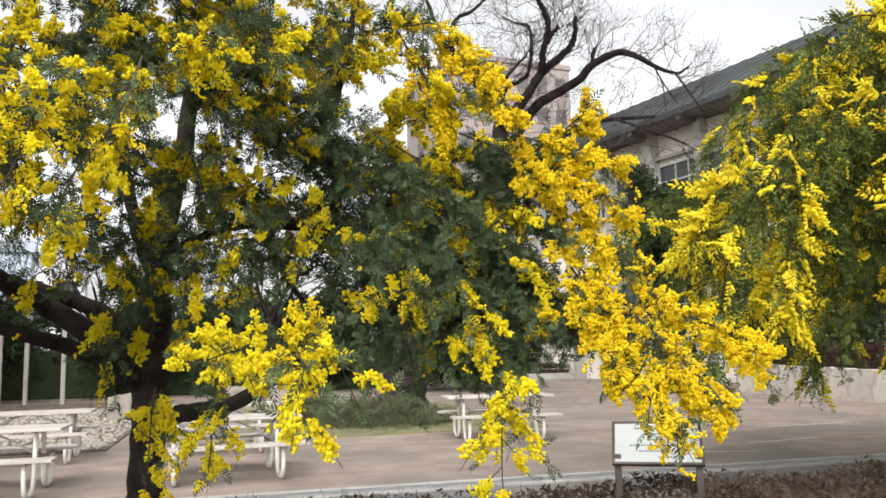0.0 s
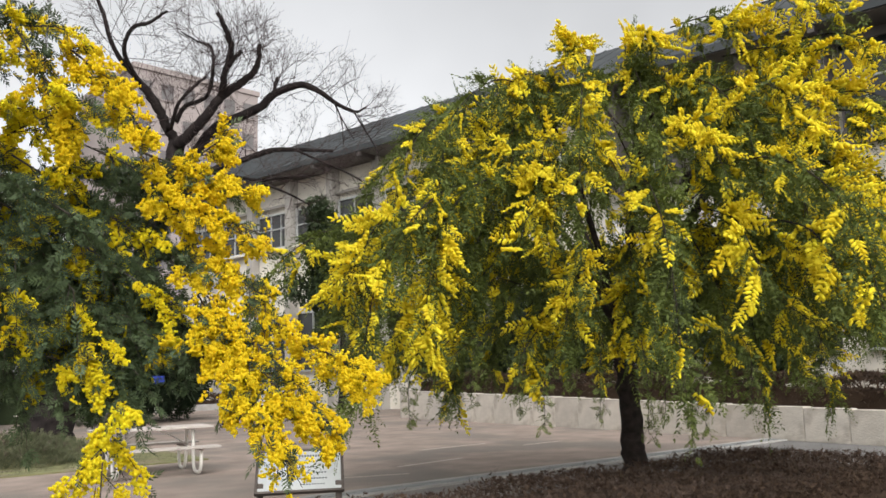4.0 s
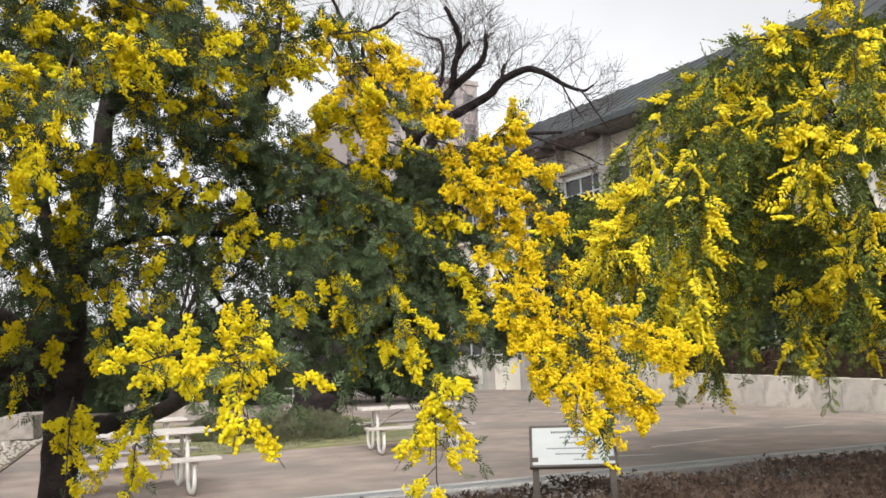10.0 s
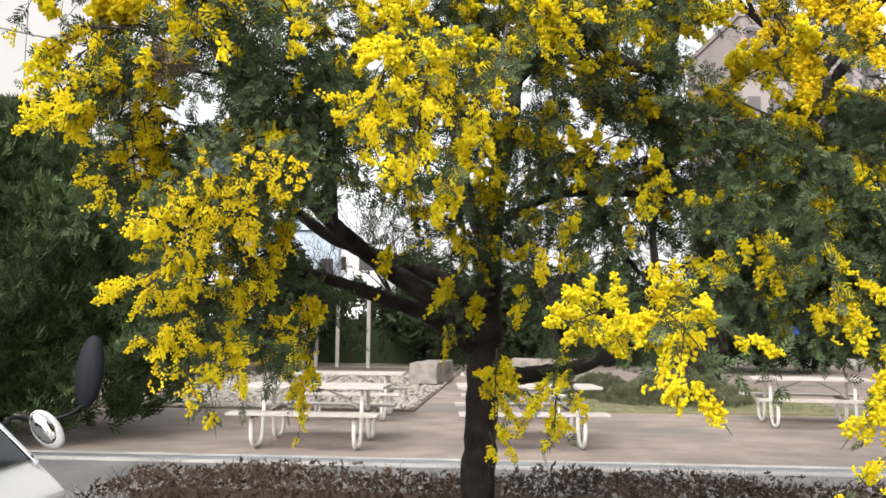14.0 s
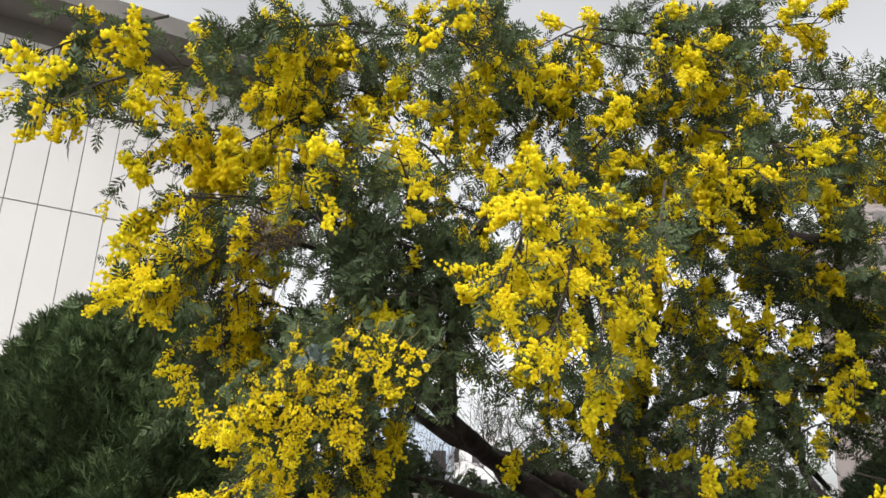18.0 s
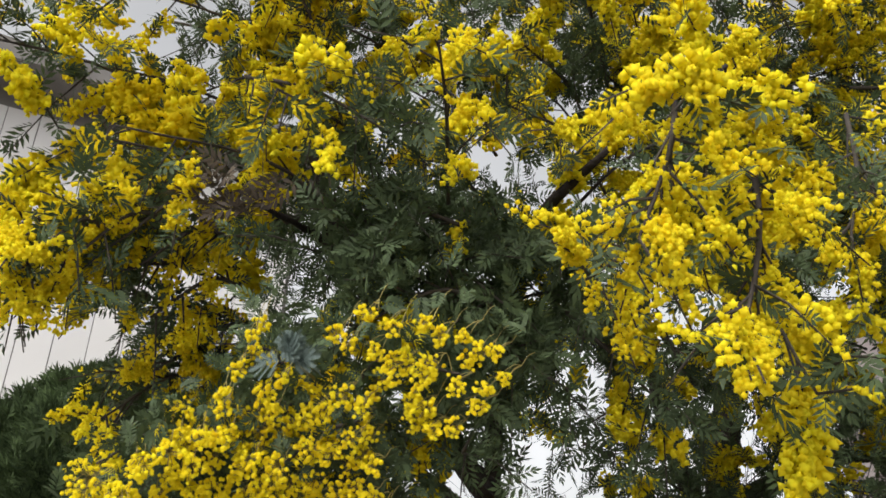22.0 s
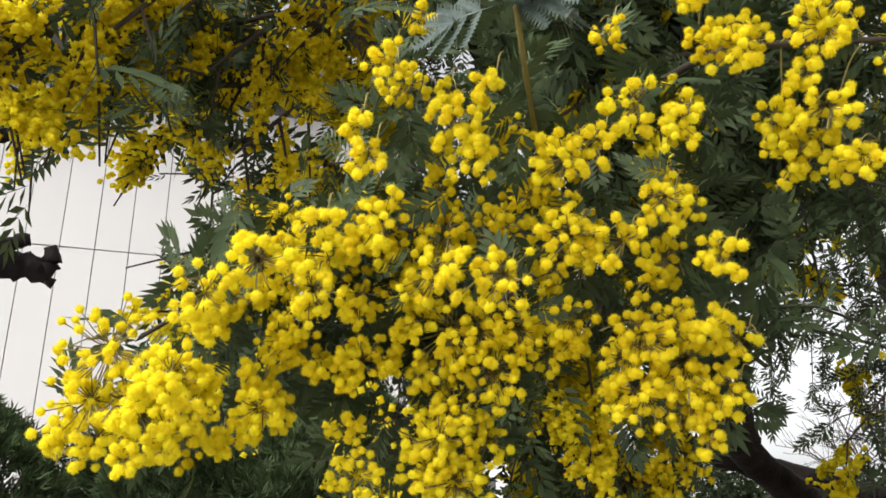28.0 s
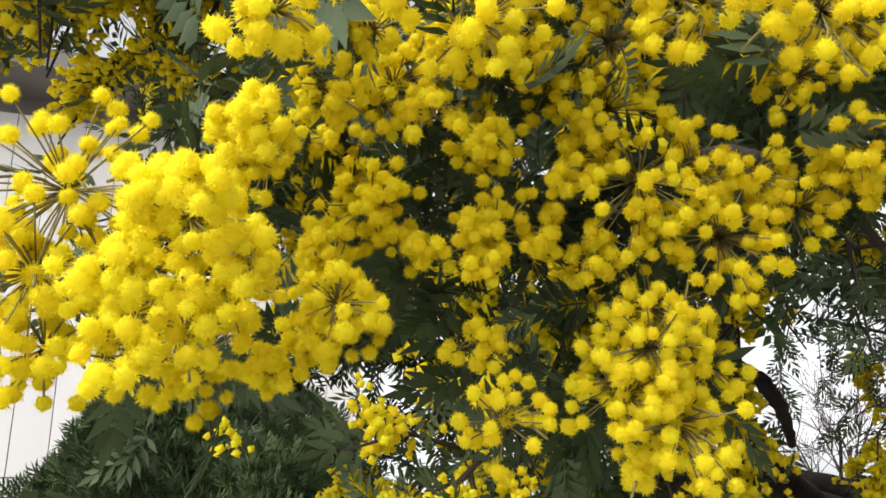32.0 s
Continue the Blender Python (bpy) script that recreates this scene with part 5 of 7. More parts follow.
for pts, bloom in BOUGHS_LEMON:
    grow_bough(mimosa, rng_b, pts, bloom, spacing=0.017, leaf_gap=0.03, twig=(0.06, 0.16), leaves=LEAF_FINE, plume_count=2.4, plumes=PLUME_NEAR, racemes=RACEME_NEAR, plume_size=1.1, raceme_gap=0.04, from_u=0.02, gap=0.4)
for pts, bloom in BOUGHS_WING:
    grow_bough(mimosa, rng_b, pts, bloom, r0=0.006, spacing=0.016, leaf_gap=0.035, twig=(0.05, 0.14), leaves=LEAF_FINE, plume_count=2.2, raceme_gap=0.03, plumes=PLUME_NEAR, racemes=RACEME_NEAR, gap=0.4, from_u=0.02)

# -- flower heads met at arm's length: x, y, z, half width --
CLUSTERS_LOW = [
    (-1.112, 2.256, 1.744, 0.028), (-1.114, 2.250, 1.716, 0.022), (-1.115, 2.289, 1.714, 0.025), (-1.078, 2.295, 1.730, 0.011), (-1.112, 2.321, 1.708, 0.018),
    (-1.056, 2.346, 1.764, 0.017), (-1.072, 2.344, 1.735, 0.017), (-1.066, 2.352, 1.719, 0.012), (-1.014, 2.366, 1.749, 0.019), (-0.997, 2.370, 1.750, 0.010),
    (-1.049, 2.376, 1.755, 0.009), (-0.981, 2.382, 1.742, 0.011), (-0.962, 2.392, 1.719, 0.020), (-0.974, 2.389, 1.694, 0.024), (-0.948, 2.410, 1.701, 0.016), (-0.961, 2.394, 1.677, 0.019),
]
CLUSTERS_HIGH = [
    (-0.978, 2.394, 1.663, 0.009), (-1.008, 2.462, 1.740, 0.014), (-1.092, 2.335, 1.795, 0.023), (-1.069, 2.346, 1.821, 0.026), (-1.038, 2.357, 1.824, 0.026), (-1.008, 2.377, 1.842, 0.028),
    (-1.070, 2.350, 1.849, 0.020), (-1.014, 2.366, 1.794, 0.016), (-0.958, 2.370, 1.826, 0.021), (-0.927, 2.388, 1.834, 0.022), (-0.965, 2.372, 1.797, 0.020), (-0.957, 2.375, 1.765, 0.026),
    (-0.933, 2.385, 1.741, 0.022), (-0.917, 2.388, 1.764, 0.018), (-0.891, 2.399, 1.808, 0.020), (-0.902, 2.405, 1.754, 0.016), (-0.883, 2.383, 1.764, 0.014),
]
CLUSTERS_SIDE = [
    (-1.070, 2.258, 1.727, 0.016), (-1.070, 2.275, 1.714, 0.016), (-1.075, 2.268, 1.697, 0.014), (-1.054, 2.315, 1.716, 0.016),
    (-0.841, 2.368, 1.746, 0.019), (-0.823, 2.386, 1.733, 0.020), (-0.844, 2.379, 1.716, 0.018), (-0.824, 2.406, 1.710, 0.017),
    (-0.851, 2.373, 1.736, 0.016), (-0.825, 2.378, 1.754, 0.014), (-0.803, 2.363, 1.745, 0.011), (-0.963, 2.368, 1.699, 0.018),
    (-0.958, 2.376, 1.674, 0.020), (-0.973, 2.368, 1.684, 0.014), (-0.828, 2.413, 1.804, 0.015), (-1.005, 2.354, 1.849, 0.022),
]
CLUSTERS_FRONT = [
    (-1.105, 2.269, 1.716, 0.020), (-1.080, 2.271, 1.725, 0.016), (-1.118, 2.260, 1.697, 0.016), (-1.139, 2.252, 1.701, 0.011), (-1.081, 2.296, 1.768, 0.014),
    (-1.056, 2.357, 1.819, 0.019), (-0.984, 2.371, 1.818, 0.018), (-0.938, 2.377, 1.765, 0.017), (-0.978, 2.372, 1.778, 0.014), (-1.029, 2.375, 1.711, 0.010),
    (-1.016, 2.364, 1.680, 0.014), (-0.886, 2.397, 1.756, 0.011), (-0.791, 2.380, 1.741, 0.010), (-0.820, 2.392, 1.718, 0.016), (-0.800, 2.392, 1.718, 0.014),
    (-0.813, 2.402, 1.696, 0.011), (-0.867, 2.392, 1.816, 0.014), (-0.880, 2.388, 1.836, 0.014), (-0.900, 2.383, 1.850, 0.015), (-0.883, 2.383, 1.870, 0.018),
]
CLUSTERS_MIDDLE = [
    (-0.834, 2.388, 1.784, 0.011), (-0.821, 2.383, 1.844, 0.009), (-0.808, 2.373, 1.819, 0.011), (-0.805, 2.380, 1.891, 0.015), (-0.805, 2.371, 1.873, 0.012),
    (-0.954, 2.357, 1.879, 0.014), (-0.959, 2.370, 1.858, 0.014), (-0.916, 2.359, 1.893, 0.015), (-0.903, 2.365, 1.885, 0.012), (-0.968, 2.336, 1.921, 0.015),
    (-0.942, 2.342, 1.914, 0.010), (-1.004, 2.352, 1.873, 0.009), (-0.948, 2.313, 1.956, 0.012), (-0.838, 2.350, 1.934, 0.012), (-0.779, 2.347, 1.909, 0.014),
    (-0.759, 2.347, 1.903, 0.014), (-0.720, 2.326, 1.893, 0.016), (-0.733, 2.362, 1.842, 0.014), (-0.753, 2.357, 1.856, 0.014), (-0.746, 2.367, 1.835, 0.016),
]
CLUSTERS_REAR = [
    (-0.726, 2.366, 1.829, 0.011), (-0.991, 2.362, 1.852, 0.012), (-1.030, 2.360, 1.839, 0.012), (-1.054, 2.262, 1.753, 0.009), (-0.951, 2.381, 1.744, 0.011),
    (-0.984, 2.364, 1.766, 0.007), (-1.062, 2.337, 1.723, 0.009), (-1.075, 2.335, 1.710, 0.009), (-1.088, 2.327, 1.704, 0.007), (-1.041, 2.242, 1.703, 0.007),
    (-1.040, 2.223, 1.712, 0.007), (-1.058, 2.224, 1.715, 0.008), (-1.071, 2.228, 1.701, 0.009), (-1.060, 2.246, 1.689, 0.008), (-1.071, 2.232, 1.681, 0.008),
    (-0.984, 2.408, 1.707, 0.012), (-0.859, 2.391, 1.717, 0.009),
]
CLUSTERS_HEART = [
    (-1.042, 2.281, 1.797, 0.012), (-1.029, 2.295, 1.802, 0.010), (-1.036, 2.329, 1.803, 0.015), (-1.010, 2.323, 1.811, 0.011), (-0.990, 2.302, 1.801, 0.010),
    (-1.049, 2.306, 1.787, 0.010), (-1.068, 2.298, 1.781, 0.010), (-1.074, 2.284, 1.770, 0.010), (-1.088, 2.310, 1.772, 0.009), (-1.016, 2.311, 1.773, 0.010),
    (-1.003, 2.338, 1.776, 0.007), (-1.016, 2.354, 1.747, 0.009), (-1.016, 2.352, 1.734, 0.007), (-1.036, 2.346, 1.741, 0.007), (-1.049, 2.342, 1.762, 0.009),
    (-1.062, 2.344, 1.775, 0.008), (-1.062, 2.319, 1.738, 0.009), (-1.068, 2.344, 1.728, 0.009), (-1.081, 2.342, 1.715, 0.009), (-1.081, 2.320, 1.698, 0.007),
    (-0.977, 2.296, 1.802, 0.010), (-0.991, 2.350, 1.814, 0.012),
]
CLUSTERS_CREST = [
    (-0.788, 2.269, 1.942, 0.013), (-0.761, 2.284, 1.931, 0.012), (-0.722, 2.289, 1.938, 0.011), (-0.704, 2.301, 1.922, 0.013), (-0.675, 2.304, 1.923, 0.010),
    (-0.655, 2.315, 1.906, 0.014), (-0.635, 2.317, 1.904, 0.008), (-0.824, 2.270, 1.919, 0.012), (-0.783, 2.292, 1.905, 0.011), (-0.725, 2.318, 1.882, 0.017),
    (-0.672, 2.318, 1.898, 0.012), (-0.821, 2.304, 1.853, 0.014), (-0.766, 2.310, 1.878, 0.014), (-0.802, 2.314, 1.844, 0.014), (-0.689, 2.329, 1.869, 0.014),
    (-0.663, 2.341, 1.845, 0.013), (-0.693, 2.347, 1.821, 0.012), (-0.790, 2.341, 1.776, 0.012), (-0.843, 2.302, 1.836, 0.012), (-0.909, 2.266, 1.846, 0.013),
    (-0.949, 2.250, 1.826, 0.010), (-0.932, 2.240, 1.872, 0.012), (-0.915, 2.229, 1.909, 0.008), (-0.901, 2.278, 1.827, 0.013), (-0.815, 2.324, 1.806, 0.014),
]
CLUSTERS_BROW = [
    (-0.859, 2.299, 1.827, 0.015), (-0.862, 2.311, 1.788, 0.017), (-0.838, 2.322, 1.785, 0.014), (-0.889, 2.269, 1.864, 0.008), (-0.730, 2.333, 1.845, 0.015),
    (-0.628, 2.329, 1.878, 0.008), (-0.652, 2.333, 1.867, 0.012), (-0.717, 2.344, 1.820, 0.012), (-0.736, 2.324, 1.863, 0.011), (-0.974, 2.246, 1.791, 0.012),
    (-1.000, 2.232, 1.771, 0.017), (-1.021, 2.220, 1.753, 0.015), (-0.981, 2.251, 1.759, 0.016), (-0.947, 2.263, 1.795, 0.015), (-0.926, 2.284, 1.770, 0.018),
    (-0.896, 2.300, 1.769, 0.017), (-0.951, 2.242, 1.841, 0.007),
]
ball_meshes = []
for b in BALLS:
    s = Soup()
    s.add(*b)
    me = s.mesh("flower_head", True)
    me.materials.append(M_BLOOM)
    ball_meshes.append(me)
rng_h = np.random.default_rng(42)
HERO_R = 0.0040
near_count = 0
# thin branches that carry the near sprays
carriers = []
for k, pts in enumerate(([(-0.95, 2.71, 1.95), (-1.02, 2.55, 1.91), (-1.10, 2.42, 1.86), (-1.17, 2.34, 1.78)], [(-0.95, 2.71, 1.92), (-0.97, 2.58, 1.86), (-0.99, 2.5, 1.79), (-1.02, 2.46, 1.71)],
                         [(-0.93, 2.68, 1.92), (-0.91, 2.56, 1.86), (-0.88, 2.48, 1.79), (-0.86, 2.46, 1.73)], [(-0.95, 2.7, 1.96), (-0.86, 2.5, 1.95), (-0.78, 2.38, 1.92), (-0.68, 2.36, 1.89)],
                         [(-1.0, 3.3, 2.2), (-0.98, 3.0, 2.06), (-0.95, 2.7, 1.94)])):
    limb(mimosa, pts, [0.0045, 0.003, 0.0016], M_TWIG, "flowering_branch", 7, 0.05, 300 + k)
    carriers.append(smooth_path(pts, 16))
carriers = np.vstack(carriers)
for cx, cy, cz, half in CLUSTERS_LOW + CLUSTERS_HIGH + CLUSTERS_SIDE + CLUSTERS_FRONT + CLUSTERS_MIDDLE + CLUSTERS_REAR + CLUSTERS_HEART + CLUSTERS_CREST + CLUSTERS_BROW:
    centre = np.array([cx, cy, cz])
    inward = centre - np.array([-0.86, 2.0, 1.64])
    inward /= np.linalg.norm(inward)
    root = centre + inward * 0.035 * rng_h.uniform(0.8, 1.3) + [0, 0, 0.004]
    from_ = carriers[np.argmin(np.linalg.norm(carriers - root - inward * 0.03, axis=1))]
    if np.linalg.norm(from_ - root) > 0.04:
        from_ = root + inward * 0.03 + [0, 0, 0.008]
    stems = Soup()
    stems.add(*tube_arrays(smooth_path([from_, (from_ + root) / 2 + [0, 0, 0.004], root], 8), [0.0006, 0.0005], 5))
    heads = int(9 + 36 * (half / 0.023) ** 1.6)
    at = rng_h.normal(size=(heads, 3))
    at = centre + at / np.linalg.norm(at, axis=1)[:, None] * half * rng_h.uniform(0.45, 1.15, (heads, 1)) * np.array([1.05, 0.9, 1.1])
    for k in range(3):
        axis_end = centre + rng_h.normal(size=3) * half * 0.5
        stems.add(*tube_arrays(smooth_path([root, (root + axis_end) / 2 + [0, 0, 0.004], axis_end], 6), [0.0007, 0.0005], 4))
    for q in at:
        stems.add(*tube_arrays(np.array([q, q * 0.55 + centre * 0.45, centre * 0.7 + root * 0.3]), [0.00038, 0.00034], 3))
    spray = part("flower_spray", stems.mesh("flower_spray", True), M_GREENTWIG, mimosa, "dense spray of fluffy round yellow flower heads")
    sizes = HERO_R * rng_h.uniform(0.78, 1.15, heads)
    if near_count + heads <= 320:
        near_count += heads
        for q, r in zip(at, sizes):
            h = part("flower_head", ball_meshes[int(rng_h.integers(0, 3))], None, spray)
            h.matrix_basis = Matrix.LocRotScale(Vector(q), Euler(rng_h.uniform(0, 6.28, 3)), Vector((r, r, r)))
    else:
        s = Soup()
        s.many(BALLS_LIGHT[int(rng_h.integers(0, 2))], random_turns(heads, rng_h), at, sizes)
        part("blossom", s.mesh("blossom", True), M_BLOOM, spray)
    # feather leaves behind the flowers
    n = 1 if cz < 1.74 and cx < -1.03 else 5
    s = Soup()
    lp = root + inward * 0.04 + rng_h.normal(size=(n, 3)) * 0.016
    lp = lp[clear_of_way(lp, 0.2)]
    s.many(LEAF_HERO[int(rng_h.integers(0, 3))], turns_towards(rng_h.normal(size=(len(lp), 3)) * [1, 0.5, 1], rng_h), lp, rng_h.uniform(0.5, 0.85, len(lp)))
    if s.n:
        part("foliage", s.mesh("foliage"), M_LEAF, spray)

# -- a blue-grey leaf tuft, a dead brown tuft and two broken stubs among the near boughs --
s = Soup()
n = 14
ways = rng_h.normal(size=(n, 3)) * [0.9, 0.6, 0.5] + [0, -0.35, 0.1]
for k in range(2):
    m = np.arange(n) % 2 == k
    s.many(LEAF_ROSETTE[k], turns_towards(ways[m], rng_h), np.tile([-0.86, 2.22, 1.878], (m.sum(), 1)) + rng_h.normal(size=(m.sum(), 3)) * 0.006, rng_h.uniform(0.6, 0.95, m.sum()))
stalk = Soup()
stalk.add(*tube_arrays(smooth_path([(-0.95, 2.7, 1.95), (-0.91, 2.45, 1.91), (-0.86, 2.23, 1.877)], 10), [0.003, 0.0015], 6))
tuft = part("leaf_stalk", stalk.mesh("leaf_stalk", True), M_GREENTWIG, mimosa)
part("leaf_tuft", s.mesh("leaf_tuft"), M_SILVER, tuft, "blue-grey young feather leaf tuft")
s = Soup()
n = 36
s.many(LEAF_FINE[1], turns_towards(rng_h.normal(size=(n, 3)) * 0.5 + [-0.8, -0.3, -0.1], rng_h), np.array([-1.14, 2.58, 2.3]) + rng_h.normal(size=(n, 3)) * [0.05, 0.04, 0.025], rng_h.uniform(0.8, 1.4, n))
part("withered_tuft", s.mesh("withered_tuft"), M_DEADLEAF, mimosa, "withered brown leaves on a dead twig")
limb(mimosa, [(-1.12, 3.1, 2.4), (-1.13, 2.85, 2.36), (-1.14, 2.6, 2.3)], [0.014, 0.009, 0.004], M_BARK, "dead_twig", 7, 0.06, 16)

# -- a pruned tree beyond the van --
pruned = thing("pruned_tree", "bare pruned tree with knobbly cut-back dark limbs behind the van", "tree")
limb(pruned, [(-6.9, 5.0, -0.05), (-6.85, 5.0, 1.2), (-6.75, 4.95, 2.4), (-6.6, 4.9, 3.6), (-6.5, 4.85, 4.6)], [0.24, 0.19, 0.17, 0.16, 0.1], M_BARKFAR, "trunk", 12, 0.1, 401)
limb(pruned, [(-6.7, 4.93, 3.0)] + [(-5.31, 4.44, 3.46), (-5.11, 4.75, 3.49), (-4.97, 5.03, 3.37), (-4.85, 5.22, 3.31), (-4.72, 5.31, 3.42)], [0.12, 0.09, 0.085, 0.09, 0.055], M_BARKFAR, "limb", 10, 0.28, 402, 26)
limb(pruned, [(-4.88, 5.17, 3.31), (-4.82, 5.25, 3.30), (-4.76, 5.34, 3.24)], [0.05, 0.045, 0.03], M_BARKFAR, "limb", 8, 0.25, 403, 8)
limb(pruned, [(-4.96, 5.02, 3.40), (-4.88, 5.10, 3.45), (-4.81, 5.17, 3.48)], [0.05, 0.045, 0.035], M_BARKFAR, "limb", 8, 0.25, 404, 8)
limb(pruned, [(-6.55, 4.9, 4.0)] + [(-5.03, 4.44, 4.03), (-4.87, 4.66, 4.08), (-4.70, 4.90, 4.06), (-4.60, 4.99, 4.12)], [0.1, 0.08, 0.07, 0.045], M_BARKFAR, "limb", 10, 0.28, 405, 22)
limb(pruned, [(-4.72, 4.88, 4.06), (-4.70, 4.97, 3.98)], [0.04, 0.028], M_BARKFAR, "limb", 8, 0.2, 406, 6)

# -- the weeping wattle farther along the hedge --
weeper = thing("weeping_wattle_tree", "umbrella-shaped weeping wattle with lemon flower sprays and a dark trunk", "tree", "wattle trees in the hedge")
TX, TY = 8.15, 6.45
limb(weeper, [(TX + 0.06, TY, -0.05), (TX + 0.03, TY, 0.3), (TX, TY, 0.8), (TX - 0.03, TY, 1.5), (TX, TY, 2.0)], [0.2, 0.145, 0.13, 0.125, 0.12], M_BARK, "trunk", 14, 0.07, 31)
rng_w = np.random.default_rng(90)
FACE = dict(leaves=FROND_LEAF, racemes=FROND_BLOOM, plume_count=0.0, clump=0.8, cling=0.2, scatter=0.22, spread=0.5, leaf_mat=M_LEAF2, bloom_mat=M_BLOOM2, wood_mat=M_BARK, leaf_gap=0.05)
limb_paths = []
for k in range(11):
    a = k * 2 * math.pi / 11 + rng_w.uniform(-0.2, 0.2)
    c, s_ = math.cos(a), math.sin(a)
    rise = rng_w.uniform(0.8, 1.1)
    pts = [(TX, TY, 1.75 + 0.03 * k), (TX + c * 0.3, TY + s_ * 0.3, 2.3), (TX + c * 0.8, TY + s_ * 0.8, 2.6 + rise * 0.6), (TX + c * 1.35, TY + s_ * 1.35, 3.0 + rise), (TX + c * 1.9, TY + s_ * 1.9, 3.15 + rise)]
    limb(weeper, pts, [0.055, 0.045, 0.036, 0.028, 0.014], M_BARK, "limb", 8, 0.06, 500 + k)
    limb_paths.append((a, smooth_path(pts, 12)))
for i in range(76):
    a = i * 2.39996 + rng_w.uniform(-0.2, 0.2)
    ring = i % 4
    reach = (2.1, 3.2, 4.15, 2.3)[ring] * rng_w.uniform(0.85, 1.1)
    peak = (4.75, 4.45, 3.3, 2.9)[ring] * rng_w.uniform(0.92, 1.04)
    tip = (3.4, 2.4, 1.5, 1.45)[ring] * rng_w.uniform(0.8, 1.25)
    c, s_ = math.cos(a), math.sin(a)
    way_in = min(limb_paths, key=lambda row: 1 - math.cos(row[0] - a))[1]
    start = way_in[(8, 7, 4, 3)[ring]]
    pts = [start, (TX + c * reach * 0.62, TY + s_ * reach * 0.62, peak),
           (TX + c * reach * 0.92, TY + s_ * reach * 0.92, (peak + tip) / 2 + 0.25), (TX + c * reach * 1.02, TY + s_ * reach * 1.02, tip)]
    grow_bough(weeper, rng_w, pts, rng_w.uniform(0.28, 0.64), raceme_size=0.85, r0=0.012, spacing=0.085, twig=(0.16, 0.34), raceme_gap=0.055, droop=0.45, hang=0.2, from_u=0.12, gap=0.3, **FACE)
for x, y, z, f in ((6.49, 4.96, 1.84, 1.8), (5.75, 5.73, 1.46, 1.8), (6.5, 3.54, 2.17, 1.6), (6.82, 3.0, 2.02, 1.6), (4.18, 6.19, 2.39, 1.6), (6.6, 3.9, 3.2, 1.3), (5.4, 5.2, 2.7, 1.4), (7.2, 3.6, 3.9, 1.2), (8.6, 3.2, 2.6, 1.2), (8.06, 3.49, 4.96, 1.0), (8.16, 3.22, 4.46, 1.0), (8.14, 3.91, 4.55, 1.0), (8.21, 3.08, 3.83, 1.0), (8.25, 2.84, 3.20, 1.0), (8.32, 2.46, 2.32, 1.0), (8.27, 2.69, 1.92, 1.0), (8.16, 3.03, 2.72, 1.0), (7.97, 3.45, 3.29, 1.0), (7.82, 3.24, 1.97, 1.0), (4.28, 6.71, 2.45, 1.0), (4.60, 6.51, 2.55, 1.0), (4.39, 6.58, 2.01, 1.0), (4.79, 5.96, 2.07, 1.0), (4.73, 6.26, 1.78, 1.0), (8.10, 3.73, 4.18, 1.1), (8.44, 3.62, 3.17, 1.1), (8.02, 3.60, 2.41, 1.1), (7.85, 4.00, 1.90, 1.1), (8.20, 4.14, 4.89, 1.1), (7.91, 4.48, 5.07, 1.1), (6.47, 5.58, 4.88, 1.1), (5.99, 5.97, 4.47, 1.1), (7.19, 5.02, 4.97, 1.1)):
    way = np.array([x - TX, y - TY, 0])
    way /= np.linalg.norm(way)
    lift = 0.3 if z > 3.7 else 0.75
    pts = [np.array([x, y, z + lift]) - way * 0.9, np.array([x, y, z + lift * 0.7]) - way * 0.35, np.array([x, y, z])]
    grow_bough(weeper, rng_w, pts, f, r0=0.012, spacing=0.07, twig=(0.14, 0.3), raceme_gap=0.045, droop=0.5, hang=0.25, **FACE)
# short hanging boughs that close the crown's face
for i in range(64):
    a = rng_w.uniform(math.radians(150), math.radians(330))
    z = rng_w.uniform(1.9, 4.7)
    reach = np.interp(z, [1.5, 2.4, 3.4, 4.2, 4.9], [3.7, 3.5, 2.9, 2.2, 1.2]) * rng_w.uniform(0.75, 1.0)
    out = np.array([math.cos(a), math.sin(a), 0.0])
    tip = np.array([TX, TY, z]) + out * reach
    pts = [tip - out * 0.8 + [0, 0, 0.3], tip - out * 0.3 + [0, 0, 0.3], tip + [0, 0, -0.25]]
    grow_bough(weeper, rng_w, pts, rng_w.uniform(0.15, 0.7), raceme_size=0.85, r0=0.008, spacing=0.065, twig=(0.14, 0.3), raceme_gap=0.06, droop=0.5, hang=0.25, **FACE)
# drooping leafy strands at the crown's lower edge
for x, y, z in ((4.59, 5.86, 1.02), (5.16, 5.70, 1.17), (5.37, 4.97, 0.96), (5.70, 4.64, 1.03), (5.67, 3.71, 0.85), (5.89, 4.11, 1.07), (5.90, 3.75, 0.93), (5.36, 5.27, 1.11), (4.92, 5.76, 1.09), (6.27, 3.58, 1.13), (6.89, 3.34, 1.28), (5.64, 4.09, 0.95), (5.70, 4.95, 1.28), (7.76, 2.91, 1.43), (8.17, 2.38, 1.79)):
    top = np.array([x + (TX - x) * 0.14, y + (TY - y) * 0.14, z + 0.75])
    grow_bough(weeper, rng_w, [top, np.array([x, y, z + 0.45]), np.array([x - 0.03, y, z + 0.02])], 0.0, r0=0.006, spacing=0.035, twig=(0.05, 0.11), leaf_gap=0.02, leaves=LEAF_MID, leaf_mat=M_LEAF2, wood_mat=M_BARK, droop=0.3, hang=0.1, gap=0.3)


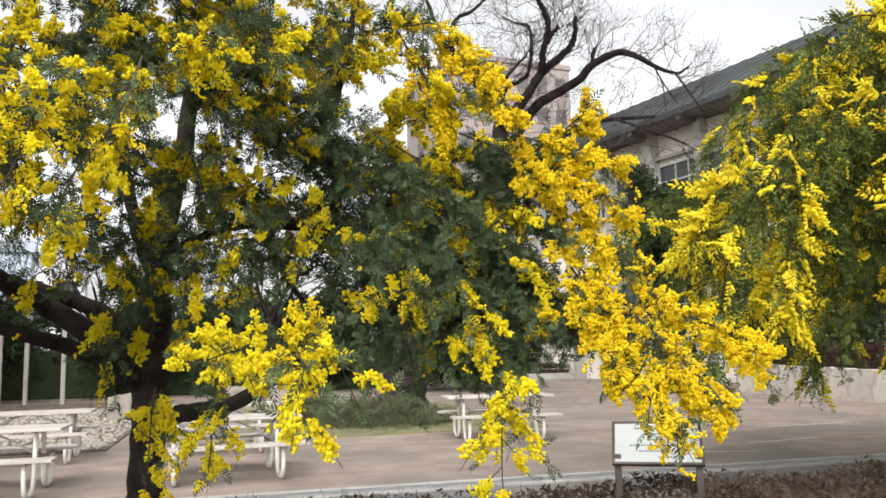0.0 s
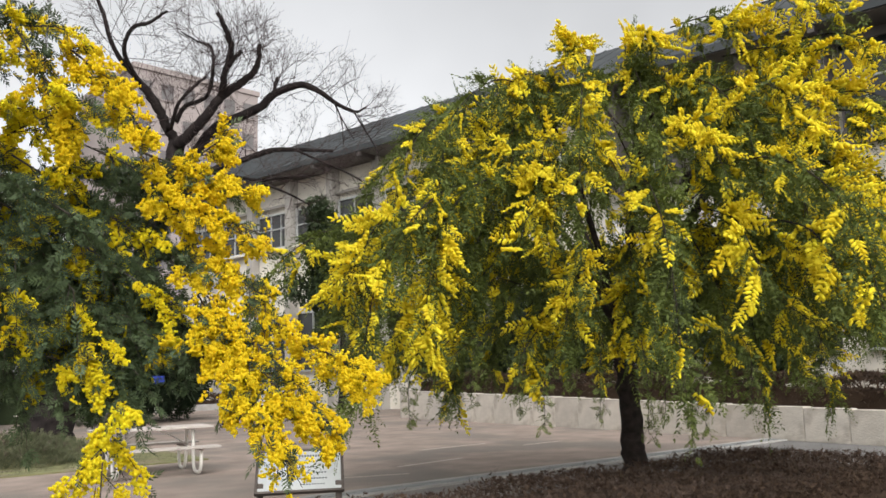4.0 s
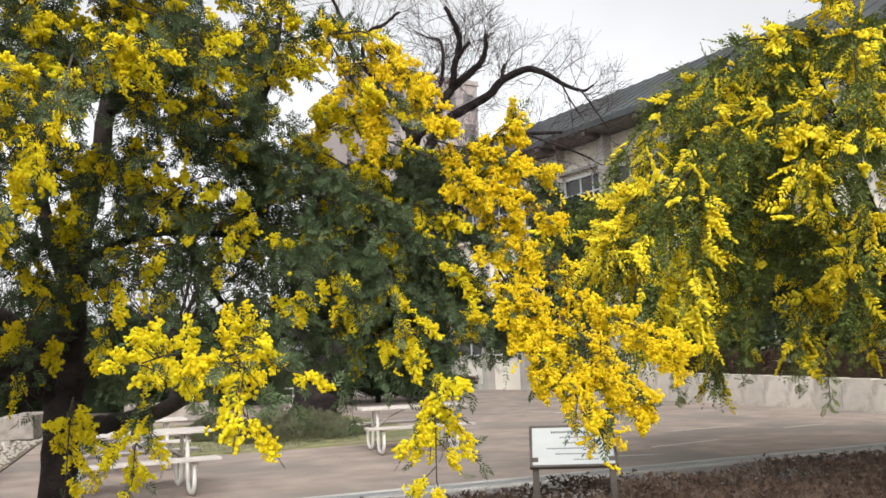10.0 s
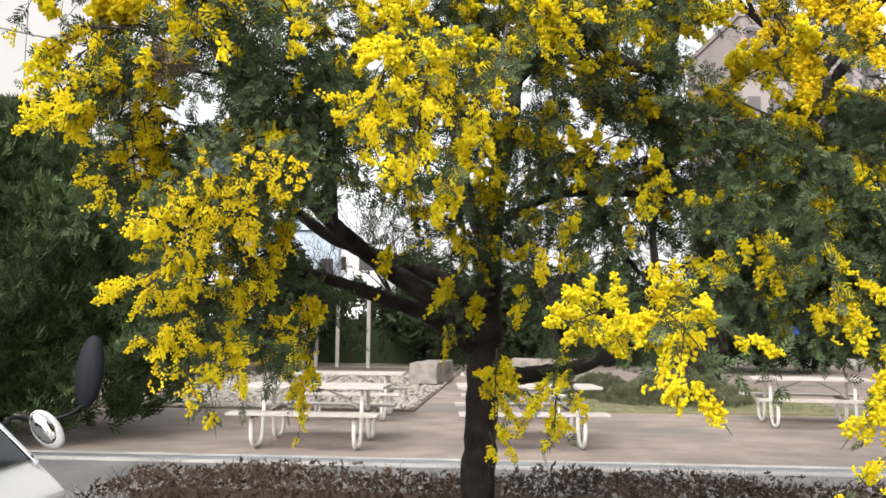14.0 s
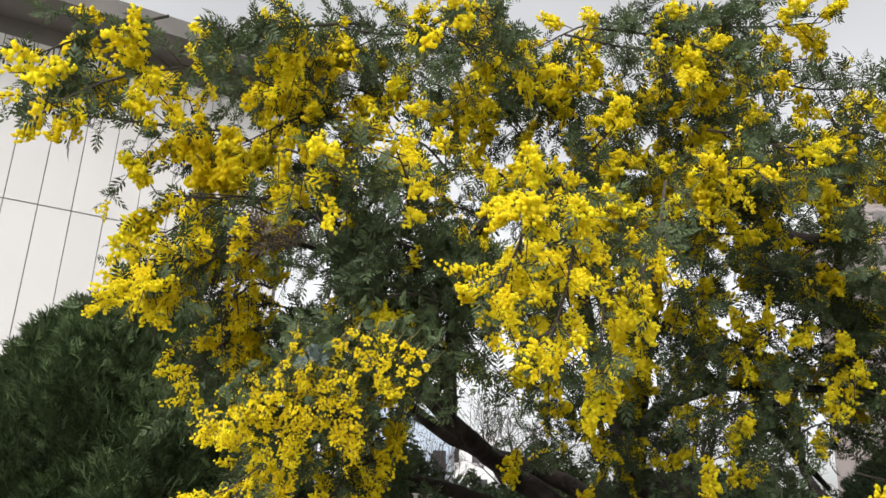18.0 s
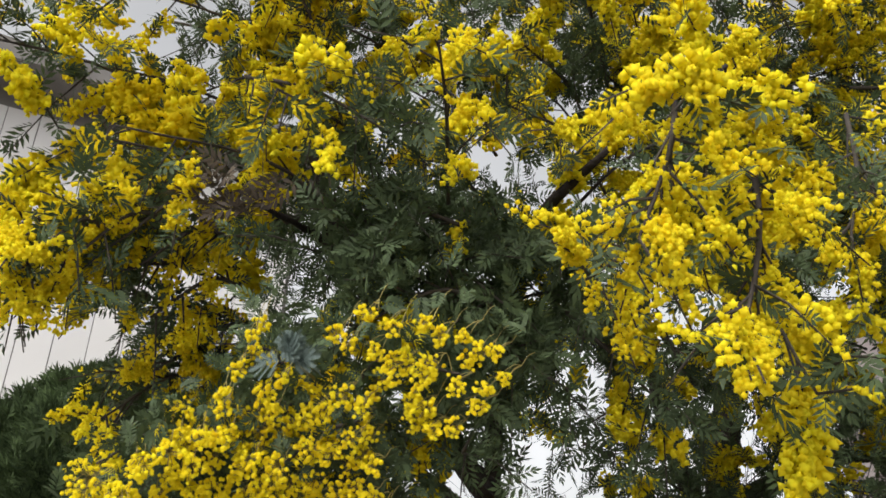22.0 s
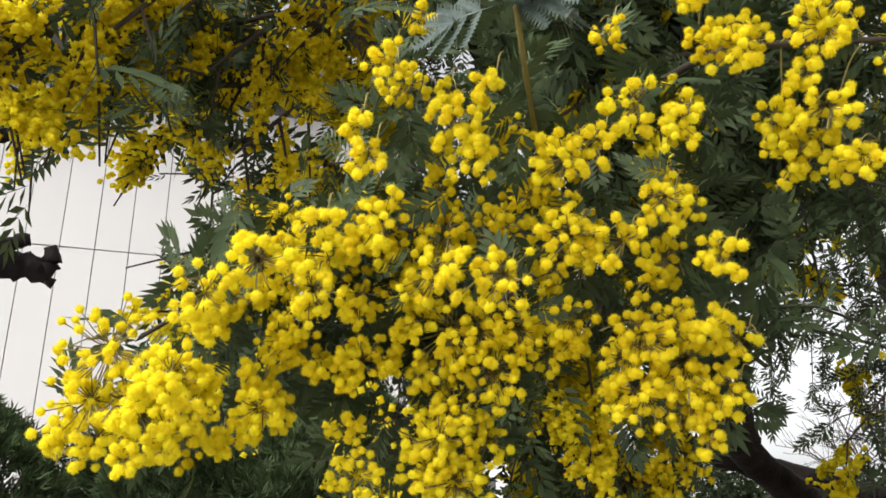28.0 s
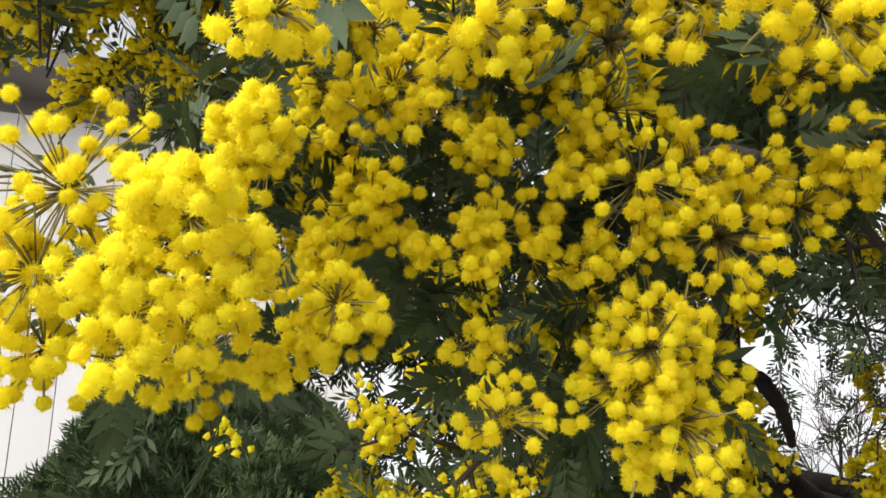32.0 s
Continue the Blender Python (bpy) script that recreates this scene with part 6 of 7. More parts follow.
# ---- picnic tables ----
def picnic_table():
    t = thing("picnic_table", "white picnic table with slatted benches on curved tube legs", "picnic table", "picnic tables in the yard")
    slat = boxes(((0, 0, 0), (1.82, 0.142, 0.034)), bevel=0.006)
    sm = bpy.data.meshes.new("slat")
    slat.to_mesh(sm)
    slat.free()
    sm.materials.append(M_TABLE)
    for k in range(5):
        part("slat", sm, None, t).location = (0, -0.3 + k * 0.15, 0.74 - 0.017)
    for side in (-1, 1):
        for k in range(2):
            part("bench_slat", sm, None, t).location = (0, side * (0.6 + k * 0.15), 0.43)
    for x in (-0.62, 0.62):
        # Bars below the slats, darker and browner than the slats.
        part("cross_bar", boxes(((x, 0, 0.705), (0.05, 0.72, 0.035)), ((x, 0, 0.395), (0.05, 1.6, 0.035)), bevel=0.004), M_TABLE_BAR, t)
        for side in (-1, 1):
            s = Soup()
            y = side
            pts = [(x, y * 0.2, 0.7), (x, y * 0.22, 0.42), (x, y * 0.25, 0.16), (x, y * 0.33, 0.05), (x, y * 0.47, 0.026), (x, y * 0.62, 0.05), (x, y * 0.7, 0.16), (x, y * 0.71, 0.3), (x, y * 0.71, 0.4)]
            s.add(*tube_arrays(smooth_path(pts, 36), [0.026, 0.026], 8))
            part("leg", s.mesh("leg", True), M_TUBE, t)
    for side in (-1, 1):
        s = Soup()
        s.add(*tube_arrays(np.array([(side * 0.62, 0, 0.4), (side * 0.35, 0, 0.58), (side * 0.08, 0, 0.7)]), [0.014, 0.014], 6))
        part("brace", s.mesh("brace", True), M_TUBE, t)
    return t


table = picnic_table()
table.matrix_basis = pose(-2.5, 10.35, 0.006, 0, 0, 0)
for x, y, r in ((-2.7, 13.5, 2), (0.17, 10.75, 6), (0.05, 13.7, 3), (4.65, 13.45, -5), (6.6, 31.5, 4)):
    copy_thing(table, pose(x, y, 0.006, 0, 0, r))


# ---- information sign ----
sign = thing("information_sign", "sloping metal plant sign on two dark posts in the hedge", "sign")
sign.matrix_basis = pose(3.42, 5.72, 0, 0, 0, -28)
for x in (-0.30, 0.30):
    part("post", boxes(((x, 0.0, 0.33), (0.05, 0.05, 0.68)), bevel=0.005), M_SIGNFRAME, sign)
plate = boxes()
box(plate, (0, 0.11, 0.74), (0.64, 0.42, 0.016), tilt=Matrix.Rotation(radians(40), 4, "X"), bevel=0.003)
plate_ob = part("plate", plate, M_SIGN, sign, "brushed pale metal plate")
rim = bmesh.new()
R40 = Matrix.Rotation(radians(40), 4, "X")
for c, sz in (((0, 0.215, 0), (0.68, 0.022, 0.03)), ((0, -0.215, 0), (0.68, 0.022, 0.03)), ((0.332, 0, 0), (0.022, 0.43, 0.03)), ((-0.332, 0, 0), (0.022, 0.43, 0.03))):
    q = R40 @ Vector(c)
    box(rim, Vector((0, 0.11, 0.74)) + q, sz, tilt=R40, bevel=0.003)
part("rim", rim, M_SIGNFRAME, sign)
for k, (w, off, hgt) in enumerate(((0.34, 0.0, 0.022), (0.26, 0.03, 0.012), (0.22, 0.03, 0.012), (0.42, 0.0, 0.012), (0.36, 0.04, 0.012), (0.2, 0.1, 0.009))):
    v = 0.15 - k * 0.06
    n = int(w / 0.022)
    bars = bmesh.new()
    for j in range(n):
        q = R40 @ Vector((off - w / 2 + (j + 0.5) * 0.022, v, 0.0095))
        box(bars, Vector((0, 0.11, 0.74)) + q, (0.015, hgt, 0.002), tilt=R40)
    part("line_of_writing", bars, M_INK, plate_ob)


# ---- dense conifers ----
def conifer(name, label, x, y, radius, height, seed, leaves, size, base=0.1, tilt_up=1.0, mat=M_CONIFER):
    rng = np.random.default_rng(seed)
    tree = thing(name, label, "shrub")
    limb(tree, [(x, y, -0.03), (x, y, height * 0.5), (x + 0.05, y, height * 0.9)], [0.12, 0.08, 0.02], M_BARKFAR, "trunk", 8, 0.05, seed)
    def shape(k):
        u = rng.uniform(0, 1, k) ** 0.8
        a = rng.uniform(0, 2 * np.pi, k)
        prof = np.interp(u, [0, 0.12, 0.35, 0.6, 0.8, 0.93, 1], [0.78, 0.97, 1.0, 0.9, 0.66, 0.36, 0.05])
        lump = 1 + 0.10 * np.sin(3 * a + 7 * u) + 0.10 * np.sin(7 * a - 11 * u) + 0.12 * np.sin(14 * a + 5 * np.sin(9 * u)) * np.sin(24 * u + 3 * a)
        rr = radius * prof * lump * (1 - 0.13 * rng.uniform(0, 1, k))
        p = np.stack([x + rr * np.cos(a), y + rr * np.sin(a), base + u * (height - base)], -1)
        return p, np.stack([np.cos(a), np.sin(a), np.full(k, tilt_up)], -1)
    part("foliage", leaf_mass(rng, leaves, shape, SPRAY, size).mesh("foliage"), mat, tree)
    core = bmesh.new()
    bmesh.ops.create_uvsphere(core, u_segments=24, v_segments=14, radius=1, matrix=Matrix.Translation((x, y, height * 0.46)) @ Matrix.Diagonal((radius * 0.7, radius * 0.7, height * 0.4, 1)))
    part("inner_growth", core, mat, tree)
    return tree


conifer("conifer_bush", "large dark green rounded juniper with feathery upright sprays", -6.95, 10.6, 2.08, 4.4, 51, 28000, 0.24)
conifer("conifer_bush", "lower green juniper with feathery upright sprays beside a taller one", -8.9, 7.5, 1.6, 3.35, 53, 12000, 0.24)
conifer("conifer_bush", "dark green domed conifer clipped round at the yard's end", 9.4, 31.8, 2.4, 4.6, 52, 9000, 0.45, tilt_up=0.6, mat=M_SHADED_DOME)
tag = thing("blue_tag", "small blue tag hanging on the domed conifer", "tag")
tag.matrix_basis = pose(9.75, 29.35, 1.55)
part("plate", boxes(((0, 0, 0), (0.42, 0.03, 0.28)), bevel=0.01), M_BLUE, tag)


# ---- low shrub, stone block, posts ----
def low_shrub(x, y, rx, ry, h, seed):
    rng = np.random.default_rng(seed)
    s = thing("low_shrub", "spreading low evergreen shrub on the thin grass", "shrub")
    def shape(k):
        a, u = rng.uniform(0, 2 * np.pi, k), np.sqrt(rng.uniform(0, 1, k))
        z = h * (1 - u**2.2) * (0.9 + 0.25 * np.sin(5 * a + 4 * u)) * rng.uniform(0.6, 1.0, k)
        return np.stack([x + rx * u * np.cos(a), y + ry * u * np.sin(a), 0.04 + z], -1), np.stack([np.cos(a) * u, np.sin(a) * u, np.full(k, 0.9)], -1)
    part("foliage", leaf_mass(rng, 9000, shape, SPRAY, 0.11, 0.6).mesh("foliage"), M_SHRUB, s)
    twigs = Soup()
    k = 260
    p, way = shape(k)
    twigs.many(TWIGLET, turns_towards(way + rng.normal(size=way.shape) * 0.6 + [0, 0, 0.4], rng), p, rng.uniform(0.15, 0.32, k))
    part("twig_growth", twigs.mesh("twig_growth"), M_HEDGETWIG, s)


low_shrub(3.3, 17.2, 1.5, 1.2, 0.5, 61)
low_shrub(1.9, 18.4, 0.8, 0.8, 0.4, 62)
rng_gr = np.random.default_rng(66)
blades = Soup()
gx, gy = rng_gr.uniform(0.6, 6.1, 3800), 15.05 + 6.0 * rng_gr.uniform(0, 1, 3800) ** 1.3
blades.many(TWIGLET, turns_towards(rng_gr.normal(size=(3800, 3)) * 0.5 + [0, 0, 1], rng_gr), np.stack([gx, gy, np.full(3800, 0.03)], -1), rng_gr.uniform(0.05, 0.14, 3800))
tagged(part("grass", blades.mesh("grass"), M_SHRUB), "thin yellow-green grass tufts round the low shrub", "grass", kind="stuff")
block = thing("stone_block", "long rough stone block lying at the path's edge", "stone block")
bm = boxes(((0, 0, 0.3), (0.75, 2.4, 0.56)), bevel=0.03)
bmesh.ops.subdivide_edges(bm, edges=bm.edges[:], cuts=2, use_grid_fill=True)
for v in bm.verts:
    v.co += Vector((noise.noise(v.co * 3), noise.noise(v.co * 3 + Vector((5, 0, 0))), noise.noise(v.co * 3 + Vector((0, 9, 0))))) * 0.025
part("body", bm, M_ROCK, block)
block.matrix_basis = pose(-2.2, 22.6, 0.03, 0, 0, -6)
copy_thing(block, pose(1.2, 26.5, 0.0, 0, 0, 84))
for x, y in ((-8.0, 31.0), (-7.55, 31.2), (-6.75, 31.4), (-5.4, 30.6)):
    p = thing("white_post", "plain pale weathered post at the garden's edge", "post", "white posts")
    p.matrix_basis = pose(x, y, 0)
    part("shaft", boxes(((0, 0, 1.3), (0.14, 0.14, 2.6)), bevel=0.02), M_POST, p)
    part("cap", boxes(((0, 0, 2.63), (0.22, 0.22, 0.06)), bevel=0.01), M_POST, p)


# ---- distant background ----
def facade(name, label, x0, y0, x1, y1, h, storeys, cols, mat, glass=M_GLASS, depth=10.0, first=1.2):
    a, b = Vector((x0, y0, 0)), Vector((x1, y1, 0))
    d_ = (b - a).normalized()
    ln = (b - a).length
    ob = thing(name, label, "building")
    ob.matrix_basis = Matrix.Translation(a) @ Matrix.Rotation(math.atan2(d_.y, d_.x), 4, "Z")
    part("wall", boxes(((ln / 2, depth / 2, h / 2), (ln, depth, h))), mat, ob)
    part("parapet", boxes(((ln / 2, depth / 2, h + 0.25), (ln + 0.3, depth + 0.3, 0.5))), mat, ob)
    sh = (h - 1.2) / storeys
    for r in range(storeys):
        for c in range(cols):
            cx, cz = (c + 0.5) * ln / cols, first + (r + 0.45) * sh
            w = part("window", boxes(((cx, -0.02, cz), (ln / cols * 0.55, 0.06, sh * 0.48))), glass, ob)
            part("sill", boxes(((cx, -0.06, cz - sh * 0.26), (ln / cols * 0.6, 0.16, 0.1))), mat, w)
    return ob


facade("apartment_building", "tall pinkish grey apartment block beyond the trees", 21, 74.3, 34, 76, 30.5, 9, 6, M_APART, M_DULLPANE, depth=14)
facade("apartment_building", "pale grey apartment block behind the garden", -40, 70, -12, 74, 9, 3, 11, M_FAR, depth=12)
facade("annex_building", "low white annex at the far end of the yard", 12.5, 45, 26, 47, 3.4, 1, 5, M_WHITEWASH, depth=8, first=0.6)
facade("blue_shed", "pale blue panelled shed behind the juniper", -13, 39, -8.6, 39.8, 6.4, 1, 4, M_BLUEWALL, depth=5, first=1.4)

# White clad wall of the neighbouring hall beside the juniper.
clad = thing("clad_building", "tall white panelled wall of the neighbouring hall with thin dark joints", "building")
ca, cb = Vector((-22.0, 8.5, 0)), Vector((-9.3, 20.0, 0))
cd = (cb - ca).normalized()
clen = (cb - ca).length
clad.matrix_basis = Matrix.Translation(ca) @ Matrix.Rotation(math.atan2(cd.y, cd.x), 4, "Z")
part("backing", boxes(((clen / 2, 4.06, 6.6), (clen, 8, 13.2))), M_SOFFIT, clad)
pan = boxes(((0, 0, 0), (0.72, 0.06, 4.18)), bevel=0.006)
panm = bpy.data.meshes.new("panel")
pan.to_mesh(panm)
pan.free()
panm.materials.append(M_CLAD)
for i in range(int(clen / 0.74)):
    for r in range(3):
        part("panel", panm, None, clad).location = (0.38 + i * 0.74, 0.025, 2.12 + r * 4.21)
part("eave", boxes(((clen / 2, 3.2, 13.4), (clen + 2, 9.2, 0.5))), M_SOFFIT, clad)


# ---- background trees ----
def branchy(tree, rng, base, height, spread, mat, twig_mat, levels=4, r0=0.22, first=0.35, start_way=(0, 0, 1), bushy=3, fine=0.006, whole=False):
    """A bare crown: limbs that fork again and again; the finest forks go into one mesh of twigs."""
    fine_soup = Soup()
    def grow(at, way, length, radius, level):
        way = way / np.linalg.norm(way)
        n = 5
        bend = rng.normal(size=3) * 0.18 * length
        pts = [at + way * length * u + bend * u * u + np.array([0, 0, 0.06 * length * u * u]) for u in np.linspace(0, 1, n)]
        r1 = max(fine, radius * 0.62)
        if level < 2 and not whole:
            s = Soup()
            s.add(*tube_arrays(smooth_path(pts, 12), [radius, r1], 9, 0.05, rng))
            part("limb" if level else "trunk", s.mesh("limb", True), mat, tree)
        else:
            fine_soup.add(*tube_arrays(np.array(pts)[::2], [radius, r1], 3))
        if level >= levels:
            return
        kids = bushy if level else bushy + 2
        for k in range(kids):
            u = rng.uniform(0.45, 1.0) if level else rng.uniform(0.7, 1.0)
            p = pts[0] + (pts[-1] - pts[0]) * u
            i = min(n - 1, int(u * (n - 1) + 0.5))
            side = np.cross(way, rng.normal(size=3))
            side /= np.linalg.norm(side)
            grow(pts[i], way * 0.75 + side * spread * rng.uniform(0.6, 1.2) + np.array([0, 0, 0.12]), length * rng.uniform(0.55, 0.85), r1 * rng.uniform(0.55, 0.8), level + 1)
    grow(np.array(base, float), np.array(start_way, float), height * first, r0, 0)
    part("twig_growth", fine_soup.mesh("twig_growth", True), twig_mat, tree)


rng_c = np.random.default_rng(123)
cherry = thing("cherry_tree", "tall leafless cherry tree with dark limbs and reddish budding twigs", "tree")
limb(cherry, [(4.22, 19.74, -0.05), (4.42, 19.71, 1.01), (4.76, 19.54, 1.69), (5.45, 19.24, 2.43), (5.94, 19.04, 3.32), (6.2, 18.95, 4.55), (6.5, 18.92, 5.8), (6.8, 18.9, 7.19)],
     [0.62, 0.5, 0.4, 0.36, 0.33, 0.3, 0.26, 0.2], M_BARKFAR, "trunk", 14, 0.08, 200)
CHERRY_RISING = [
    ([(6.8, 18.94, 7.15), (6.52, 18.91, 7.58), (6.23, 18.84, 8.07), (5.89, 18.81, 8.43)], 0.14, 0.1),
    ([(6.75, 18.8, 7.1), (7.08, 18.35, 7.52), (7.33, 18.13, 7.91), (7.55, 17.92, 8.26), (7.89, 17.67, 8.54), (8.17, 17.41, 8.89), (8.15, 17.18, 9.42)], 0.14, 0.05),
    ([(7.5, 17.95, 8.2), (7.43, 17.6, 8.61), (7.48, 17.35, 9.04), (7.43, 17.2, 9.28), (7.2, 17.07, 9.63), (7.03, 17.02, 9.87)], 0.09, 0.05),
    ([(7.47, 17.4, 8.8), (7.56, 17.2, 8.98), (7.68, 17.1, 9.1)], 0.06, 0.04),
    ([(6.71, 18.82, 7.67), (6.87, 18.64, 8.05), (7.31, 18.39, 8.31), (7.36, 18.14, 8.9), (7.25, 17.97, 9.4), (6.93, 18.04, 9.51), (6.57, 18.09, 9.68)], 0.06, 0.015),
    ([(6.6, 18.85, 7.5), (6.62, 18.35, 8.0), (6.95, 18.06, 8.46), (7.13, 17.94, 8.62)], 0.05, 0.02),
    ([(5.89, 18.81, 8.4), (5.3, 18.2, 8.93), (5.36, 17.8, 9.38), (5.65, 17.66, 9.52), (6.01, 17.41, 9.8)], 0.06, 0.03),
    ([(5.95, 18.8, 8.4), (5.2, 18.6, 9.1), (4.8, 18.4, 10.0), (4.3, 18.2, 10.8)], 0.07, 0.02),
]
CHERRY_HANGING = [
    ([(6.45, 18.95, 5.6), (7.0, 18.85, 6.6), (7.51, 18.59, 7.5), (7.99, 18.29, 7.83), (8.5, 17.97, 8.12), (8.77, 17.72, 8.44), (9.13, 17.48, 8.63), (9.4, 17.32, 8.67), (9.77, 17.19, 8.52), (10.16, 17.08, 8.26), (10.61, 16.89, 8.07), (10.83, 16.71, 8.19)], 0.14, 0.02),
    ([(10.1, 17.08, 8.28), (10.27, 16.95, 7.8), (10.54, 16.85, 7.3)], 0.025, 0.008),
    ([(10.55, 16.9, 8.08), (10.8, 16.6, 7.4), (11.0, 16.45, 6.95)], 0.025, 0.008),
    ([(8.75, 17.72, 8.42), (8.8, 17.6, 8.85)], 0.05, 0.04),
    ([(6.4, 18.95, 5.3), (7.2, 18.85, 6.3), (7.98, 18.63, 6.75), (8.31, 18.46, 6.88), (8.78, 18.19, 7.09), (9.33, 17.91, 7.15), (10.25, 17.43, 7.12)], 0.1, 0.04),
    ([(9.4, 17.8, 7.12), (9.91, 17.4, 6.8), (10.5, 17.1, 6.5), (11.01, 16.85, 6.15)], 0.035, 0.01),
    ([(7.6, 18.7, 6.5), (8.43, 17.9, 6.25), (8.83, 17.65, 6.3), (9.37, 17.35, 6.35), (9.78, 17.1, 6.39)], 0.045, 0.012),
    ([(8.4, 17.9, 6.22), (8.99, 17.4, 5.88), (9.42, 17.1, 5.58)], 0.04, 0.012),
    ([(4.66, 19.56, 1.83), (3.61, 19.94, 2.62), (3.3, 19.4, 4.0), (3.4, 18.8, 5.2)], 0.13, 0.03),
]
for k, (pts, r, end) in enumerate(CHERRY_RISING + CHERRY_HANGING):
    limb(cherry, pts, [r, r * 0.8, (r + end) / 2, end], M_BARKFAR, "limb", 9, 0.09, 210 + k)
    path = smooth_path(pts, 6 * len(pts))
    for u in range(2 if r < 0.1 else 5, len(path), 2):
        way = path[u] - path[u - 1]
        way = way / np.linalg.norm(way) * 0.6 + rng_c.normal(size=3) * 0.75 + np.array([0, 0, 0.35])
        branchy(cherry, rng_c, path[u], 4.4, 0.7, M_BARKFAR, M_REDTWIG, levels=2, r0=0.011, first=0.15, start_way=way, bushy=3, fine=0.0035, whole=True)
for x, y, h, r, seed in ((1.5, 30, 9, 0.2, 7), (-4.0, 36, 9, 0.2, 8), (-9.5, 38, 8, 0.18, 9)):
    t2 = thing("bare_tree", "leafless garden tree with fine grey-brown twigs", "tree", "bare trees behind the garden")
    branchy(t2, np.random.default_rng(seed), (x, y, 0), h, 0.7, M_BARKFAR, M_REDTWIG, levels=4, r0=r, first=0.32, bushy=4, fine=0.01)


def leafy_tree(name, label, x, y, h, rx, rz, seed, count, size, mat, clumps=26):
    rng = np.random.default_rng(seed)
    t = thing(name, label, "tree")
    limb(t, [(x, y, -0.02), (x + 0.1, y, h * 0.35), (x - 0.1, y + 0.1, h * 0.8)], [0.16, 0.11, 0.03], M_BARKFAR, "trunk", 9, 0.06, seed)
    cc = rng.normal(size=(clumps, 3))
    cc /= np.linalg.norm(cc, axis=1)[:, None]
    cc = cc * rng.uniform(0.35, 1.0, (clumps, 1)) * [rx, rx, rz] + [x, y, h - rz * 0.9]
    for k in range(0, clumps, 4):
        limb(t, [(x, y, h * 0.45), (np.array([x, y, h * 0.55]) + cc[k]) / 2, cc[k]], [0.05, 0.03, 0.01], M_BARKFAR, "limb", 6, 0.05, seed + k)
    def shape(k):
        i = rng.integers(0, clumps, k)
        w = rng.normal(size=(k, 3))
        w /= np.linalg.norm(w, axis=1)[:, None]
        return cc[i] + w * rng.uniform(0.3, 1.0, (k, 1)) * rx * 0.34, w
    part("crown", leaf_mass(rng, count, shape, SMALLLEAF, size).mesh("crown"), mat, t)


leafy_tree("evergreen_tree", "sparse dark evergreen with rusty foliage before the hall", 17.8, 30.5, 9.4, 2.0, 3.5, 71, 7500, 0.2, M_DARKLEAF)
leafy_tree("evergreen_tree", "dark evergreen shrub tree on the terrace before the hall", 20.0, 13.0, 5.2, 1.7, 2.0, 72, 5000, 0.14, M_DARKLEAF)
leafy_tree("evergreen_tree", "dark evergreen shrub tree on the terrace before the hall", 19.2, 19.5, 5.0, 1.8, 2.0, 73, 5000, 0.14, M_DARKLEAF)
leafy_tree("evergreen_tree", "dark evergreen shrub tree on the terrace before the hall", 21.5, 6.0, 5.6, 1.8, 2.2, 74, 5000, 0.14, M_DARKLEAF)
for i, (x, y, h, r) in enumerate(((-9, 33, 4.5, 2.2), (-3.5, 34, 4.2, 2.4), (0.5, 34.5, 4.0, 2.3), (4.0, 35, 4.5, 2.4), (-14, 30, 5.5, 2.5))):
    leafy_tree("evergreen_shrub", "dark evergreen shrub closing the garden", x, y, h, r, h * 0.48, 80 + i, 3600, 0.23, M_DARKLEAF, 34)
hedge_row("evergreen_hedge", -17, 7.5, 35.8, 37.4, 3.1, 96, "tall dense dark evergreen hedge closing the garden", M_DARKLEAF, M_BARKFAR, 9000, 600, 0.2)
for i, (x, y, h, r) in enumerate(((18.3, 21.8, 3.4, 1.5), (18.0, 17.0, 3.2, 1.6), (17.6, 13.6, 3.6, 1.6), (17.4, 10.2, 3.3, 1.6), (17.4, 7.0, 3.8, 1.6), (18.6, 4.2, 4.4, 1.7), (19.4, 25.4, 3.6, 1.5))):
    leafy_tree("evergreen_shrub", "dark evergreen shrub on the terrace below the hall", x, y, h, r, 1.3, 120 + i, 2600, 0.2, M_DARKLEAF, 30)
far_hedge = hedge_row("far_hedge", 11.6, 24, 40.5, 41.8, 0.75, 95, "brown clipped hedge along the yard's far kerb", M_HEDGE, M_HEDGETWIG, 5200, 1500, 0.09)
tagged(part("far_kerb", boxes(((16.5, 40.1, 0.14), (13, 0.3, 0.32)), bevel=0.02), M_KERB), "pale kerb at the far end of the yard", "kerb", kind="structure")


# ---- white van parked at the end of the hedge ----
van = thing("parked_van", "small white van parked beside the hedge with chrome window trim", "van")
van.matrix_basis = pose(-2.49, 3.74, 0, 0, 0, 4)
van.scale = (1, 1, 0.86)
# In the van's frame x points ahead, its nose at the origin, the near flank at y = -0.72.
profile = [(0.05, 0.28), (0.05, 0.62), (0.0, 0.68), (-1.05, 1.78), (-1.35, 1.84), (-3.2, 1.86), (-3.3, 1.72), (-3.34, 0.3)]


def extrude_profile(rows, y0, y1, bevel=0.0):
    bm = bmesh.new()
    a = [bm.verts.new((x, y0, z)) for x, z in rows]
    b = [bm.verts.new((x, y1, z)) for x, z in rows]
    n = len(rows)
    for k in range(n):
        bm.faces.new((a[k], a[(k + 1) % n], b[(k + 1) % n], b[k]))
    bm.faces.new(a[::-1]), bm.faces.new(b)
    bmesh.ops.recalc_face_normals(bm, faces=bm.faces)
    if bevel:
        bmesh.ops.bevel(bm, geom=bm.edges[:], offset=bevel, segments=3, affect="EDGES", profile=0.6)
    return bm


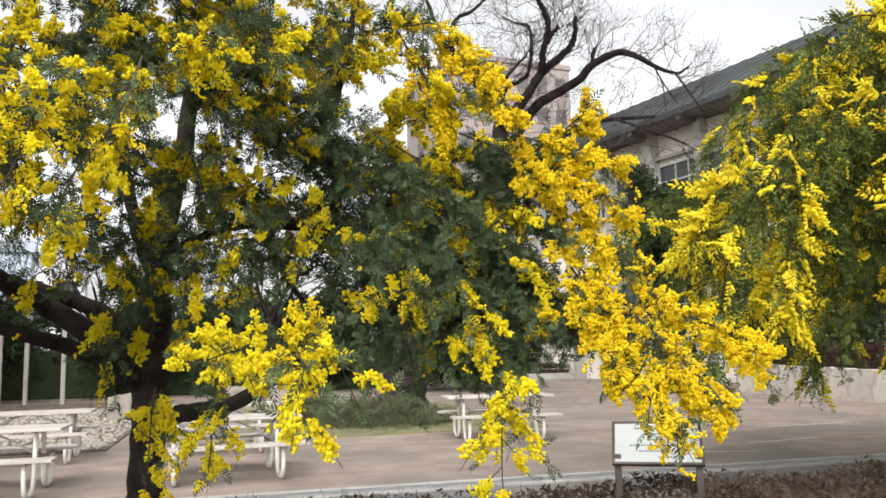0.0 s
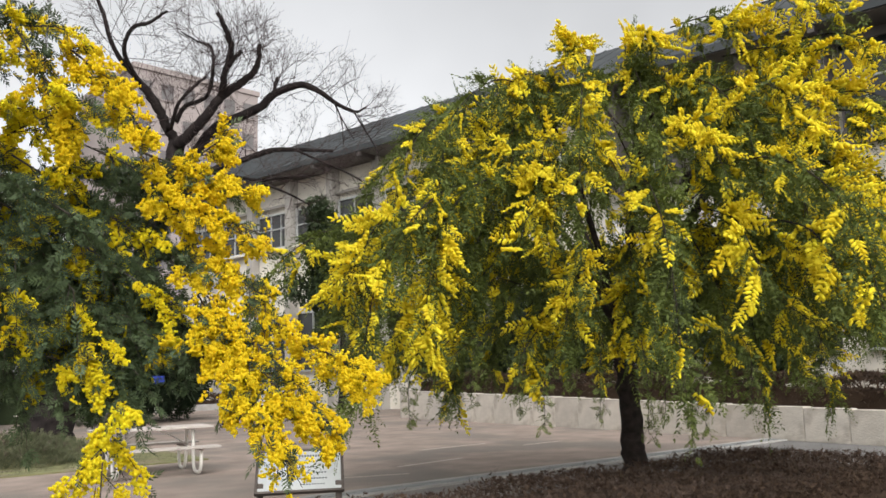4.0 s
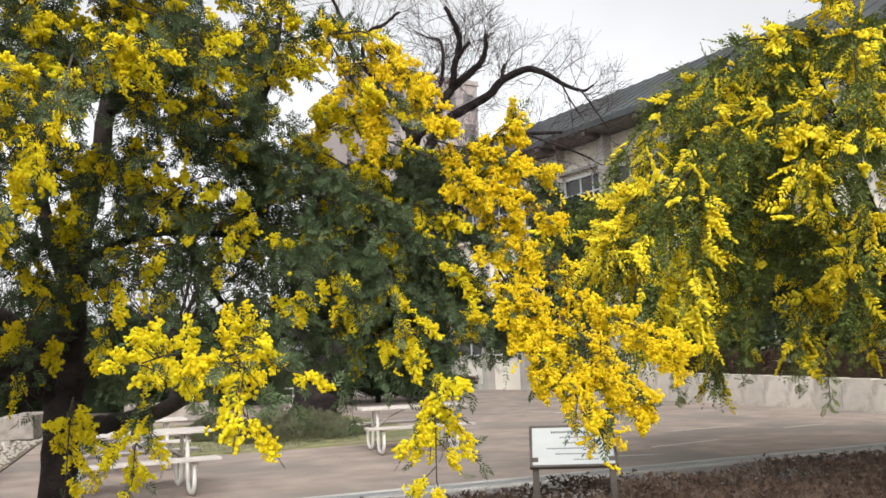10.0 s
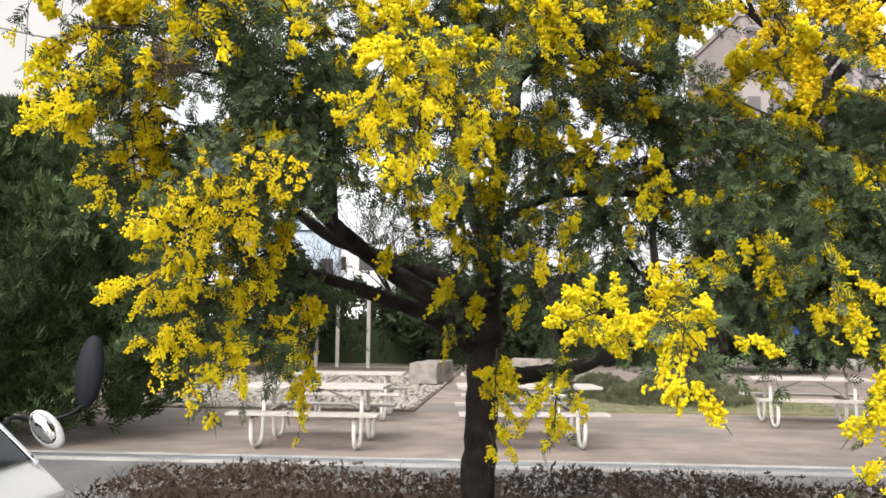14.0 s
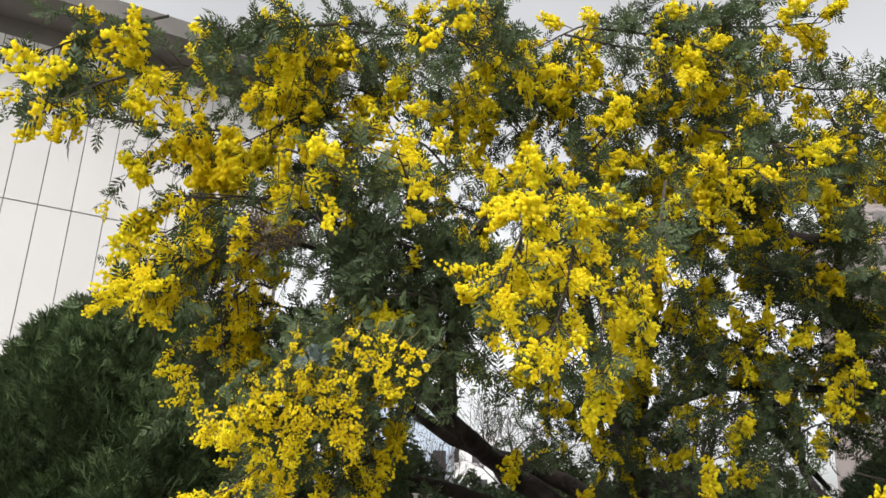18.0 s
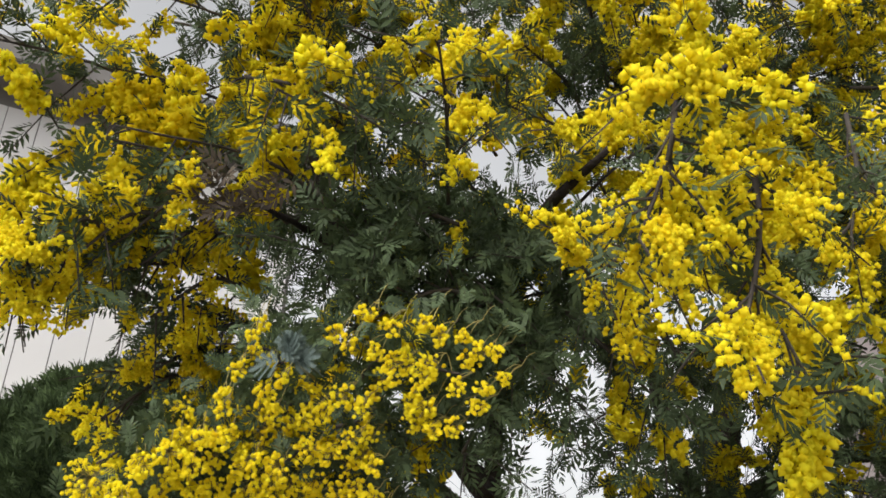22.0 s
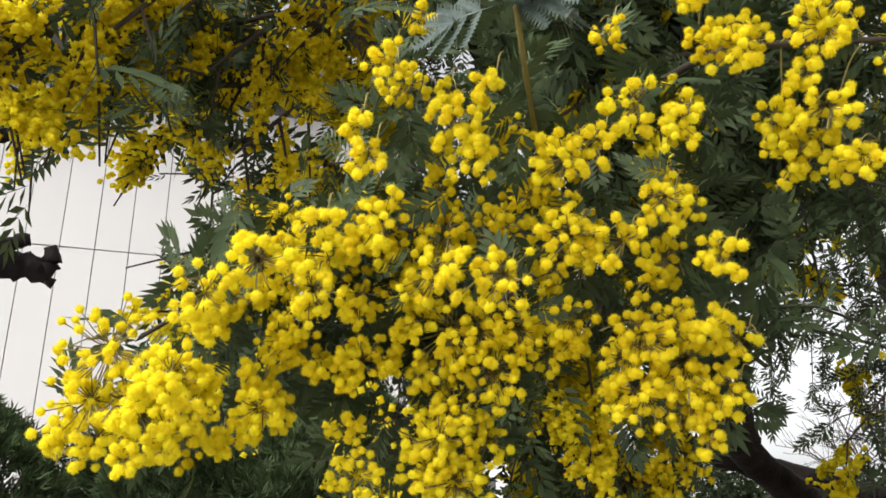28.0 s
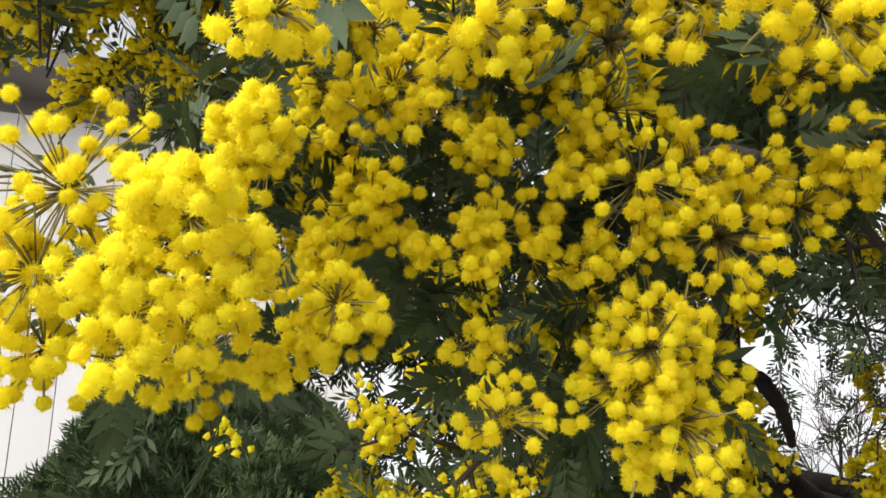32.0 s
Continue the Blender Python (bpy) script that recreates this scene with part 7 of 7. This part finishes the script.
part("body", extrude_profile(profile, -0.72, 0.72, 0.04), M_VAN, van)
nx, nz = 0.945 / 1.305, 0.9 / 1.305
shield = bmesh.new()
box(shield, (-0.55 + nx * 0.012, 0, 1.256 + nz * 0.012), (1.2, 1.22, 0.014), tilt=Matrix.Rotation(math.atan2(0.945, 0.9), 4, "Y"), bevel=0.004)
part("windscreen", shield, M_WINDSCREEN, van)
for side in (-1, 1):
    trim = bmesh.new()
    box(trim, (-0.55 + nx * 0.02, side * 0.635, 1.256 + nz * 0.02), (1.3, 0.035, 0.025), tilt=Matrix.Rotation(math.atan2(0.945, 0.9), 4, "Y"), bevel=0.005)
    part("pillar_trim", trim, M_CHROME, van, "chrome strip along the windscreen")
    win = extrude_profile([(-0.55, 1.08), (-1.06, 1.62), (-1.9, 1.64), (-1.9, 1.08)], side * 0.722, side * 0.732)
    part("side_window", win, M_WINDSCREEN, van)
    part("headlamp", boxes(((0.045, side * 0.5, 0.52), (0.05, 0.26, 0.14)), bevel=0.02), M_CHROME, van)
    for x in (-0.62, -2.75):
        s = Soup()
        s.add(*tube_arrays(np.array([(x, side * 0.6, 0.27), (x, side * 0.66, 0.27), (x, side * 0.74, 0.27)]), [0.265, 0.27, 0.255], 26))
        wheel = part("wheel", s.mesh("wheel", True), M_RUBBER, van)
        s = Soup()
        s.add(*tube_arrays(np.array([(x, side * 0.735, 0.27), (x, side * 0.75, 0.27)]), [0.17, 0.16], 22))
        part("rim", s.mesh("rim", True), M_CARPAINT, wheel)
part("bumper", boxes(((0.06, 0, 0.36), (0.1, 1.4, 0.18)), bevel=0.03), M_PLASTIC, van)
part("wiper", boxes(((-0.16, 0.1, 0.89), (0.03, 0.62, 0.02), 0.15), bevel=0.004), M_PLASTIC, van)
# mirrors on arms from the far flank
s = Soup()
s.add(*tube_arrays(smooth_path([(-0.36, 0.68, 0.98), (-0.36, 0.86, 1.06), (-0.3, 0.98, 1.02)], 10), [0.014, 0.014], 7))
s.add(*tube_arrays(smooth_path([(-0.3, 0.98, 1.02), (-0.12, 1.02, 1.06), (0.0, 1.02, 1.15)], 10), [0.013, 0.013], 7))
part("mirror_arm", s.mesh("mirror_arm", True), M_PLASTIC, van)
bm = bmesh.new()
bmesh.ops.create_uvsphere(bm, u_segments=24, v_segments=14, radius=1, matrix=Matrix.Translation((-0.2, 0.95, 0.97)) @ Matrix.Rotation(radians(-32), 4, "Y") @ Matrix.Diagonal((0.08, 0.06, 0.15, 1)))
oval = part("oval_mirror", bm, M_VAN, van, "oval mirror in a white shell")
bm = bmesh.new()
bmesh.ops.create_uvsphere(bm, u_segments=24, v_segments=14, radius=1, matrix=Matrix.Translation((-0.205, 0.915, 0.985)) @ Matrix.Rotation(radians(-32), 4, "Y") @ Matrix.Diagonal((0.062, 0.035, 0.12, 1)))
part("mirror_face", bm, M_MIRROR, oval)
bm = bmesh.new()
bmesh.ops.create_uvsphere(bm, u_segments=24, v_segments=16, radius=1, matrix=Matrix.Translation((0.0, 1.03, 1.36)) @ Matrix.Rotation(radians(4), 4, "Y") @ Matrix.Diagonal((0.085, 0.05, 0.255, 1)))
part("tall_mirror", bm, M_PLASTIC, van, "tall black plastic mirror back")
for k in range(5):
    part("lettering_bar", boxes(((0.048, -0.2 + 0.09 * k, 0.57), (0.01, 0.06, 0.05)), bevel=0.001), M_INK, van)
